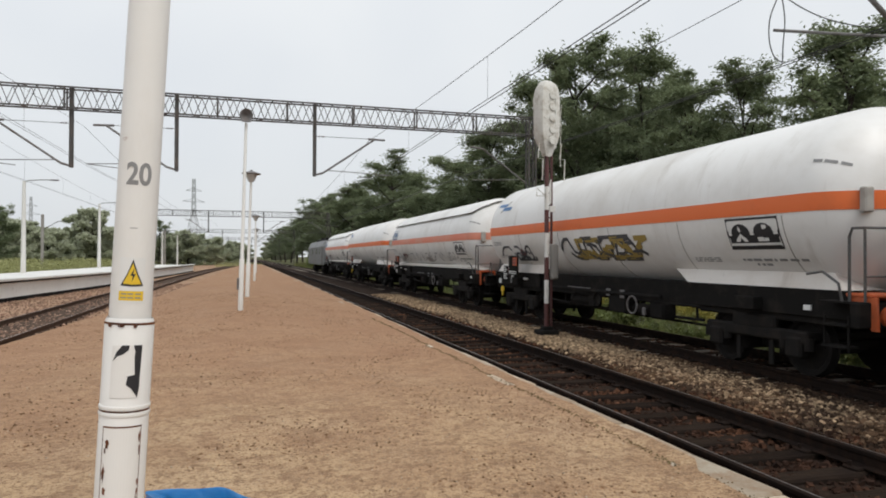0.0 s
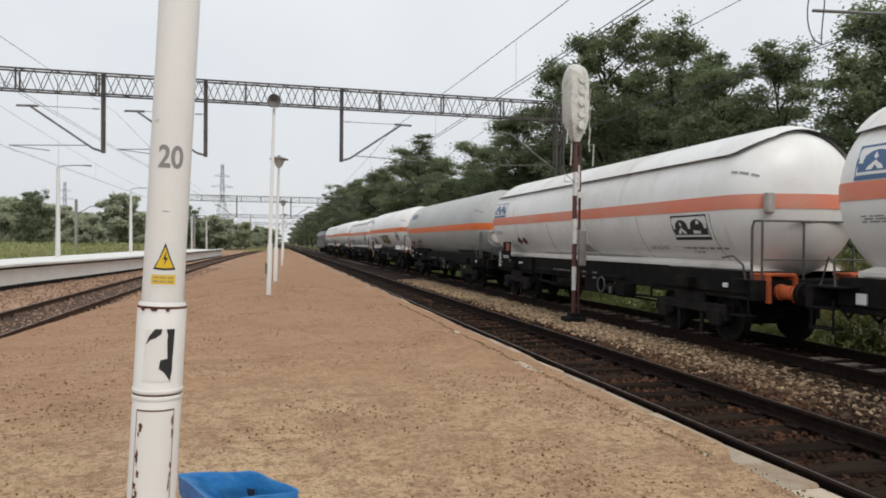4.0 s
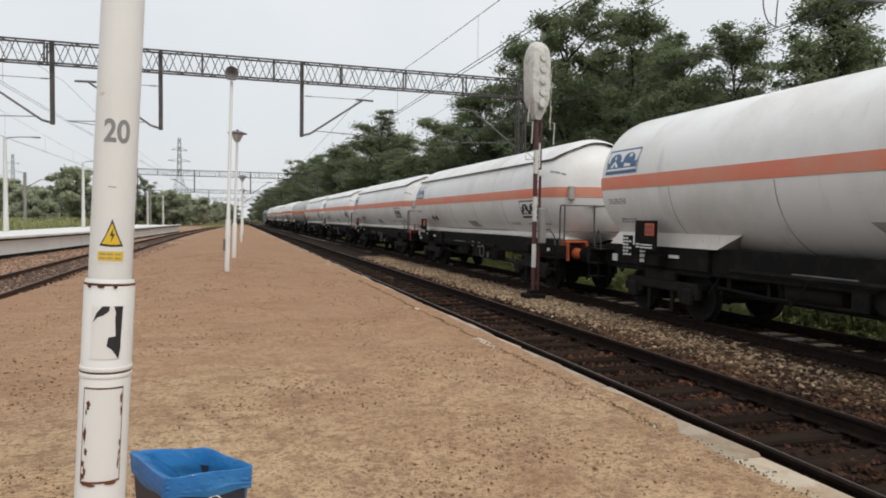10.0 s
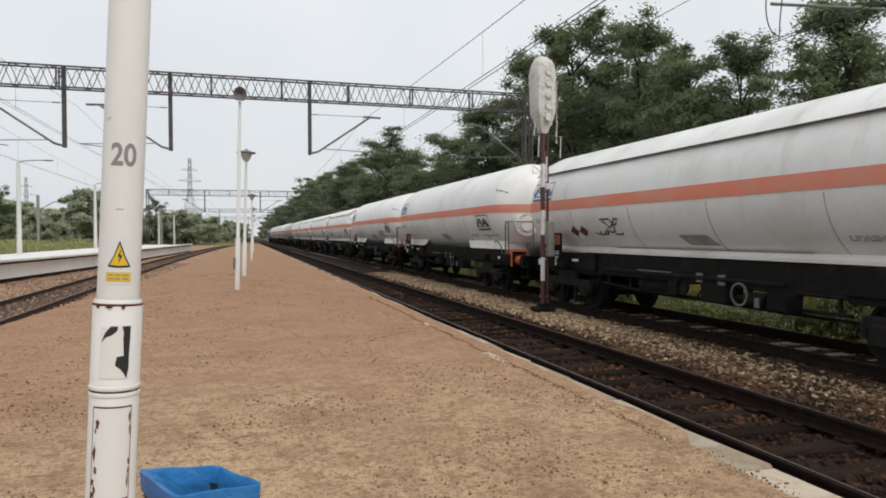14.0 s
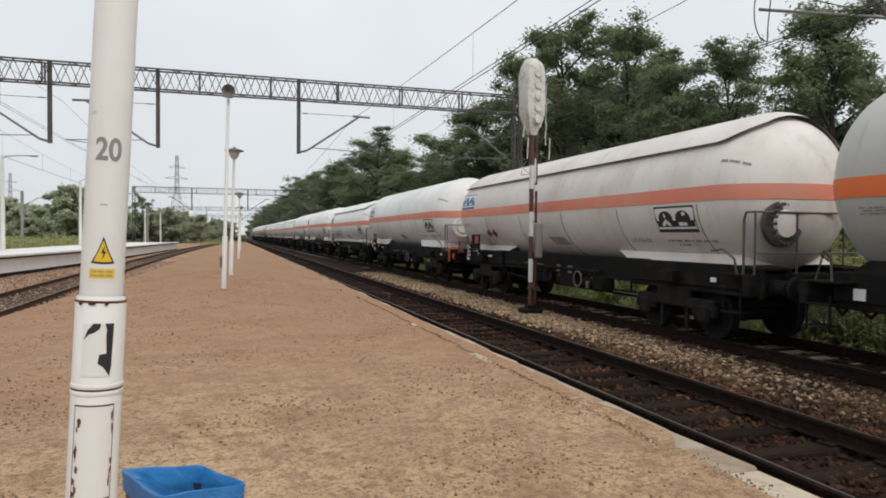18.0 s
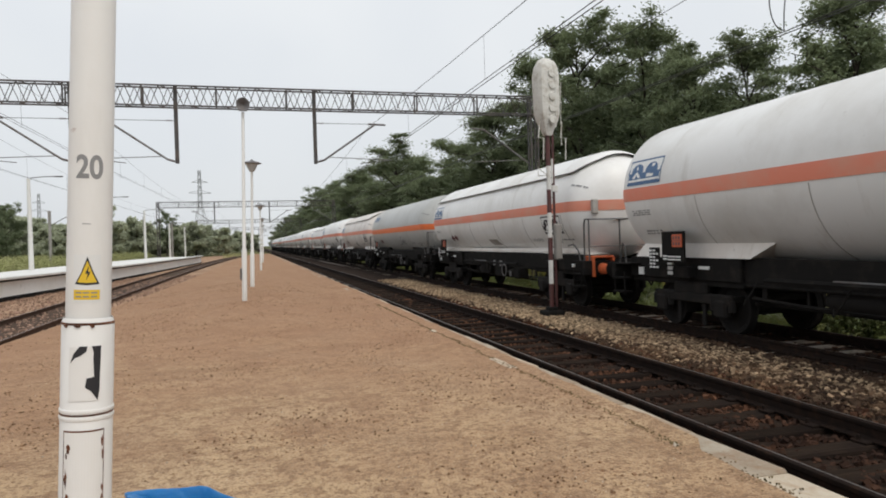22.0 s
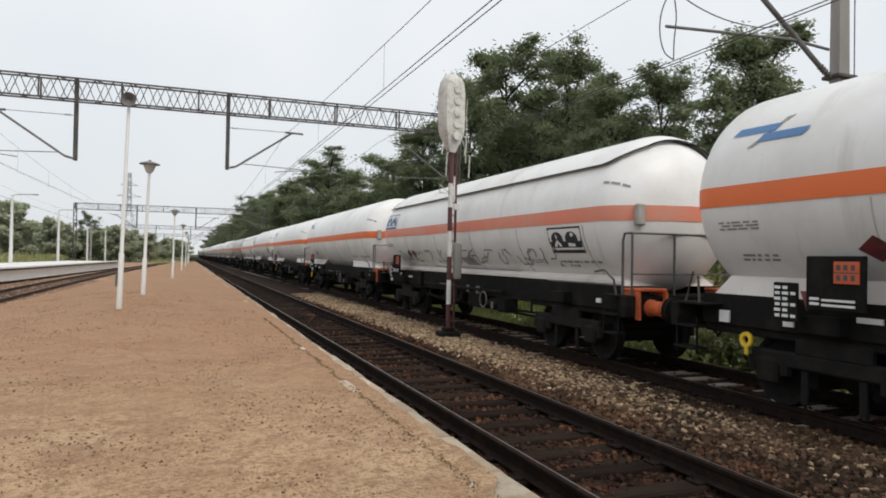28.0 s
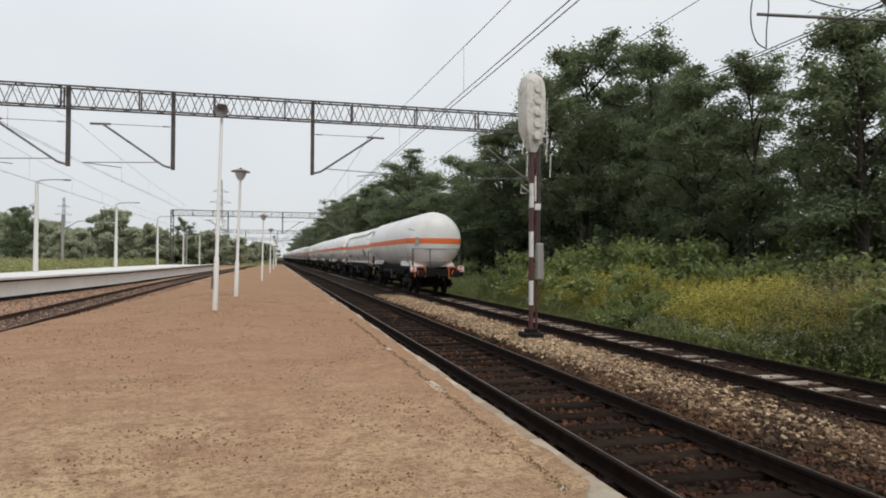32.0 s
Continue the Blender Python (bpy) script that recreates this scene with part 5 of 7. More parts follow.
def concrete_mast():
    w = thing("concrete_mast", "grey concrete overhead line mast with white bands", "mast", pose(12.52, 8.3, -0.75))
    s = Shape()
    lo, hi = 0.172, 0.12
    pts = []
    for z, r in ((0.0, lo), (3.0, 0.158), (9.5, hi)):
        pts += [(-r, -r * 0.8, z), (r, -r * 0.8, z), (r, r * 0.8, z), (-r, r * 0.8, z)]
    s.add(pts, [(i * 4 + j, i * 4 + (j + 1) % 4, (i + 1) * 4 + (j + 1) % 4, (i + 1) * 4 + j) for i in range(2) for j in range(4)] + [(8, 9, 10, 11)])
    part("shaft", s, MAST_CONC, w)
    for z, h, m, lab in ((4.75, 0.22, WHITE_SIGN, "white painted band"), (1.18, 0.13, WHITE_SIGN, "white painted band"), (1.85, 0.34, RAILING, "grey metal clamp")):
        r = 0.170 - 0.004 * z
        part("band", Shape().box((0, 0, z), (r * 2 + 0.02, r * 1.6 + 0.02, h), 0.01), m, w, lab)
    part("plate", Shape().box((-0.09, -0.145, 2.2), (0.13, 0.02, 0.3), 0.004), YELLOW, w, "small yellow plate")
    c = Shape()
    c.tube([(-0.25, 0, 6.0), (-0.45, 0, 6.12), (-1.95, 0, 7.25), (-4.2, 0, 8.95)], 0.05, 8)
    part("cantilever", c, STEEL_GREY, w)
    h = Shape().tube([(-0.3, 0.0, 6.55), (-1.3, 0, 6.62), (-4.25, 0, 6.46)], 0.03, 8)
    part("registration_tube", h, STEEL_GREY, w)
    b = Shape()
    for z in (6.02, 5.1):
        b.box((0, 0, z), (0.52, 0.4, 0.07), 0.01)
    b.tube([(0.28, -0.1, 0.2), (0.28, -0.1, 8.9)], 0.012, 5)
    part("bracket", b, STEEL_DARK, w)
    i = Shape()
    insulator(i, (-0.3, 0, 6.03), (-0.55, 0, 6.2), 4, 0.07)
    part("insulator", i, CERAMIC, w, smooth=True)
    part("foot", Shape().lathe([(0.001, 0.16), (0.2, 0.15), (0.34, 0.06), (0.42, -0.1)], (0.05, -0.05, 0.0), n=10), CONCRETE, w)
    return w


concrete_mast()
cab = thing("cable_cabinet", "dark blue cable cabinet on a post", "cabinet", pose(13.35, 8.5, -0.85))
part("body", Shape().box((0, 0, 1.75), (0.5, 0.32, 0.66), 0.03), TEAL_BOX, cab)
part("door", Shape().box((0, -0.17, 1.75), (0.44, 0.02, 0.58), 0.006), TEAL_BOX, cab)
part("door_label", Shape().box((0.02, -0.185, 1.93), (0.1, 0.008, 0.05)), WHITE_SIGN, cab)
part("post", Shape().box((0, 0, 0.72), (0.12, 0.12, 1.44), 0.01), STEEL_GREY, cab)

# jumper wires at the mast, hanging loops
j = thing("jumper_cable", "looped jumper cable hanging from the overhead wires", "cable")


def flowing(pts, n=6):
    """Points along a smooth curve through pts."""
    p = [Vector(q) for q in pts]
    p = [p[0] * 2 - p[1]] + p + [p[-1] * 2 - p[-2]]
    out = []
    for i in range(1, len(p) - 2):
        for k in range(n):
            t = k / n
            out.append(0.5 * (2 * p[i] + (p[i + 1] - p[i - 1]) * t + (2 * p[i - 1] - 5 * p[i] + 4 * p[i + 1] - p[i + 2]) * t * t + (3 * p[i] - p[i - 1] - 3 * p[i + 1] + p[i + 2]) * t ** 3))
    return out + [p[-2]]


part("loop", Shape().tube(flowing([(8.2, 8.1, 6.3), (8.02, 8.12, 5.85), (8.0, 8.12, 5.45), (8.12, 8.14, 5.18), (8.35, 8.2, 5.1)]), 0.011, 5), WIRE, j)
part("loop", Shape().tube(flowing([(8.25, 8.1, 6.3), (8.34, 8.12, 5.85), (8.30, 8.12, 5.4), (8.36, 8.2, 5.1)]), 0.011, 5), WIRE, j)
part("span", Shape().tube(flowing([(8.2, 8.1, 6.3), (8.8, 8.15, 6.1), (9.4, 8.2, 5.99), (10.0, 8.22, 5.95), (10.6, 8.25, 6.0), (11.4, 8.3, 6.3)]), 0.011, 5), WIRE, j)


# ---- signal ----
def signal():
    w = thing("railway_signal", "railway signal with wrapped head on a red and white post", "signal", pose(6.55, 14.2, -0.45, 0, 0, 0))
    seg = [(0.0, 0.85, SIGNAL_RED), (0.85, 1.45, SIGNAL_WHITE), (1.45, 2.03, SIGNAL_RED), (2.03, 2.66, SIGNAL_WHITE), (2.66, 3.25, SIGNAL_RED), (3.25, 3.85, SIGNAL_WHITE), (3.85, 4.8, SIGNAL_RED)]
    for z0, z1, m in seg:
        part("post_section", Shape().lathe([(0.058, z0), (0.058, z1)], n=14), m, w, "white painted section" if m == SIGNAL_WHITE else "dull red painted section", True)
    s = Shape().tube([(0.19, 0.12, 0.0), (0.19, 0.12, 5.9)], 0.035, 8)
    for i in range(17):
        s.tube([(0.02, 0.1, 0.5 + 0.32 * i), (0.19, 0.12, 0.5 + 0.32 * i)], 0.012, 5)
    part("ladder", s, SIGNAL_RED, w, "dark red ladder rail")
    part("marker", Shape().box((0.19, 0.07, 3.28), (0.16, 0.05, 0.16), 0.01), SIGNAL_WHITE, w)
    part("strip", Shape().box((0.09, -0.03, 3.72), (0.045, 0.03, 0.62), 0.008), SIGNAL_WHITE, w)
    part("relay_box", Shape().box((0.22, 0.02, 1.92), (0.19, 0.16, 0.92), 0.03), MAST_CONC, w, "pale relay box")
    part("foot", Shape().box((0, 0, 0.09), (0.5, 0.5, 0.18), 0.03).box((0.0, 0.0, 0.2), (0.26, 0.26, 0.14), 0.02), FRAME_DARK, w)
    # wrapped head: boxy, rounded above, drawn together below
    h, n = Shape(), 16
    rows = []
    for z, a, b in ((4.62, 0.09, 0.09), (4.8, 0.17, 0.14), (5.0, 0.27, 0.2), (5.15, 0.32, 0.22), (5.6, 0.34, 0.23), (6.1, 0.335, 0.23), (6.35, 0.30, 0.21), (6.5, 0.22, 0.16), (6.56, 0.1, 0.08)):
        ring = []
        for k in range(n):
            t = 2 * math.pi * k / n
            cx, cy = math.cos(t), math.sin(t)
            q = (abs(cx) ** 4 + abs(cy) ** 4) ** -0.25
            ring.append((cx * q * a + rnd(-0.012, 0.012), cy * q * b + rnd(-0.01, 0.01), z + rnd(-0.015, 0.015)))
        rows.append(ring)
    h.add([p for r in rows for p in r], [(i * n + k, i * n + (k + 1) % n, (i + 1) * n + (k + 1) % n, (i + 1) * n + k) for i in range(len(rows) - 1) for k in range(n)] + [tuple(range(n)), tuple((len(rows) - 1) * n + k for k in range(n))])
    head = part("signal_head", h, WRAP, w, "dirty white plastic wrapped signal head", True, pose(0, 0, 0, 0, 0, 14))
    for k in range(5):
        lamp = Shape().lathe([(0.001, 0.03), (0.10, 0.025), (0.115, 0.0)], (0, 0, 0), "y", 16)
        lamp.v = [(x, -y - 0.232, z + 5.0 + 0.29 * k) for x, y, z in lamp.v]
        part("lamp_bulge", lamp, WRAP, head, smooth=True)
    st = Shape()
    for z in (5.05, 5.5, 6.0):
        st.box((0.10, -0.236, z), (0.025, 0.012, 0.5), 0.004)
    part("tape", st, SIGNAL_WHITE, head)
    c = Shape()
    for sx in (-0.25, 0.36):
        c.tube([(sx, -0.1, 4.95), (sx - 0.05, -0.12, 4.55), (sx + 0.1, -0.1, 4.55), (sx + 0.08, -0.1, 4.0)], 0.016, 5)
    for z in (4.9, 5.45, 5.95):
        c.tube([(0.36, -0.12, z), (0.45, 0.1, z), (0.45, 0.14, z - 0.5), (0.36, -0.1, z - 0.5)], 0.014, 5)
    c.tube([(-0.3, -0.05, 3.6), (-0.3, -0.05, 3.8), (-0.05, -0.05, 3.6), (-0.3, -0.05, 3.6)], 0.016, 5)
    part("cage", c, WRAP, w, "pale tube step cage")
    return w


signal()


# ---- lamp posts ----
def platform_lamp(m, label):
    w = thing("platform_lamp", label, "lamp post", m, "lamps along the platform")
    s = Shape().lathe([(0.085, 0.0), (0.085, 1.4), (0.075, 1.42), (0.06, 1.45), (0.05, 4.6), (0.05, 4.75)], n=14)
    part("post", s, LAMP_WHITE, w, smooth=True)
    part("shade", Shape().lathe([(0.03, 5.16), (0.12, 5.15), (0.37, 5.07), (0.385, 5.04), (0.34, 5.03), (0.05, 5.06)], n=24), STEEL_GREY, w, "flat grey shade", True)
    part("diffuser", Shape().lathe([(0.24, 5.03), (0.17, 4.85), (0.10, 4.72), (0.05, 4.70)], n=20), LENS_GREY, w, "conical lamp glass", True)
    part("finial", Shape().lathe([(0.05, 5.15), (0.05, 5.2), (0.001, 5.22)], n=10), STEEL_GREY, w)
    return w


LAMP_SCALE = Matrix.Diagonal((0.823, 0.823, 0.823, 1))
lamp = platform_lamp(pose(-0.78, 21.9, 0.2, 0, 1.5, 0) @ LAMP_SCALE, "slim white platform lamp with a flat round shade")
for k, (x, y) in enumerate(((-0.2, 43.3), (0.28, 65.0), (0.7, 87.0), (1.1, 109.0), (1.4, 130.0))):
    copy_thing(lamp, pose(x, y, 0.0, rnd(-0.5, 0.5), 1.0 + rnd(-0.5, 0.5), 40 * k))


def speaker_post():
    w = thing("loudspeaker_post", "tall grey and white loudspeaker post", "post", pose(-0.98, 15.8, 0.21, 0, 1.3, 0) @ Matrix.Diagonal((0.81, 0.81, 0.81, 1)))
    part("post", Shape().lathe([(0.075, 0.0), (0.075, 1.6), (0.055, 1.64), (0.045, 5.75), (0.03, 5.8)], n=14), LAMP_WHITE, w, smooth=True)
    part("wire_box", Shape().box((-0.10, 0, 0.85), (0.06, 0.1, 0.36), 0.015), STEEL_GREY, w)
    s = Shape().lathe([(0.03, 0.2), (0.07, 0.05), (0.13, -0.08), (0.19, -0.16), (0.20, -0.17), (0.185, -0.165), (0.11, -0.06), (0.001, -0.02)], (0, -0.02, 6.0), "y", 22)
    part("horn", s, STEEL_GREY, w, "round grey loudspeaker horn", True)
    part("horn_frame", Shape().box((0, 0.08, 6.0), (0.3, 0.14, 0.32), 0.04), STEEL_GREY, w)
    return w


speaker_post()


# near white pole with its number and stickers
def near_pole():
    w = thing("white_pole", "white painted steel pole with peeling paint and rust", "pole", pose(-1.357, 0.70, 0, 0, 2.8, 0))
    part("lower_tube", Shape().lathe([(0.0745, 0.0), (0.0745, 1.365), (0.069, 1.38)], n=36), POLE_WHITE, w, smooth=True)
    part("upper_tube", Shape().lathe([(0.064, 1.375), (0.063, 2.6), (0.061, 5.0)], n=32), POLE_WHITE, w, smooth=True)
    for z in (1.074, 1.096):
        part("collar_ridge", Shape().lathe([(0.0735, z - 0.006), (0.0768, z - 0.0055), (0.0775, z), (0.0768, z + 0.0055), (0.0735, z + 0.006)], n=36), POLE_WHITE, w)
    part("collar_gap", Shape().lathe([(0.0757, 1.083), (0.0757, 1.088)], n=36), RUST, w)
    part("rust_ring", Shape().lathe([(0.0665, 1.372), (0.069, 1.3715), (0.0751, 1.366), (0.0753, 1.360)], n=36), RUST, w)
    part("lamp_shade", Shape().lathe([(0.03, 5.16), (0.12, 5.15), (0.37, 5.07), (0.385, 5.04), (0.34, 5.03), (0.05, 5.0)], n=24), STEEL_GREY, w, smooth=True)

    def wrap(s, a0, a1, z0, z1, r, n=8):
        return s.lathe([(r, z0), (r, z1)], (0, 0, 0), "z", n, (a0, a1))

    facing = 279

    def patch(outline, r, n=5):
        """A flat outline of (angle, height) laid on the round tube, as one sheet of rings round its middle."""
        s = Shape()
        cx, cz = sum(p[0] for p in outline) / len(outline), sum(p[1] for p in outline) / len(outline)
        edge = []
        for p, q in zip(outline, outline[1:] + outline[:1]):
            edge += [(p[0] + (q[0] - p[0]) * k / n, p[1] + (q[1] - p[1]) * k / n) for k in range(n)]
        m, pts = len(edge), [(cx, cz)]
        for i in range(1, n + 1):
            pts += [(cx + (a - cx) * i / n, cz + (z - cz) * i / n) for a, z in edge]
        faces = [(0, 1 + k, 1 + (k + 1) % m) for k in range(m)]
        for i in range(n - 1):
            faces += [(1 + i * m + k, 1 + (i + 1) * m + k, 1 + (i + 1) * m + (k + 1) % m, 1 + i * m + (k + 1) % m) for k in range(m)]
        return s.add([(r * math.cos(radians(facing + a)), r * math.sin(radians(facing + a)), z) for a, z in pts], faces)

    # door in the lower tube, edges rusted
    part("door_panel", wrap(Shape(), facing - 48, facing + 40, 0.745, 1.035, 0.0770, 14), POLE_WHITE, w, "narrow painted service door")
    e = Shape()
    wrap(e, facing - 50, facing - 48, 0.74, 1.04, 0.0773, 2)
    wrap(e, facing + 40, facing + 42, 0.74, 1.04, 0.0773, 2)
    wrap(e, facing - 50, facing + 42, 0.738, 0.744, 0.0773, 14)
    wrap(e, facing - 50, facing + 42, 1.036, 1.041, 0.0773, 14)
    part("door_gap", e, RUST, w)
    rng = random.Random(5)
    for a, z, wd, h in ((-36, 0.985, 9, 0.022), (-42, 0.90, 9, 0.026), (-42, 0.895, 5, 0.05), (-38, 0.835, 8, 0.022), (-44, 0.80, 9, 0.02), (-40, 0.775, 7, 0.03), (-45, 0.76, 9, 0.02), (37, 1.0, 5, 0.035), (38, 0.965, 4, 0.03), (36, 0.80, 4, 0.04), (38, 0.86, 4, 0.02), (-30, 0.735, 30, 0.012), (20, 0.737, 25, 0.012), (-20, 1.358, 16, 0.007), (12, 1.358, 8, 0.009), (-48, 1.357, 12, 0.008), (37, 0.83, 4, 0.02), (-41, 0.965, 5, 0.02)):
        s, pts = Shape(), []
        k = 12
        for i in range(k):
            t = 2 * math.pi * i / k
            q = rng.uniform(0.6, 1.5)
            ang = radians(facing + a + wd / 2 * q * math.cos(t))
            pts.append((0.0780 * math.cos(ang), 0.0780 * math.sin(ang), z + h / 2 * q * math.sin(t)))
        ang = radians(facing + a)
        s.add([(0.0780 * math.cos(ang), 0.0780 * math.sin(ang), z)] + pts, [(0, 1 + i, 1 + (i + 1) % k) for i in range(k)])
        part("rust_patch", s, RUST, w)
    # torn sticker: white remains over a black ground
    part("torn_sticker", wrap(Shape(), facing - 38, facing + 30, 1.13, 1.295, 0.0760, 12), POLE_WHITE, w, "torn white paper sticker")

    def scrap(outline, mat_, name):
        part(name, patch(outline, 0.0767), mat_, w, "black scrap of a torn sticker")

    scrap([(11, 1.297), (31, 1.297), (30, 1.24), (29, 1.2), (17, 1.197), (16, 1.215), (14, 1.262), (16, 1.28)], BLACK, "sticker_scrap")
    scrap([(29, 1.203), (29, 1.165), (25, 1.13), (17, 1.147), (10, 1.160), (-2, 1.172), (1, 1.199), (15, 1.203)], BLACK, "sticker_scrap")
    scrap([(-14, 1.297), (2, 1.297), (0, 1.281), (-12, 1.268), (-24, 1.262), (-35, 1.245), (-27, 1.275)], BLACK, "sticker_scrap")
    # warning triangle and its yellow plate
    white = wrap(Shape(), facing - 38, facing + 32, 1.430, 1.575, 0.0648, 12)
    part("warning_label", white, WHITE_SIGN, w, "white label ground")

    part("warning_triangle", patch([(-2, 1.570), (-17, 1.520), (-33, 1.485), (-2, 1.482), (29, 1.485), (14, 1.520)], 0.0653), BLACK, w, "black triangle border")
    part("triangle_field", patch([(-2, 1.557), (-14, 1.520), (-26, 1.491), (-2, 1.489), (22, 1.491), (10, 1.520)], 0.0658), YELLOW, w, "yellow triangle field")
    part("flash_mark", patch([(2, 1.543), (-7, 1.517), (-1, 1.517), (-4, 1.496), (6, 1.523), (0, 1.523)], 0.0663), BLACK, w, "black lightning mark")
    part("yellow_plate", wrap(Shape(), facing - 36, facing + 30, 1.438, 1.468, 0.0655, 10), YELLOW, w, "small yellow plate with tiny lettering")
    bars = Shape()
    for z in (1.459, 1.447):
        for a in (-30, -12, 8):
            wrap(bars, facing + a, facing + a + 15, z - 0.002, z + 0.002, 0.0660, 3)
    part("plate_lettering", bars, INK_GREY, w)
    part("seam_mark", wrap(Shape(), facing - 16, facing + 4, 1.668, 1.6705, 0.0642, 3), INK_GREY, w)
    # stencilled number
    cu = bpy.data.curves.new("number", "FONT")
    cu.body, cu.size, cu.align_x, cu.align_y, cu.extrude = "20", 0.098, "CENTER", "CENTER", 0.0
    cu.offset = 0.0025
    tmp = new("number", cu)
    dg = bpy.context.evaluated_depsgraph_get()
    me = bpy.data.meshes.new_from_object(tmp.evaluated_get(dg))
    bpy.data.objects.remove(tmp)
    bm = bmesh.new()
    bm.from_mesh(me)
    bmesh.ops.subdivide_edges(bm, edges=[e for e in bm.edges if e.calc_length() > 0.01], cuts=2)
    for v in bm.verts:
        ang = radians(facing - 1) + v.co.x * 0.80 / 0.0643
        v.co = Vector((0.0645 * math.cos(ang), 0.0645 * math.sin(ang), 1.84 + v.co.y))
    bm.to_mesh(me)
    bm.free()
    me.materials.clear()
    me.materials.append(INK_GREY)
    part("number", me, None, w, "stencilled dark number")
    return w


near_pole()


def litter_bin():
    w = thing("litter_bin", "dark blue litter bin lined with a glossy blue plastic bag", "litter bin", pose(-1.084, 1.227, 0))
    rim = [Vector((-0.076, -0.188, 0)), Vector((0.260, -0.142, 0)), Vector((0.068, 0.144, 0)), Vector((-0.252, 0.187, 0))]

    def ring(z, q, n=22, jit=0.0, wave=0.0, turn=0.0):
        """A loop round the four-cornered plan, scaled by q, with slightly rounded corners."""
        pts = []
        for k in range(4):
            a, b = rim[k], rim[(k + 1) % 4]
            for i in range(n):
                f = (i + 0.5) / n
                p = (a * (1 - f) + b * f) * q
                pinch = 1 - 0.035 * max(0.0, abs(f - 0.5) * 2 - 0.86) / 0.14
                pts.append((p.x * pinch + rnd(-jit, jit), p.y * pinch + rnd(-jit, jit), z + rnd(-jit, jit) * 0.5 + wave * math.sin(f * 9.0 + k * 2.3 + turn)))
        return pts

    def loft(rows):
        s, n = Shape(), len(rows[0])
        return s.add([p for r in rows for p in r], [(i * n + k, i * n + (k + 1) % n, (i + 1) * n + (k + 1) % n, (i + 1) * n + k) for i in range(len(rows) - 1) for k in range(n)])

    body = loft([ring(0.10, 0.80, 6), ring(0.11, 0.82, 6), ring(0.51, 0.945, 6)])
    part("body", body, BIN, w, "dark navy sheet metal box")
    part("stand", Shape().tube([(0, 0, 0.0), (0, 0, 0.12)], 0.03, 10).box((0, 0, 0.012), (0.24, 0.24, 0.024), 0.006), BIN, w)
    rows = []
    for i, (z, q) in enumerate(((0.488, 0.965), (0.494, 0.985), (0.505, 0.972), (0.514, 0.992), (0.524, 0.976), (0.535, 0.998), (0.546, 0.980), (0.556, 1.0), (0.566, 0.988), (0.575, 1.004), (0.581, 1.0), (0.582, 0.985), (0.577, 0.965), (0.55, 0.945), (0.50, 0.925), (0.43, 0.89), (0.34, 0.82), (0.26, 0.66), (0.235, 0.3), (0.232, 0.02))):
        skirt = max(0.0, (0.575 - z)) if i < 10 else 0.0
        rows.append(ring(z, q, 22, 0.0012 if i != 10 else 0.0006, 0.0022 + skirt * 0.07, i * 0.35))
    part("bag", loft(rows), BAG, w, "glossy crumpled blue bag turned over the rim", True)
    # slack sheet of the bag hanging from the rim into the opening
    s, n = Shape(), 10
    pts = []
    for i in range(n + 1):
        for j in range(n + 1):
            u, v = i / n, j / n
            top = rim[3].lerp(rim[0], u) * 0.97
            low = rim[3].lerp(rim[2], 0.62).lerp(rim[0].lerp(rim[1], 0.45), u) * 0.86
            p = top.lerp(low, v)
            pts.append((p.x, p.y, 0.577 - 0.15 * v ** 1.5 * (0.55 + 0.45 * u) + 0.014 * math.sin(7 * u + 5 * v) * v))
    s.add(pts, [(i * (n + 1) + j, (i + 1) * (n + 1) + j, (i + 1) * (n + 1) + j + 1, i * (n + 1) + j + 1) for i in range(n) for j in range(n)])
    part("bag_fold", s, BAG, w, "slack fold of the blue bag", True)
    along = (rim[1] - rim[0]).normalized()
    out = Vector((along.y, -along.x, 0))
    at = (rim[0] * 0.45 + rim[1] * 0.55) * 0.945 + out * 0.006
    face = Matrix((along, (0, 0, 1), out)).transposed().to_4x4()
    face.translation = at + Vector((0, 0, 0.458))
    mark = Shape()
    for k in range(24):
        t0, t1 = 2 * math.pi * k / 24, 2 * math.pi * (k + 1) / 24
        mark.add([(0.030 * math.cos(t0), 0.030 * math.sin(t0), 0), (0.030 * math.cos(t1), 0.030 * math.sin(t1), 0), (0.0245 * math.cos(t1), 0.0245 * math.sin(t1), 0), (0.0245 * math.cos(t0), 0.0245 * math.sin(t0), 0)], [(0, 1, 2, 3)])
    part("badge", mark, WHITE_SIGN, w, "white ring mark", at=face)
    part("badge_mark", Shape().add([(-0.012, -0.014, 0), (-0.002, -0.014, 0), (0.004, 0.002, 0), (0.012, 0.004, 0), (0.002, 0.016, 0), (-0.006, 0.004, 0)], [(0, 1, 2), (0, 2, 5), (2, 3, 4), (2, 4, 5)]), WHITE_SIGN, w, at=face)
    return w


litter_bin()


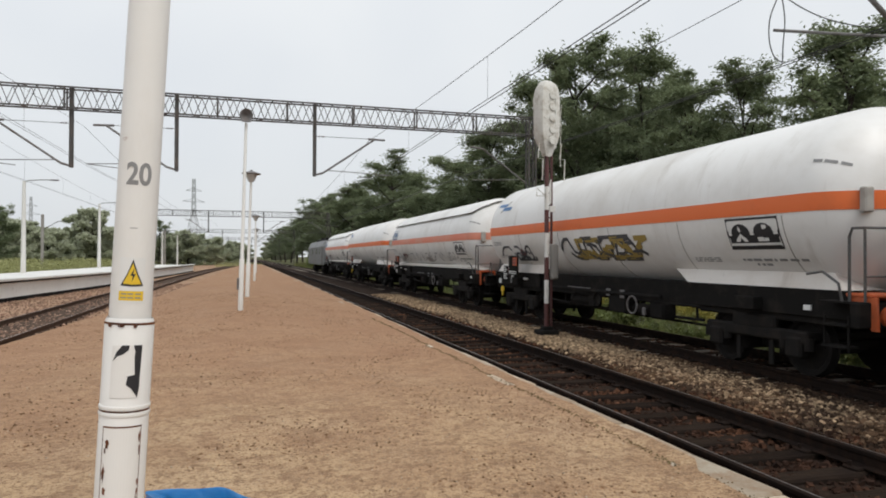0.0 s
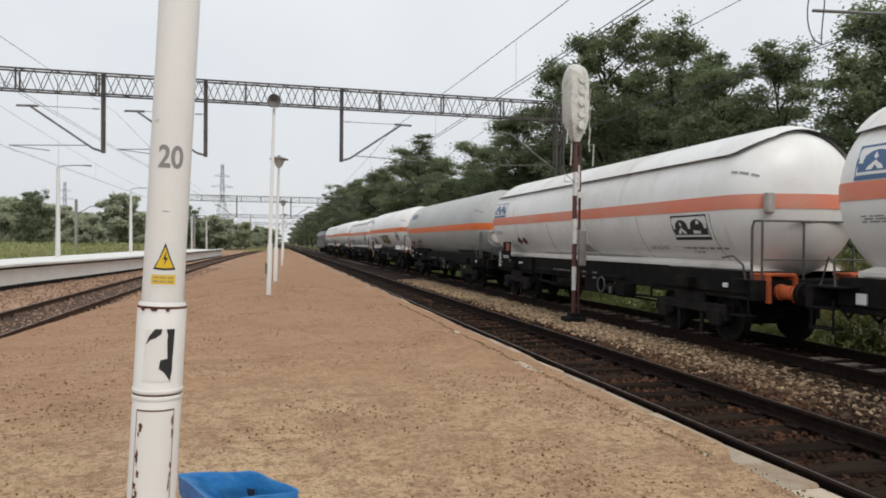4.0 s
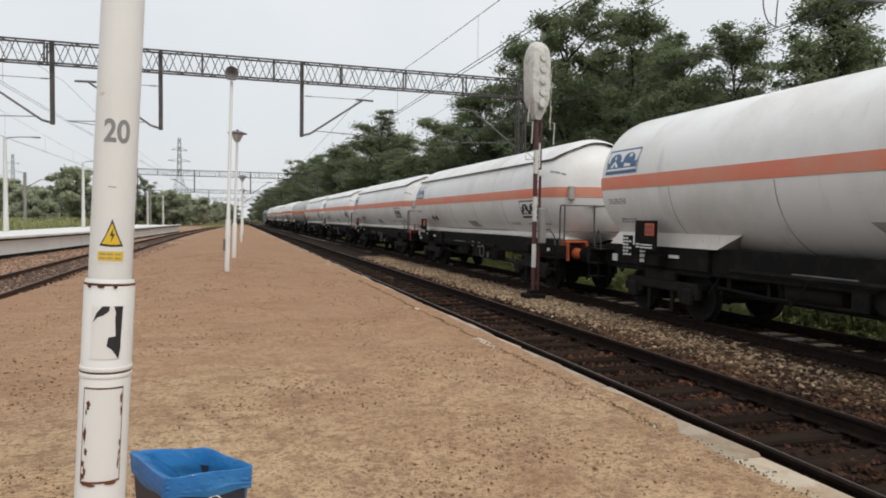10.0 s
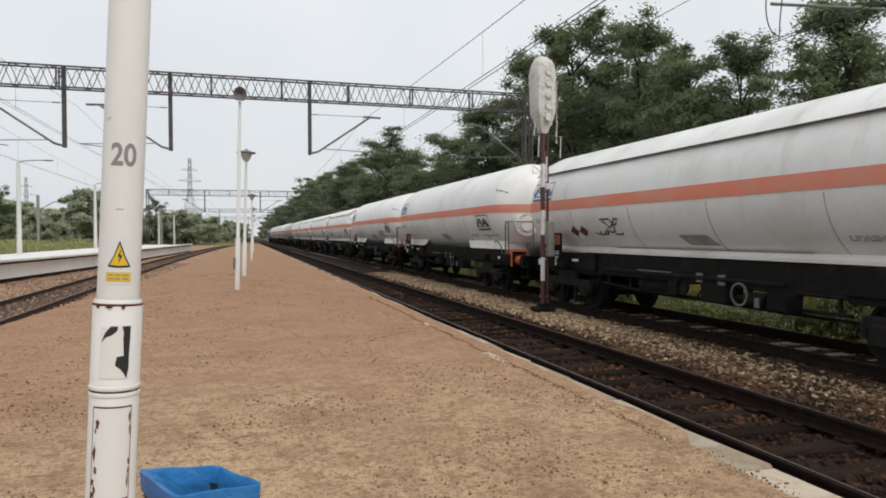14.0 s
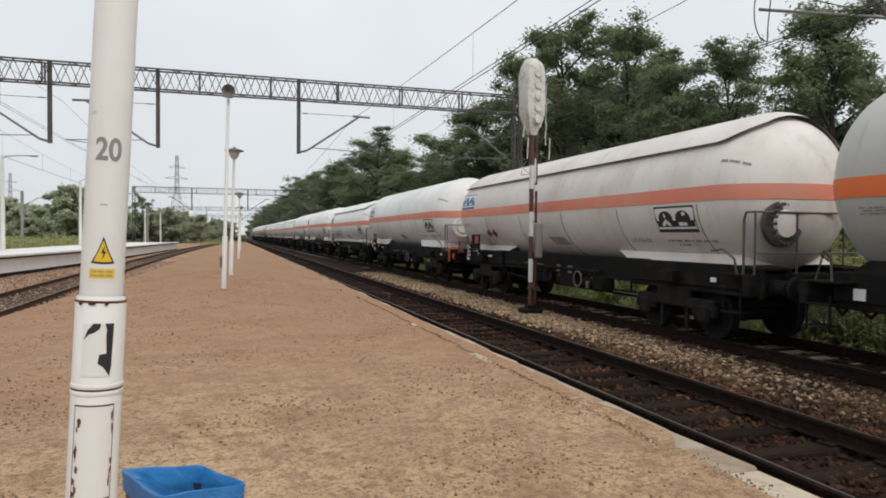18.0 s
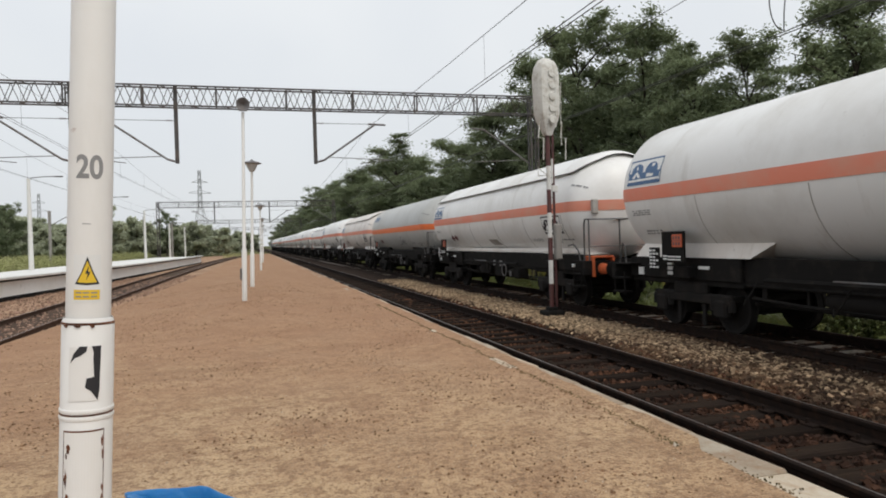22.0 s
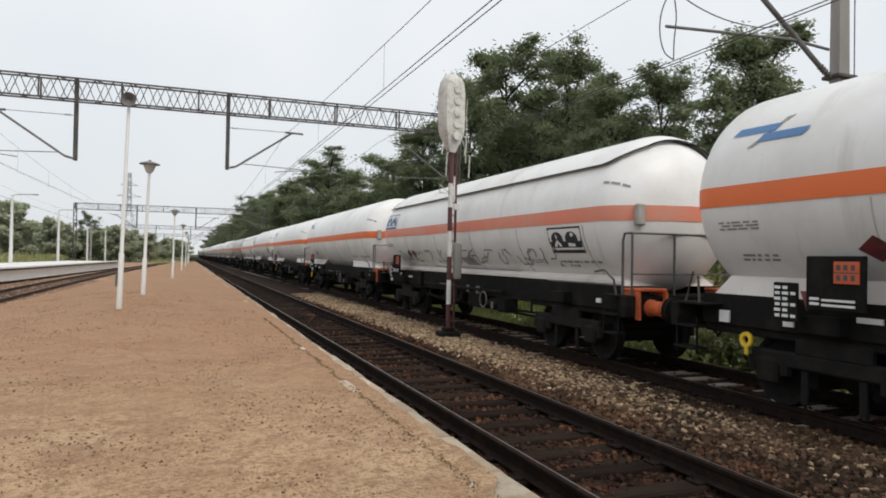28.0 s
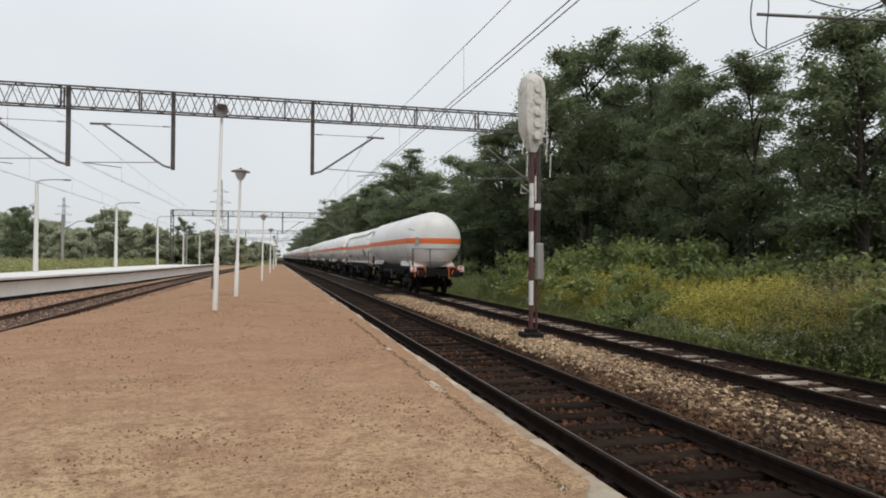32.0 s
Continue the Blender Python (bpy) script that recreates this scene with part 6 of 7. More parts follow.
# ---- trees ----
def leaf_cloud(rng, centres, per, size, flat=0.5, tilt=0.9):
    """Small leaf sprays scattered round clump centres of (x, y, z, radius)."""
    v, f = [], []
    for cx, cy, cz, r in centres:
        for _ in range(per):
            d = Vector((rng.gauss(0, 1), rng.gauss(0, 1), rng.gauss(0, 1)))
            d.normalize()
            q = min(1.5, abs(rng.gauss(0.55, 0.38)))
            p = Vector((cx + d.x * r * q, cy + d.y * r * q, cz + d.z * r * q * flat))
            e = Euler((rng.uniform(-tilt, tilt), rng.uniform(-tilt, tilt), rng.uniform(0, 6.28))).to_matrix()
            a, b = size * rng.uniform(0.6, 1.3), size * rng.uniform(0.35, 0.6)
            k = len(v)
            v += [p + e @ Vector((-a, 0, 0)), p + e @ Vector((0, -b, 0.02)), p + e @ Vector((a, 0, -0.25 * a)), p + e @ Vector((0, b, 0.02))]
            f.append((k, k + 1, k + 2, k + 3))
    return v, f


def plain_mesh(name, v, f, material):
    me = bpy.data.meshes.new(name)
    me.from_pydata(v, [], f)
    me.materials.append(material)
    return me


def tree(seed, h, spread, limbs, per, size, material, label, low=0.2, name="tree", tilt=0.9, flat=0.5, pads=6):
    """A trunk with rising limbs, each carrying layered pads of leaves towards its end, and a ragged top."""
    rng = random.Random(seed)
    w = thing(name, label, "tree", group="woodland trees")
    s = Shape()
    lean = rng.uniform(-0.5, 0.5)
    axis = lambda z: Vector((lean * (z / h) ** 2 + 0.12 * math.sin(z * 0.9 + seed), 0.12 * math.cos(z * 0.7 + seed), z))
    s.tube([axis(h * 0.86 * i / 8) for i in range(9)], h * 0.016 + 0.05, 9, True, 0.04)
    centres = []
    for k in range(limbs):
        f = (k + rng.uniform(0.1, 0.9)) / limbs
        z0 = h * (low * 0.75 + (0.86 - low * 0.75) * f)
        girth = math.sin(math.pi * (0.22 + 0.66 * f)) ** 0.7
        reach = spread * girth * rng.uniform(0.62, 1.12)
        a = k * 2.4 + rng.uniform(-0.5, 0.5)
        rise = h * rng.uniform(0.03, 0.13) + reach * 0.18
        start = axis(z0)
        tip = start + Vector((math.cos(a) * reach, math.sin(a) * reach, rise))
        mid = start.lerp(tip, 0.5) + Vector((0, 0, rise * 0.35))
        s.tube([start, mid, tip], 0.035 + 0.007 * h * (1 - 0.7 * f), 5, False, 0.012)
        for j in range(pads):
            g = 0.28 + 0.78 * (j + rng.random() * 0.8) / pads
            base = start.lerp(mid, g * 2) if g < 0.5 else mid.lerp(tip, g * 2 - 1)
            side = rng.uniform(-1, 1) * reach * 0.34 * (1.1 - 0.5 * g)
            r = h * rng.uniform(0.05, 0.10) * (1.15 - 0.35 * g) * (0.75 + 0.35 * girth)
            c = base + Vector((-math.sin(a) * side, math.cos(a) * side, rng.uniform(-0.05, 0.06) * h))
            centres.append((c.x, c.y, c.z, r))
            if j % 2:
                s.tube([base, c], 0.022, 4, False, 0.008)
    for k in range(5):
        c = axis(h * rng.uniform(0.84, 0.98))
        centres.append((c.x + rng.uniform(-0.09, 0.09) * spread * 2, c.y + rng.uniform(-0.09, 0.09) * spread * 2, c.z, h * rng.uniform(0.05, 0.08)))
    part("trunk", s, BARK, w, "dark furrowed trunk and limbs")
    v, f = leaf_cloud(rng, centres, per, size, flat, tilt)
    part("crown", plain_mesh("crown", v, f, material), None, w, "dense dark green leaves")
    return w


KINDS = [
    (tree(11, 12.0, 3.9, 18, 200, 0.125, LEAF, "tall dark green robinia at the edge of the wood", 0.26, tilt=0.55, flat=0.5), 12.0),
    (tree(12, 11.0, 4.3, 18, 200, 0.125, LEAF, "broad dark green robinia with layered foliage", 0.22, tilt=0.55, flat=0.5), 11.0),
    (tree(13, 13.0, 3.4, 17, 195, 0.125, LEAF, "tall slender robinia with gaps in its crown", 0.3, tilt=0.55, flat=0.45), 13.0),
    (tree(14, 11.0, 3.9, 24, 130, 0.17, LEAF, "dense leafy tree standing deeper in the wood", 0.04, tilt=0.8, flat=0.7), 11.0),
]
PLACED = [
    (18.6, 35.6, 15.8, 0), (19.2, 29.6, 13.7, 2), (19.8, 27.6, 11.6, 2), (17.4, 23.0, 10.0, 2), (17.9, 20.3, 10.0, 2), (17.6, 15.2, 10.0, 2), (21.0, 21.0, 6.4, 3),
    (17.6, 47.5, 12.6, 2), (16.4, 78.0, 13.9, 1), (16.0, 108.0, 14.3, 0), (16.0, 143.0, 15.0, 1), (18.4, 60.0, 11.9, 2), (16.2, 63.0, 8.8, 1), (18.6, 41.0, 15.0, 2),
    (21.5, 36.0, 13.0, 3), (23.0, 45.0, 13.0, 3), (21.0, 27.0, 8.6, 3), (21.5, 52.0, 10.0, 3), (20.5, 70.0, 9.5, 3), (17.6, 54.0, 8.8, 0), (16.9, 69.0, 8.8, 2),
    (19.5, 85.0, 14.0, 0), (16.6, 92.0, 10.0, 1), (19.0, 100.0, 14.0, 2), (18.0, 118.0, 14.0, 1), (16.2, 126.0, 12.0, 0), (18.0, 135.0, 14.0, 0), (17.0, 155.0, 14.5, 1), (17.0, 170.0, 14.0, 0), (16.5, 188.0, 14.5, 1), (16.5, 208.0, 14.0, 0), (16.5, 230.0, 14.0, 1), (16.5, 255.0, 14.0, 0), (16.0, 285.0, 14.0, 1), (16.0, 320.0, 13.5, 0), (15.5, 360.0, 13.5, 1),
    (23.5, 31.0, 9.6, 3), (25.0, 40.0, 12.0, 3), (26.0, 34.0, 10.2, 3), (20.0, 15.2, 6.2, 3), (18.6, 16.2, 8.6, 3), (22.0, 18.0, 5.0, 3), (19.4, 23.5, 8.0, 3), (20.0, 31.5, 10.0, 3), (20.2, 40.0, 11.0, 3), (19.6, 47.0, 10.0, 3), (19.5, 56.0, 8.5, 3), (19.0, 64.0, 8.5, 3), (18.8, 75.0, 9.5, 3), (18.5, 90.0, 10.0, 3), (18.0, 110.0, 11.0, 3),
]
rng = random.Random(3)
first = set()
for x, y, h, k in PLACED:
    base, bh = KINDS[k]
    q = h / bh
    lo, hi = (0.70, 0.88) if y < 45 else (1.0, 1.25)
    m = pose(x, y, -0.75, 0, 0, rng.uniform(0, 360)) @ Matrix.Diagonal((q * rng.uniform(lo, hi), q * rng.uniform(lo, hi), q, 1))
    if k in first:
        c = copy_thing(base, pose(x, y, -0.75))
        c.matrix_basis = m
    else:
        base.matrix_basis = m
        first.add(k)

# bushy far trees on the left, distance haze put into their leaf colour
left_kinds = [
    (tree(31, 7.0, 3.3, 18, 170, 0.25, LEAF_FAR, "bushy grey green willow behind the pale platform, leaves painted pale for haze", 0.02, tilt=1.2, flat=0.9, pads=5), 7.0),
    (tree(32, 8.0, 2.8, 18, 170, 0.25, LEAF_FAR, "rounded green tree behind the pale platform, leaves painted pale for haze", 0.02, tilt=1.2, flat=0.9, pads=5), 8.0),
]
first = set()
for i in range(96):
    y = rng.uniform(85, 190) if i < 46 else rng.uniform(150, 330)
    x = -19 - rng.random() * 44 - (y - 85) * 0.05 if i < 46 else rng.uniform(-44, -4.5)
    k = i % 2
    h = rng.uniform(4.6, 9.0) if i < 46 else rng.uniform(5.0, 8.6)
    q = h / left_kinds[k][1]
    m = pose(x, y, -0.3, 0, 0, rng.uniform(0, 360)) @ Matrix.Diagonal((q * 1.25, q * 1.25, q, 1))
    if k in first:
        c = copy_thing(left_kinds[k][0], pose(x, y, -0.3))
        c.matrix_basis = m
    else:
        left_kinds[k][0].matrix_basis = m
        first.add(k)

# two dark robinias among the willows
for k, x, y, h, wide in ((3, -27.0, 84, 7.4, 0.8), (1, -20.0, 172, 10.6, 0.75)):
    c = copy_thing(KINDS[k][0], pose(x, y, -0.4))
    q = h / KINDS[k][1]
    c.matrix_basis = pose(x, y, -0.4, 0, 0, 70 * k) @ Matrix.Diagonal((q * wide, q * wide, q, 1))

# the last of the woodland at the end of the line
for i in range(16):
    x, y = -10 + 2.6 * i + rng.uniform(-1, 1), 430 + rng.uniform(-15, 25)
    if 1.5 < x < 11:
        continue
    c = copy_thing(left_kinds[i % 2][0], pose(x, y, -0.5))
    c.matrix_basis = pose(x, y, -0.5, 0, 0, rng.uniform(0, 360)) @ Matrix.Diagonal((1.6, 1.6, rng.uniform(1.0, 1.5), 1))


def bush(seed, r, h, clumps, per, size, material, label):
    rg = random.Random(seed)
    w = thing("bush", label, "bush", group="bushes along the track")
    s, cs = Shape(), []
    for k in range(clumps):
        a, d = rg.uniform(0, 6.28), r * math.sqrt(rg.random())
        z = h * (1 - (d / r) ** 2 * 0.65) * rg.uniform(0.25, 0.95)
        cs.append((math.cos(a) * d, math.sin(a) * d, z, rg.uniform(0.22, 0.42)))
        if k % 2 == 0:
            s.tube([(math.cos(a) * d * 0.3, math.sin(a) * d * 0.3, 0), (math.cos(a) * d * 0.7, math.sin(a) * d * 0.7, z * 0.7), cs[-1][:3]], 0.018, 4, False, 0.006)
    part("stem", s, BARK, w)
    v, f = leaf_cloud(rg, cs, per, size, 0.8)
    part("foliage", plain_mesh("foliage", v, f, material), None, w)
    return w


bushes = [(bush(41, 1.9, 2.6, 46, 80, 0.085, LEAF_BUSH, "dense bright green bramble bush at the wood's edge"), 0), (bush(42, 1.6, 2.2, 40, 80, 0.085, LEAF_BUSH, "leafy green elder bush behind the weeds"), 1)]
first = set()
SPOTS = [(14.4, 18.6, 1.2), (14.4, 20.8, 1.5), (14.5, 23.4, 1.6), (14.5, 26.4, 1.6), (14.2, 30.0, 1.5), (13.9, 34.0, 1.4), (15.8, 22.0, 1.65), (15.8, 28.0, 1.7), (16.0, 18.4, 1.3), (11.9, 18.9, 0.8), (12.3, 18.2, 0.7), (12.9, 9.9, 0.6), (13.9, 11.0, 0.7), (18.5, 8.5, 1.9), (20.5, 11.0, 1.9), (22.5, 13.5, 1.9), (19.5, 5.0, 2.0), (16.8, 9.6, 1.75), (15.2, 8.4, 1.7), (25.0, 16.0, 1.9), (14.8, 39.0, 1.1), (14.4, 44.0, 1.1), (14.4, 50.0, 1.1), (14.2, 57.0, 1.2), (14.0, 66.0, 1.2), (13.8, 76.0, 1.3), (14.6, 12.2, 0.95), (15.4, 10.2, 1.5), (16.2, 7.4, 1.8), (14.6, 7.6, 1.2), (17.6, 11.2, 1.4), (17.5, 16.5, 1.7), (18.6, 14.6, 1.9), (19.6, 18.6, 1.9), (21.0, 16.5, 2.0), (14.9, 15.4, 0.8), (13.4, 16.6, 0.62), (15.2, 25.0, 1.5), (13.0, 34.0, 0.75), (12.8, 46.0, 0.8), (16.6, 6.2, 1.7), (14.0, 5.6, 1.0), (13.5, 90.0, 1.4), (13.5, 105.0, 1.4), (13.0, 125.0, 1.5)]
for i, (x, y, q) in enumerate(SPOTS):
    k = i % 2
    m = pose(x, y, -0.85, 0, 0, rng.uniform(0, 360)) @ Matrix.Diagonal((q, q, q, 1))
    if k in first:
        c = copy_thing(bushes[k][0], pose(x, y, -0.85))
        c.matrix_basis = m
    else:
        bushes[k][0].matrix_basis = m
        first.add(k)


# ---- weeds and grass ----
def weeds(name, label, count, place, height, leaf_mat, head_mat, head, blades, broad=1.0):
    rg = random.Random(len(name) * 7 + count)
    v, f, idx = [], [], []
    for _ in range(count):
        x, y, z, q = place(rg)
        h = height * q * rg.uniform(0.7, 1.2)
        lx, ly = rg.uniform(-0.18, 0.18) * h, rg.uniform(-0.18, 0.18) * h
        k = len(v)
        t = 0.006
        v += [(x - t, y, z), (x + t, y, z), (x + lx, y + ly, z + h)]
        f.append((k, k + 1, k + 2))
        idx.append(0)
        for b in range(blades):
            u = rg.uniform(0.05, 0.9)
            a = rg.uniform(0, 6.28)
            L = rg.uniform(0.08, 0.2) * (1.2 - 0.5 * u) * broad
            px, py, pz = x + lx * u, y + ly * u, z + h * u
            cx, cy = math.cos(a), math.sin(a)
            k = len(v)
            v += [(px, py, pz), (px + cx * L * 0.5 - cy * 0.02 * broad, py + cy * L * 0.5 + cx * 0.02 * broad, pz + L * 0.35), (px + cx * L, py + cy * L, pz + L * rg.uniform(-0.1, 0.4)), (px + cx * L * 0.5 + cy * 0.02 * broad, py + cy * L * 0.5 - cx * 0.02 * broad, pz + L * 0.3)]
            f.append((k, k + 1, k + 2, k + 3))
            idx.append(0)
        for b in range(head):
            a, d = rg.uniform(0, 6.28), rg.uniform(0, 0.09)
            px, py, pz = x + lx + math.cos(a) * d, y + ly + math.sin(a) * d, z + h + rg.uniform(-0.16, 0.04)
            r = rg.uniform(0.012, 0.026)
            k = len(v)
            v += [(px - r, py, pz), (px, py - r, pz + 0.4 * r), (px + r, py, pz), (px, py + r, pz + 0.5 * r)]
            f.append((k, k + 1, k + 2, k + 3))
            idx.append(1)
    me = bpy.data.meshes.new(name)
    me.from_pydata(v, [], f)
    me.materials.append(leaf_mat)
    me.materials.append(head_mat)
    me.polygons.foreach_set("material_index", idx)
    return tagged(new(name, me), label, "weeds", "", "stuff")


def verge(rg, x0=11.4, x1=15.0, y0=5.0, y1=48.0, p=1.5):
    y = y0 + (y1 - y0) * rg.random() ** p
    x = rg.uniform(x0, x1)
    if y0 == 5.0 and 11.5 < x < 13.6 and 11.0 < y < 17.5 and rg.random() < 0.7:
        x = rg.uniform(11.2, 11.7)
    return (x, y, bed_z(x) if x < 12.6 else -0.98, 0.45 + 0.55 * min(1.0, (x - x0) / 1.0))


def golden(rg):
    while True:
        p = verge(rg, 11.9, 14.0, 10.5, 34.0, 1.3)
        if 11.2 < p[1] < 17.3 or 20.0 < p[1] < 26.0 or noise.noise(Vector((p[0] * 0.35, p[1] * 0.22, 7.7))) > -0.12:
            return (p[0], p[1], p[2], p[3] * (0.86 + 0.3 * noise.noise(Vector((p[0] * 0.8, p[1] * 0.6, 2.2)))))


weeds("goldenrod", "tall yellow green goldenrod stand beside the track", 11500, golden, 1.9, GOLD_LEAF, GOLDENROD, 8, 9)
weeds("weed_verge", "rank green weeds and nettles along the track", 6500, verge, 1.25, LEAF_BUSH, STRAW, 2, 9)
weeds("white_umbels", "scattered white flowering weeds", 600, verge, 1.35, GRASS, UMBEL, 9, 4)
weeds("tall_mugwort", "tall olive mugwort and nettles beside the track", 1500, lambda rg: verge(rg, 11.5, 14.6, 7.0, 12.6, 1.0), 1.75, MUGWORT, STRAW, 4, 16)
weeds("tall_reed_grass", "tall pale seeding grass tufts", 900, lambda rg: verge(rg, 12.2, 13.6, 9.0, 13.0, 1.0), 2.2, STRAW, STRAW, 6, 3)
weeds("far_verge", "weeds further along the freight track", 4000, lambda rg: verge(rg, 10.9, 14.2, 45.0, 170.0, 1.3), 1.3, GRASS, STRAW, 2, 7)
weeds("low_grass", "short tufts of grass on the track shoulder", 500, lambda rg: (lambda x: (x, rg.uniform(4, 40), bed_z(x), 1.0))(rg.uniform(10.3, 11.8)), 0.32, GRASS, STRAW, 0, 4)
weeds("left_meadow", "pale grass strip behind the pale platform", 7000, lambda rg: (rg.uniform(-36, -16.5), 30 + 90 * rg.random() ** 0.8, -0.25, 1.0), 1.45, MEADOW_GRASS, STRAW, 3, 6, 3.0)
weeds("end_grass", "grass where the platform runs out", 1600, lambda rg: (rg.uniform(-6.0, 3.0), rg.uniform(132, 165), -0.7, 1.0), 0.9, MEADOW_GRASS, STRAW, 3, 4)


# ---- left side ----
def street_lamp(m, h=5.9):
    w = thing("street_lamp", "pale grey lamp post with a long bent arm", "street lamp", m, "lamps of the pale platform")
    part("post", Shape().lathe([(0.16, 0.0), (0.13, h * 0.6), (0.10, h)], n=12), LAMP_WHITE, w, smooth=True)
    part("arm", Shape().tube([(0, 0, h - 0.1), (0.2, 0, h + 0.05), (0.9, 0, h + 0.12), (1.6, 0, h + 0.14)], 0.03, 8), STEEL_GREY, w)
    part("lantern", Shape().box((1.75, 0, h + 0.13), (0.5, 0.18, 0.09), 0.03), STEEL_GREY, w)
    return w


sl = street_lamp(pose(-14.4, 47.5, 0.45))
for x, y, z in ((-13.5, 66.5, 0.45), (-13.25, 88.5, 0.45), (-12.75, 110.0, -0.5), (-12.3, 130.0, -0.5)):
    copy_thing(sl, pose(x, y, z))


def plain_post(m):
    w = thing("concrete_post", "weathered concrete post standing in the grass", "post", m, "posts behind the pale platform")
    part("shaft", Shape().box((0, 0, 3.1), (0.26, 0.22, 6.2), 0.03), MAST_CONC, w)
    part("arm", Shape().tube([(0, 0, 4.6), (1.4, 0, 5.5), (2.0, 0, 5.55)], 0.04, 6), STEEL_GREY, w)
    return w


pp = plain_post(pose(-20.5, 76.0, -0.4))
copy_thing(pp, pose(-13.8, 92.0, -0.4, 0, 0, 5))
copy_thing(pp, pose(-13.2, 118.0, -0.4, 0, 0, -5))


def pylon(m):
    w = thing("electricity_pylon", "tall grey lattice electricity pylon in the distance", "pylon", m, "far pylons")
    s = Shape()
    H, lev = 46.0, [0, 8, 15, 21, 26, 30, 34, 38, 42, 46]
    wid = lambda z: 3.6 * (1 - z / 30.0) + 1.0 if z < 26 else 1.0 - 0.02 * (z - 26)
    for a, b in zip(lev, lev[1:]):
        ra, rb = max(wid(a), 0.25), max(wid(b), 0.25)
        for sx, sy in ((-1, -1), (1, -1), (1, 1), (-1, 1)):
            s.tube([(sx * ra, sy * ra, a), (sx * rb, sy * rb, b)], 0.14, 4, False)
        for sy in (-1, 1):
            s.tube([(-ra, sy * ra, a), (rb, sy * rb, b)], 0.09, 4, False)
            s.tube([(ra, sy * ra, a), (-rb, sy * rb, b)], 0.09, 4, False)
            s.tube([(sy * ra, -ra, a), (sy * rb, rb, b)], 0.09, 4, False)
    part("tower", s, HAZED_STEEL, w)
    for z, L in ((27, 5.0), (33, 6.2), (39, 4.4)):
        c = Shape()
        for sx in (-1, 1):
            c.tube([(0, 0, z), (sx * L, 0, z + 0.2)], 0.16, 4, False)
            c.tube([(0, 0, z + 1.8), (sx * L, 0, z + 0.2)], 0.13, 4, False)
        part("crossarm", c, HAZED_STEEL, w)
    return w


py = pylon(pose(-27.2, 400.0, -1.0, 0, 0, 20))
copy_thing(py, pose(-150.0, 560.0, -1.0, 0, 0, 30))


def block(name, label, m, size, mat_, rows, cols):
    w = thing(name, label, "building", m)
    a, b, h = size
    part("wall", Shape().box((0, 0, h / 2), (a, b, h), 0.1), mat_, w)
    part("roof", Shape().box((0, 0, h + 0.3), (a + 0.4, b + 0.4, 0.6), 0.1), STEEL_GREY, w)
    pane = Shape().box((0, 0, 0), (1.6, 0.1, 1.5), 0.02).mesh("window", GLASS_DARK)
    for r in range(rows):
        for c in range(cols):
            part("window", pane, None, w, at=pose(-a / 2 + (c + 0.5) * a / cols, -b / 2 - 0.03, 2.0 + r * (h - 2.5) / max(1, rows)))
    return w


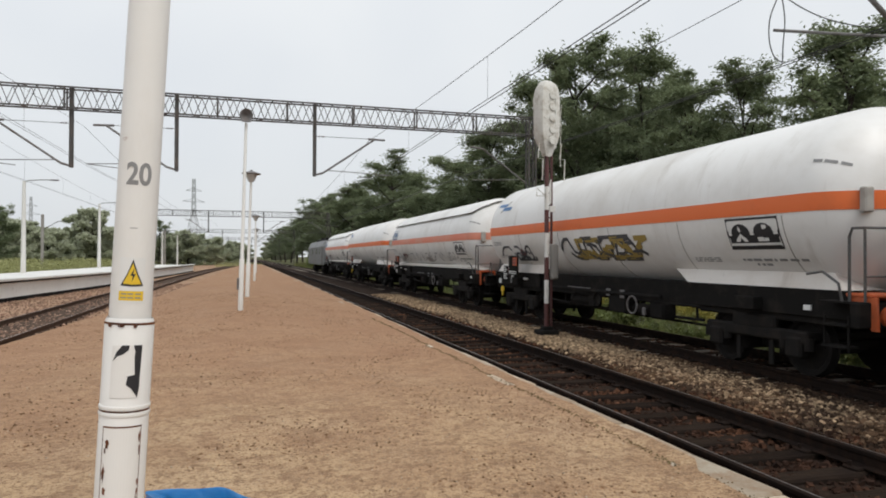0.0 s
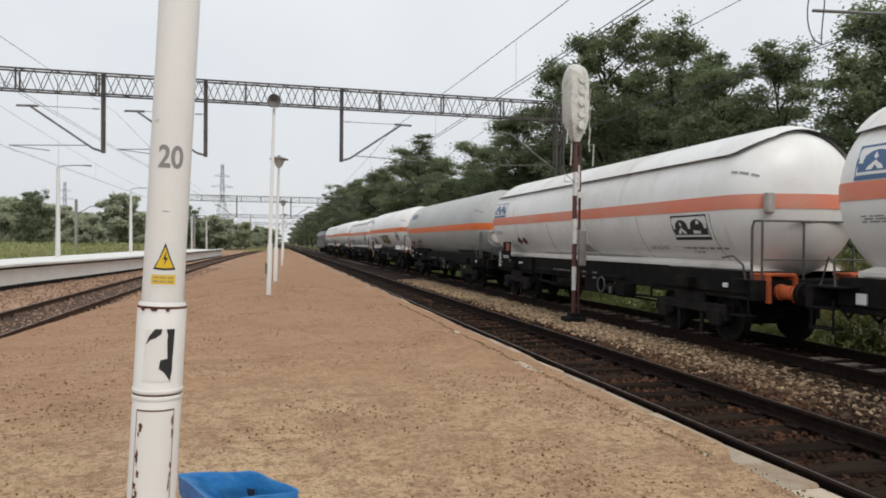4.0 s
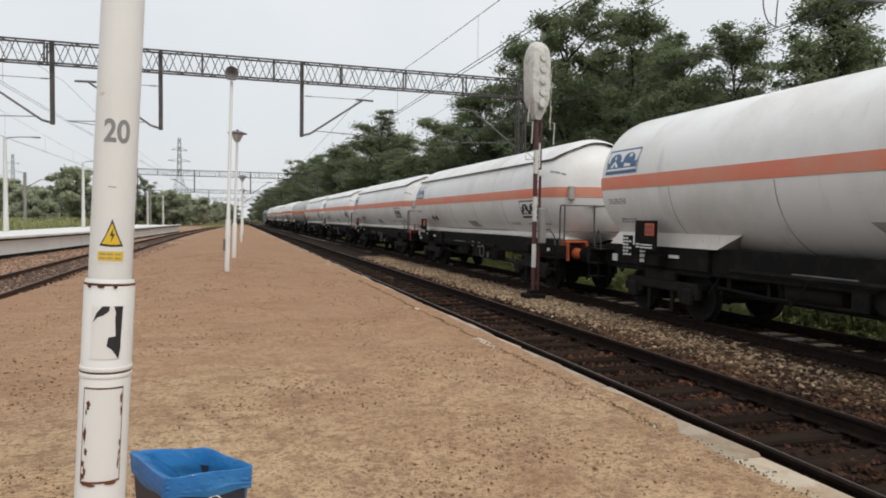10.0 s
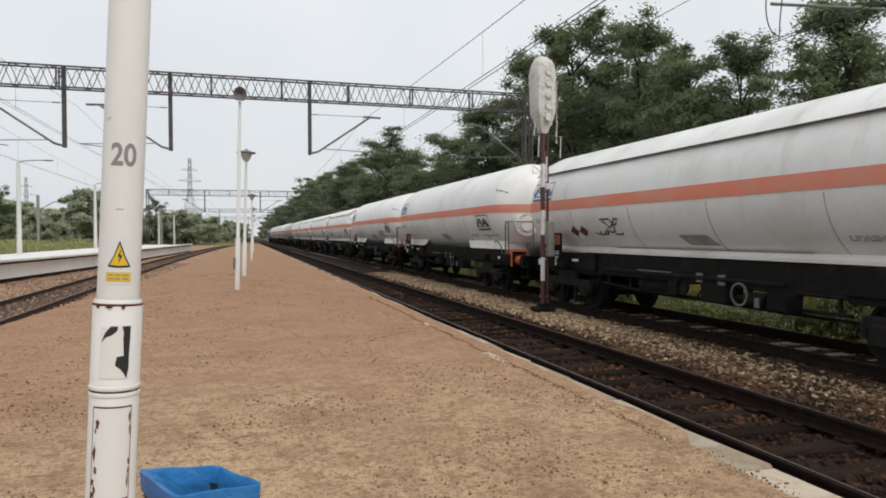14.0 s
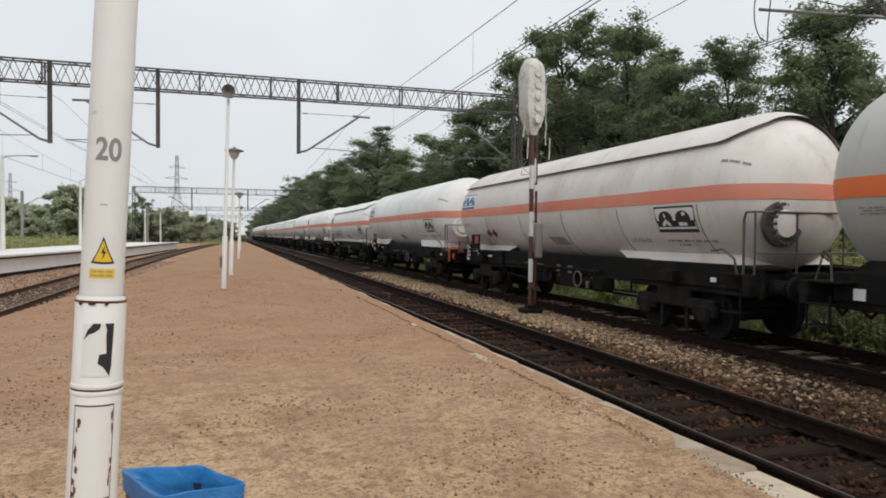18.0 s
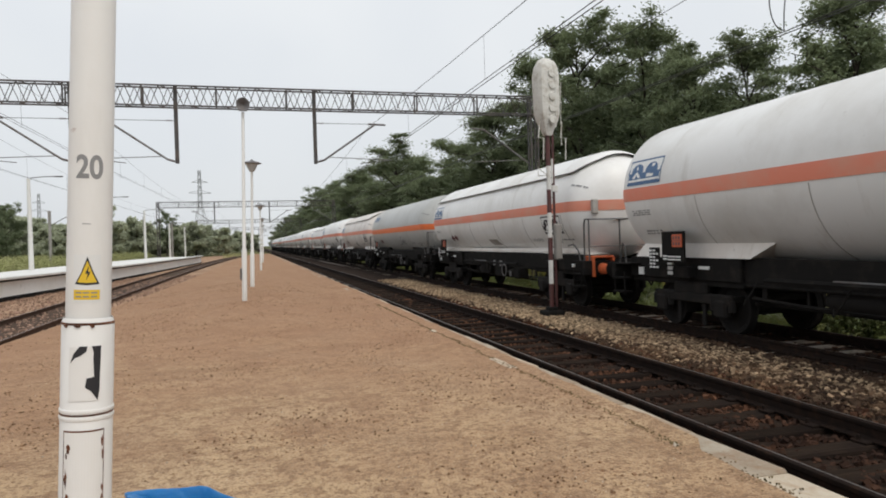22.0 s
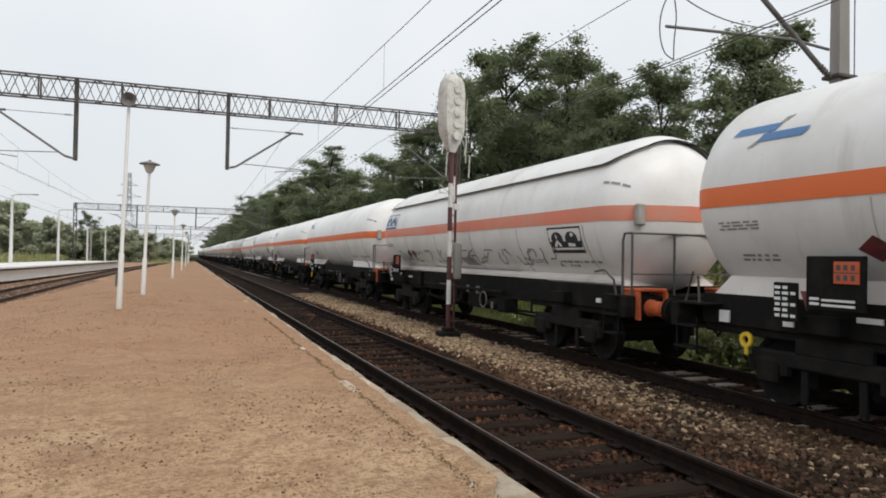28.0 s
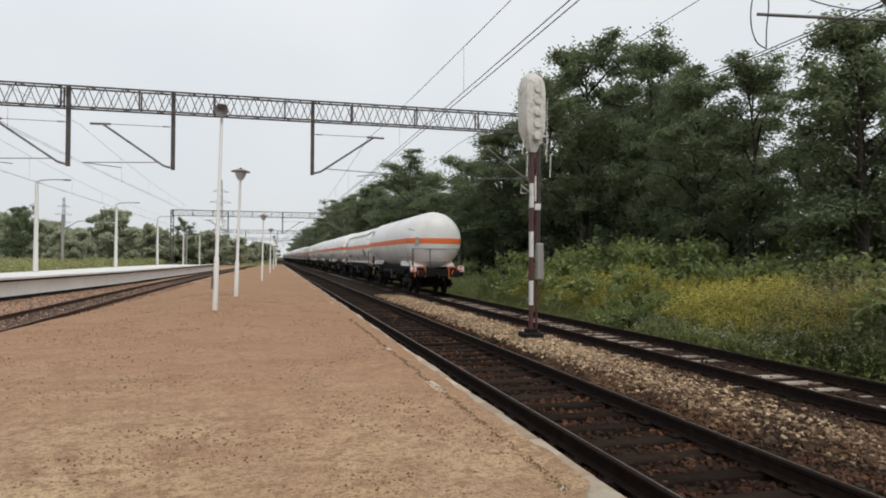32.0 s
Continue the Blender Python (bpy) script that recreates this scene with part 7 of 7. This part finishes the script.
block("apartment_building", "distant grey apartment block above the trees", pose(-232.0, 600.0, 0, 0, 0, 15), (34, 14, 42), FACADE, 9, 8)
w = thing("industrial_building", "plain grey panel building behind the bushes", "building", pose(70.0, 44.0, -1.0, 0, 0, -10))
part("wall", Shape().box((6, 0, 8.2), (14, 13.5, 16.4), 0.1), FACADE, w)
part("parapet", Shape().box((6, 0, 16.6), (14.3, 13.8, 0.5), 0.06), STEEL_GREY, w)
part("tower_block", Shape().box((4, 8.6, 7.9), (10, 3.4, 15.8), 0.08), FACADE, w)
for k in range(6):
    part("panel_joint", Shape().box((-1.02, -6.2 + 2.4 * k, 8.2), (0.06, 0.08, 16.2)), STEEL_GREY, w)
part("antenna", Shape().tube([(2, 2, 16.6), (2, 2, 19.0)], 0.05, 6).tube([(2, 1.6, 18.4), (2, 2.4, 18.4)], 0.03, 5), STEEL_GREY, w)


# ---- locomotive ----
def locomotive():
    w = thing("locomotive", "dark grey electric locomotive at the head of the train", "locomotive")
    s = Shape()
    s.add([(x * q, y, z) for y, q, top in ((-7.9, 0.86, 3.3), (-7.2, 1.0, 3.55), (7.2, 1.0, 3.55), (7.9, 0.86, 3.3)) for x, z in ((-1.48, 1.0), (1.48, 1.0), (1.48, 2.9), (1.1, top), (-1.1, top), (-1.48, 2.9))], [(i * 6 + k, i * 6 + (k + 1) % 6, (i + 1) * 6 + (k + 1) % 6, (i + 1) * 6 + k) for i in range(3) for k in range(6)] + [tuple(range(6)), tuple(18 + k for k in range(6))])
    part("body", s, LOCO_GREEN, w)
    part("roof_equipment", Shape().box((0, 0, 3.68), (1.5, 9.0, 0.26), 0.05).box((0, 2.0, 3.9), (0.8, 1.4, 0.3), 0.05), FRAME_DARK, w)
    part("pantograph", Shape().tube([(0, -3.4, 3.7), (0, -2.4, 4.5), (0, -3.4, 5.2)], 0.04, 6).tube([(-0.8, -3.4, 5.2), (0.8, -3.4, 5.2)], 0.03, 6), STEEL_DARK, w)
    for k, y in enumerate((-5.6, -2.2, 2.2, 5.6)):
        part("window", Shape().box((-1.49, y, 2.45), (0.03, 0.9, 0.6), 0.01), GLASS_DARK, w)
    part("rear_window", Shape().box((0, -7.78, 2.75), (1.7, 0.04, 0.6), 0.02), GLASS_DARK, w)
    for y in (-4.4, 4.4):
        bogie(w, y)
    for x in (-0.875, 0.875):
        buffer_unit(w, x, -7.85, -1, FRAME_DARK)
    return w


loco = locomotive()


def motions():
    for w, dy in train:
        walk(w, [(t, pose(FAR_X, run(t) + dy, RAIL_Z)) for t in range(0, 33)])
    walk(loco, [(t, pose(FAR_X, run(t) + 3 * WAGON_L + 16.3, RAIL_Z)) for t in range(0, 33)])


motions()
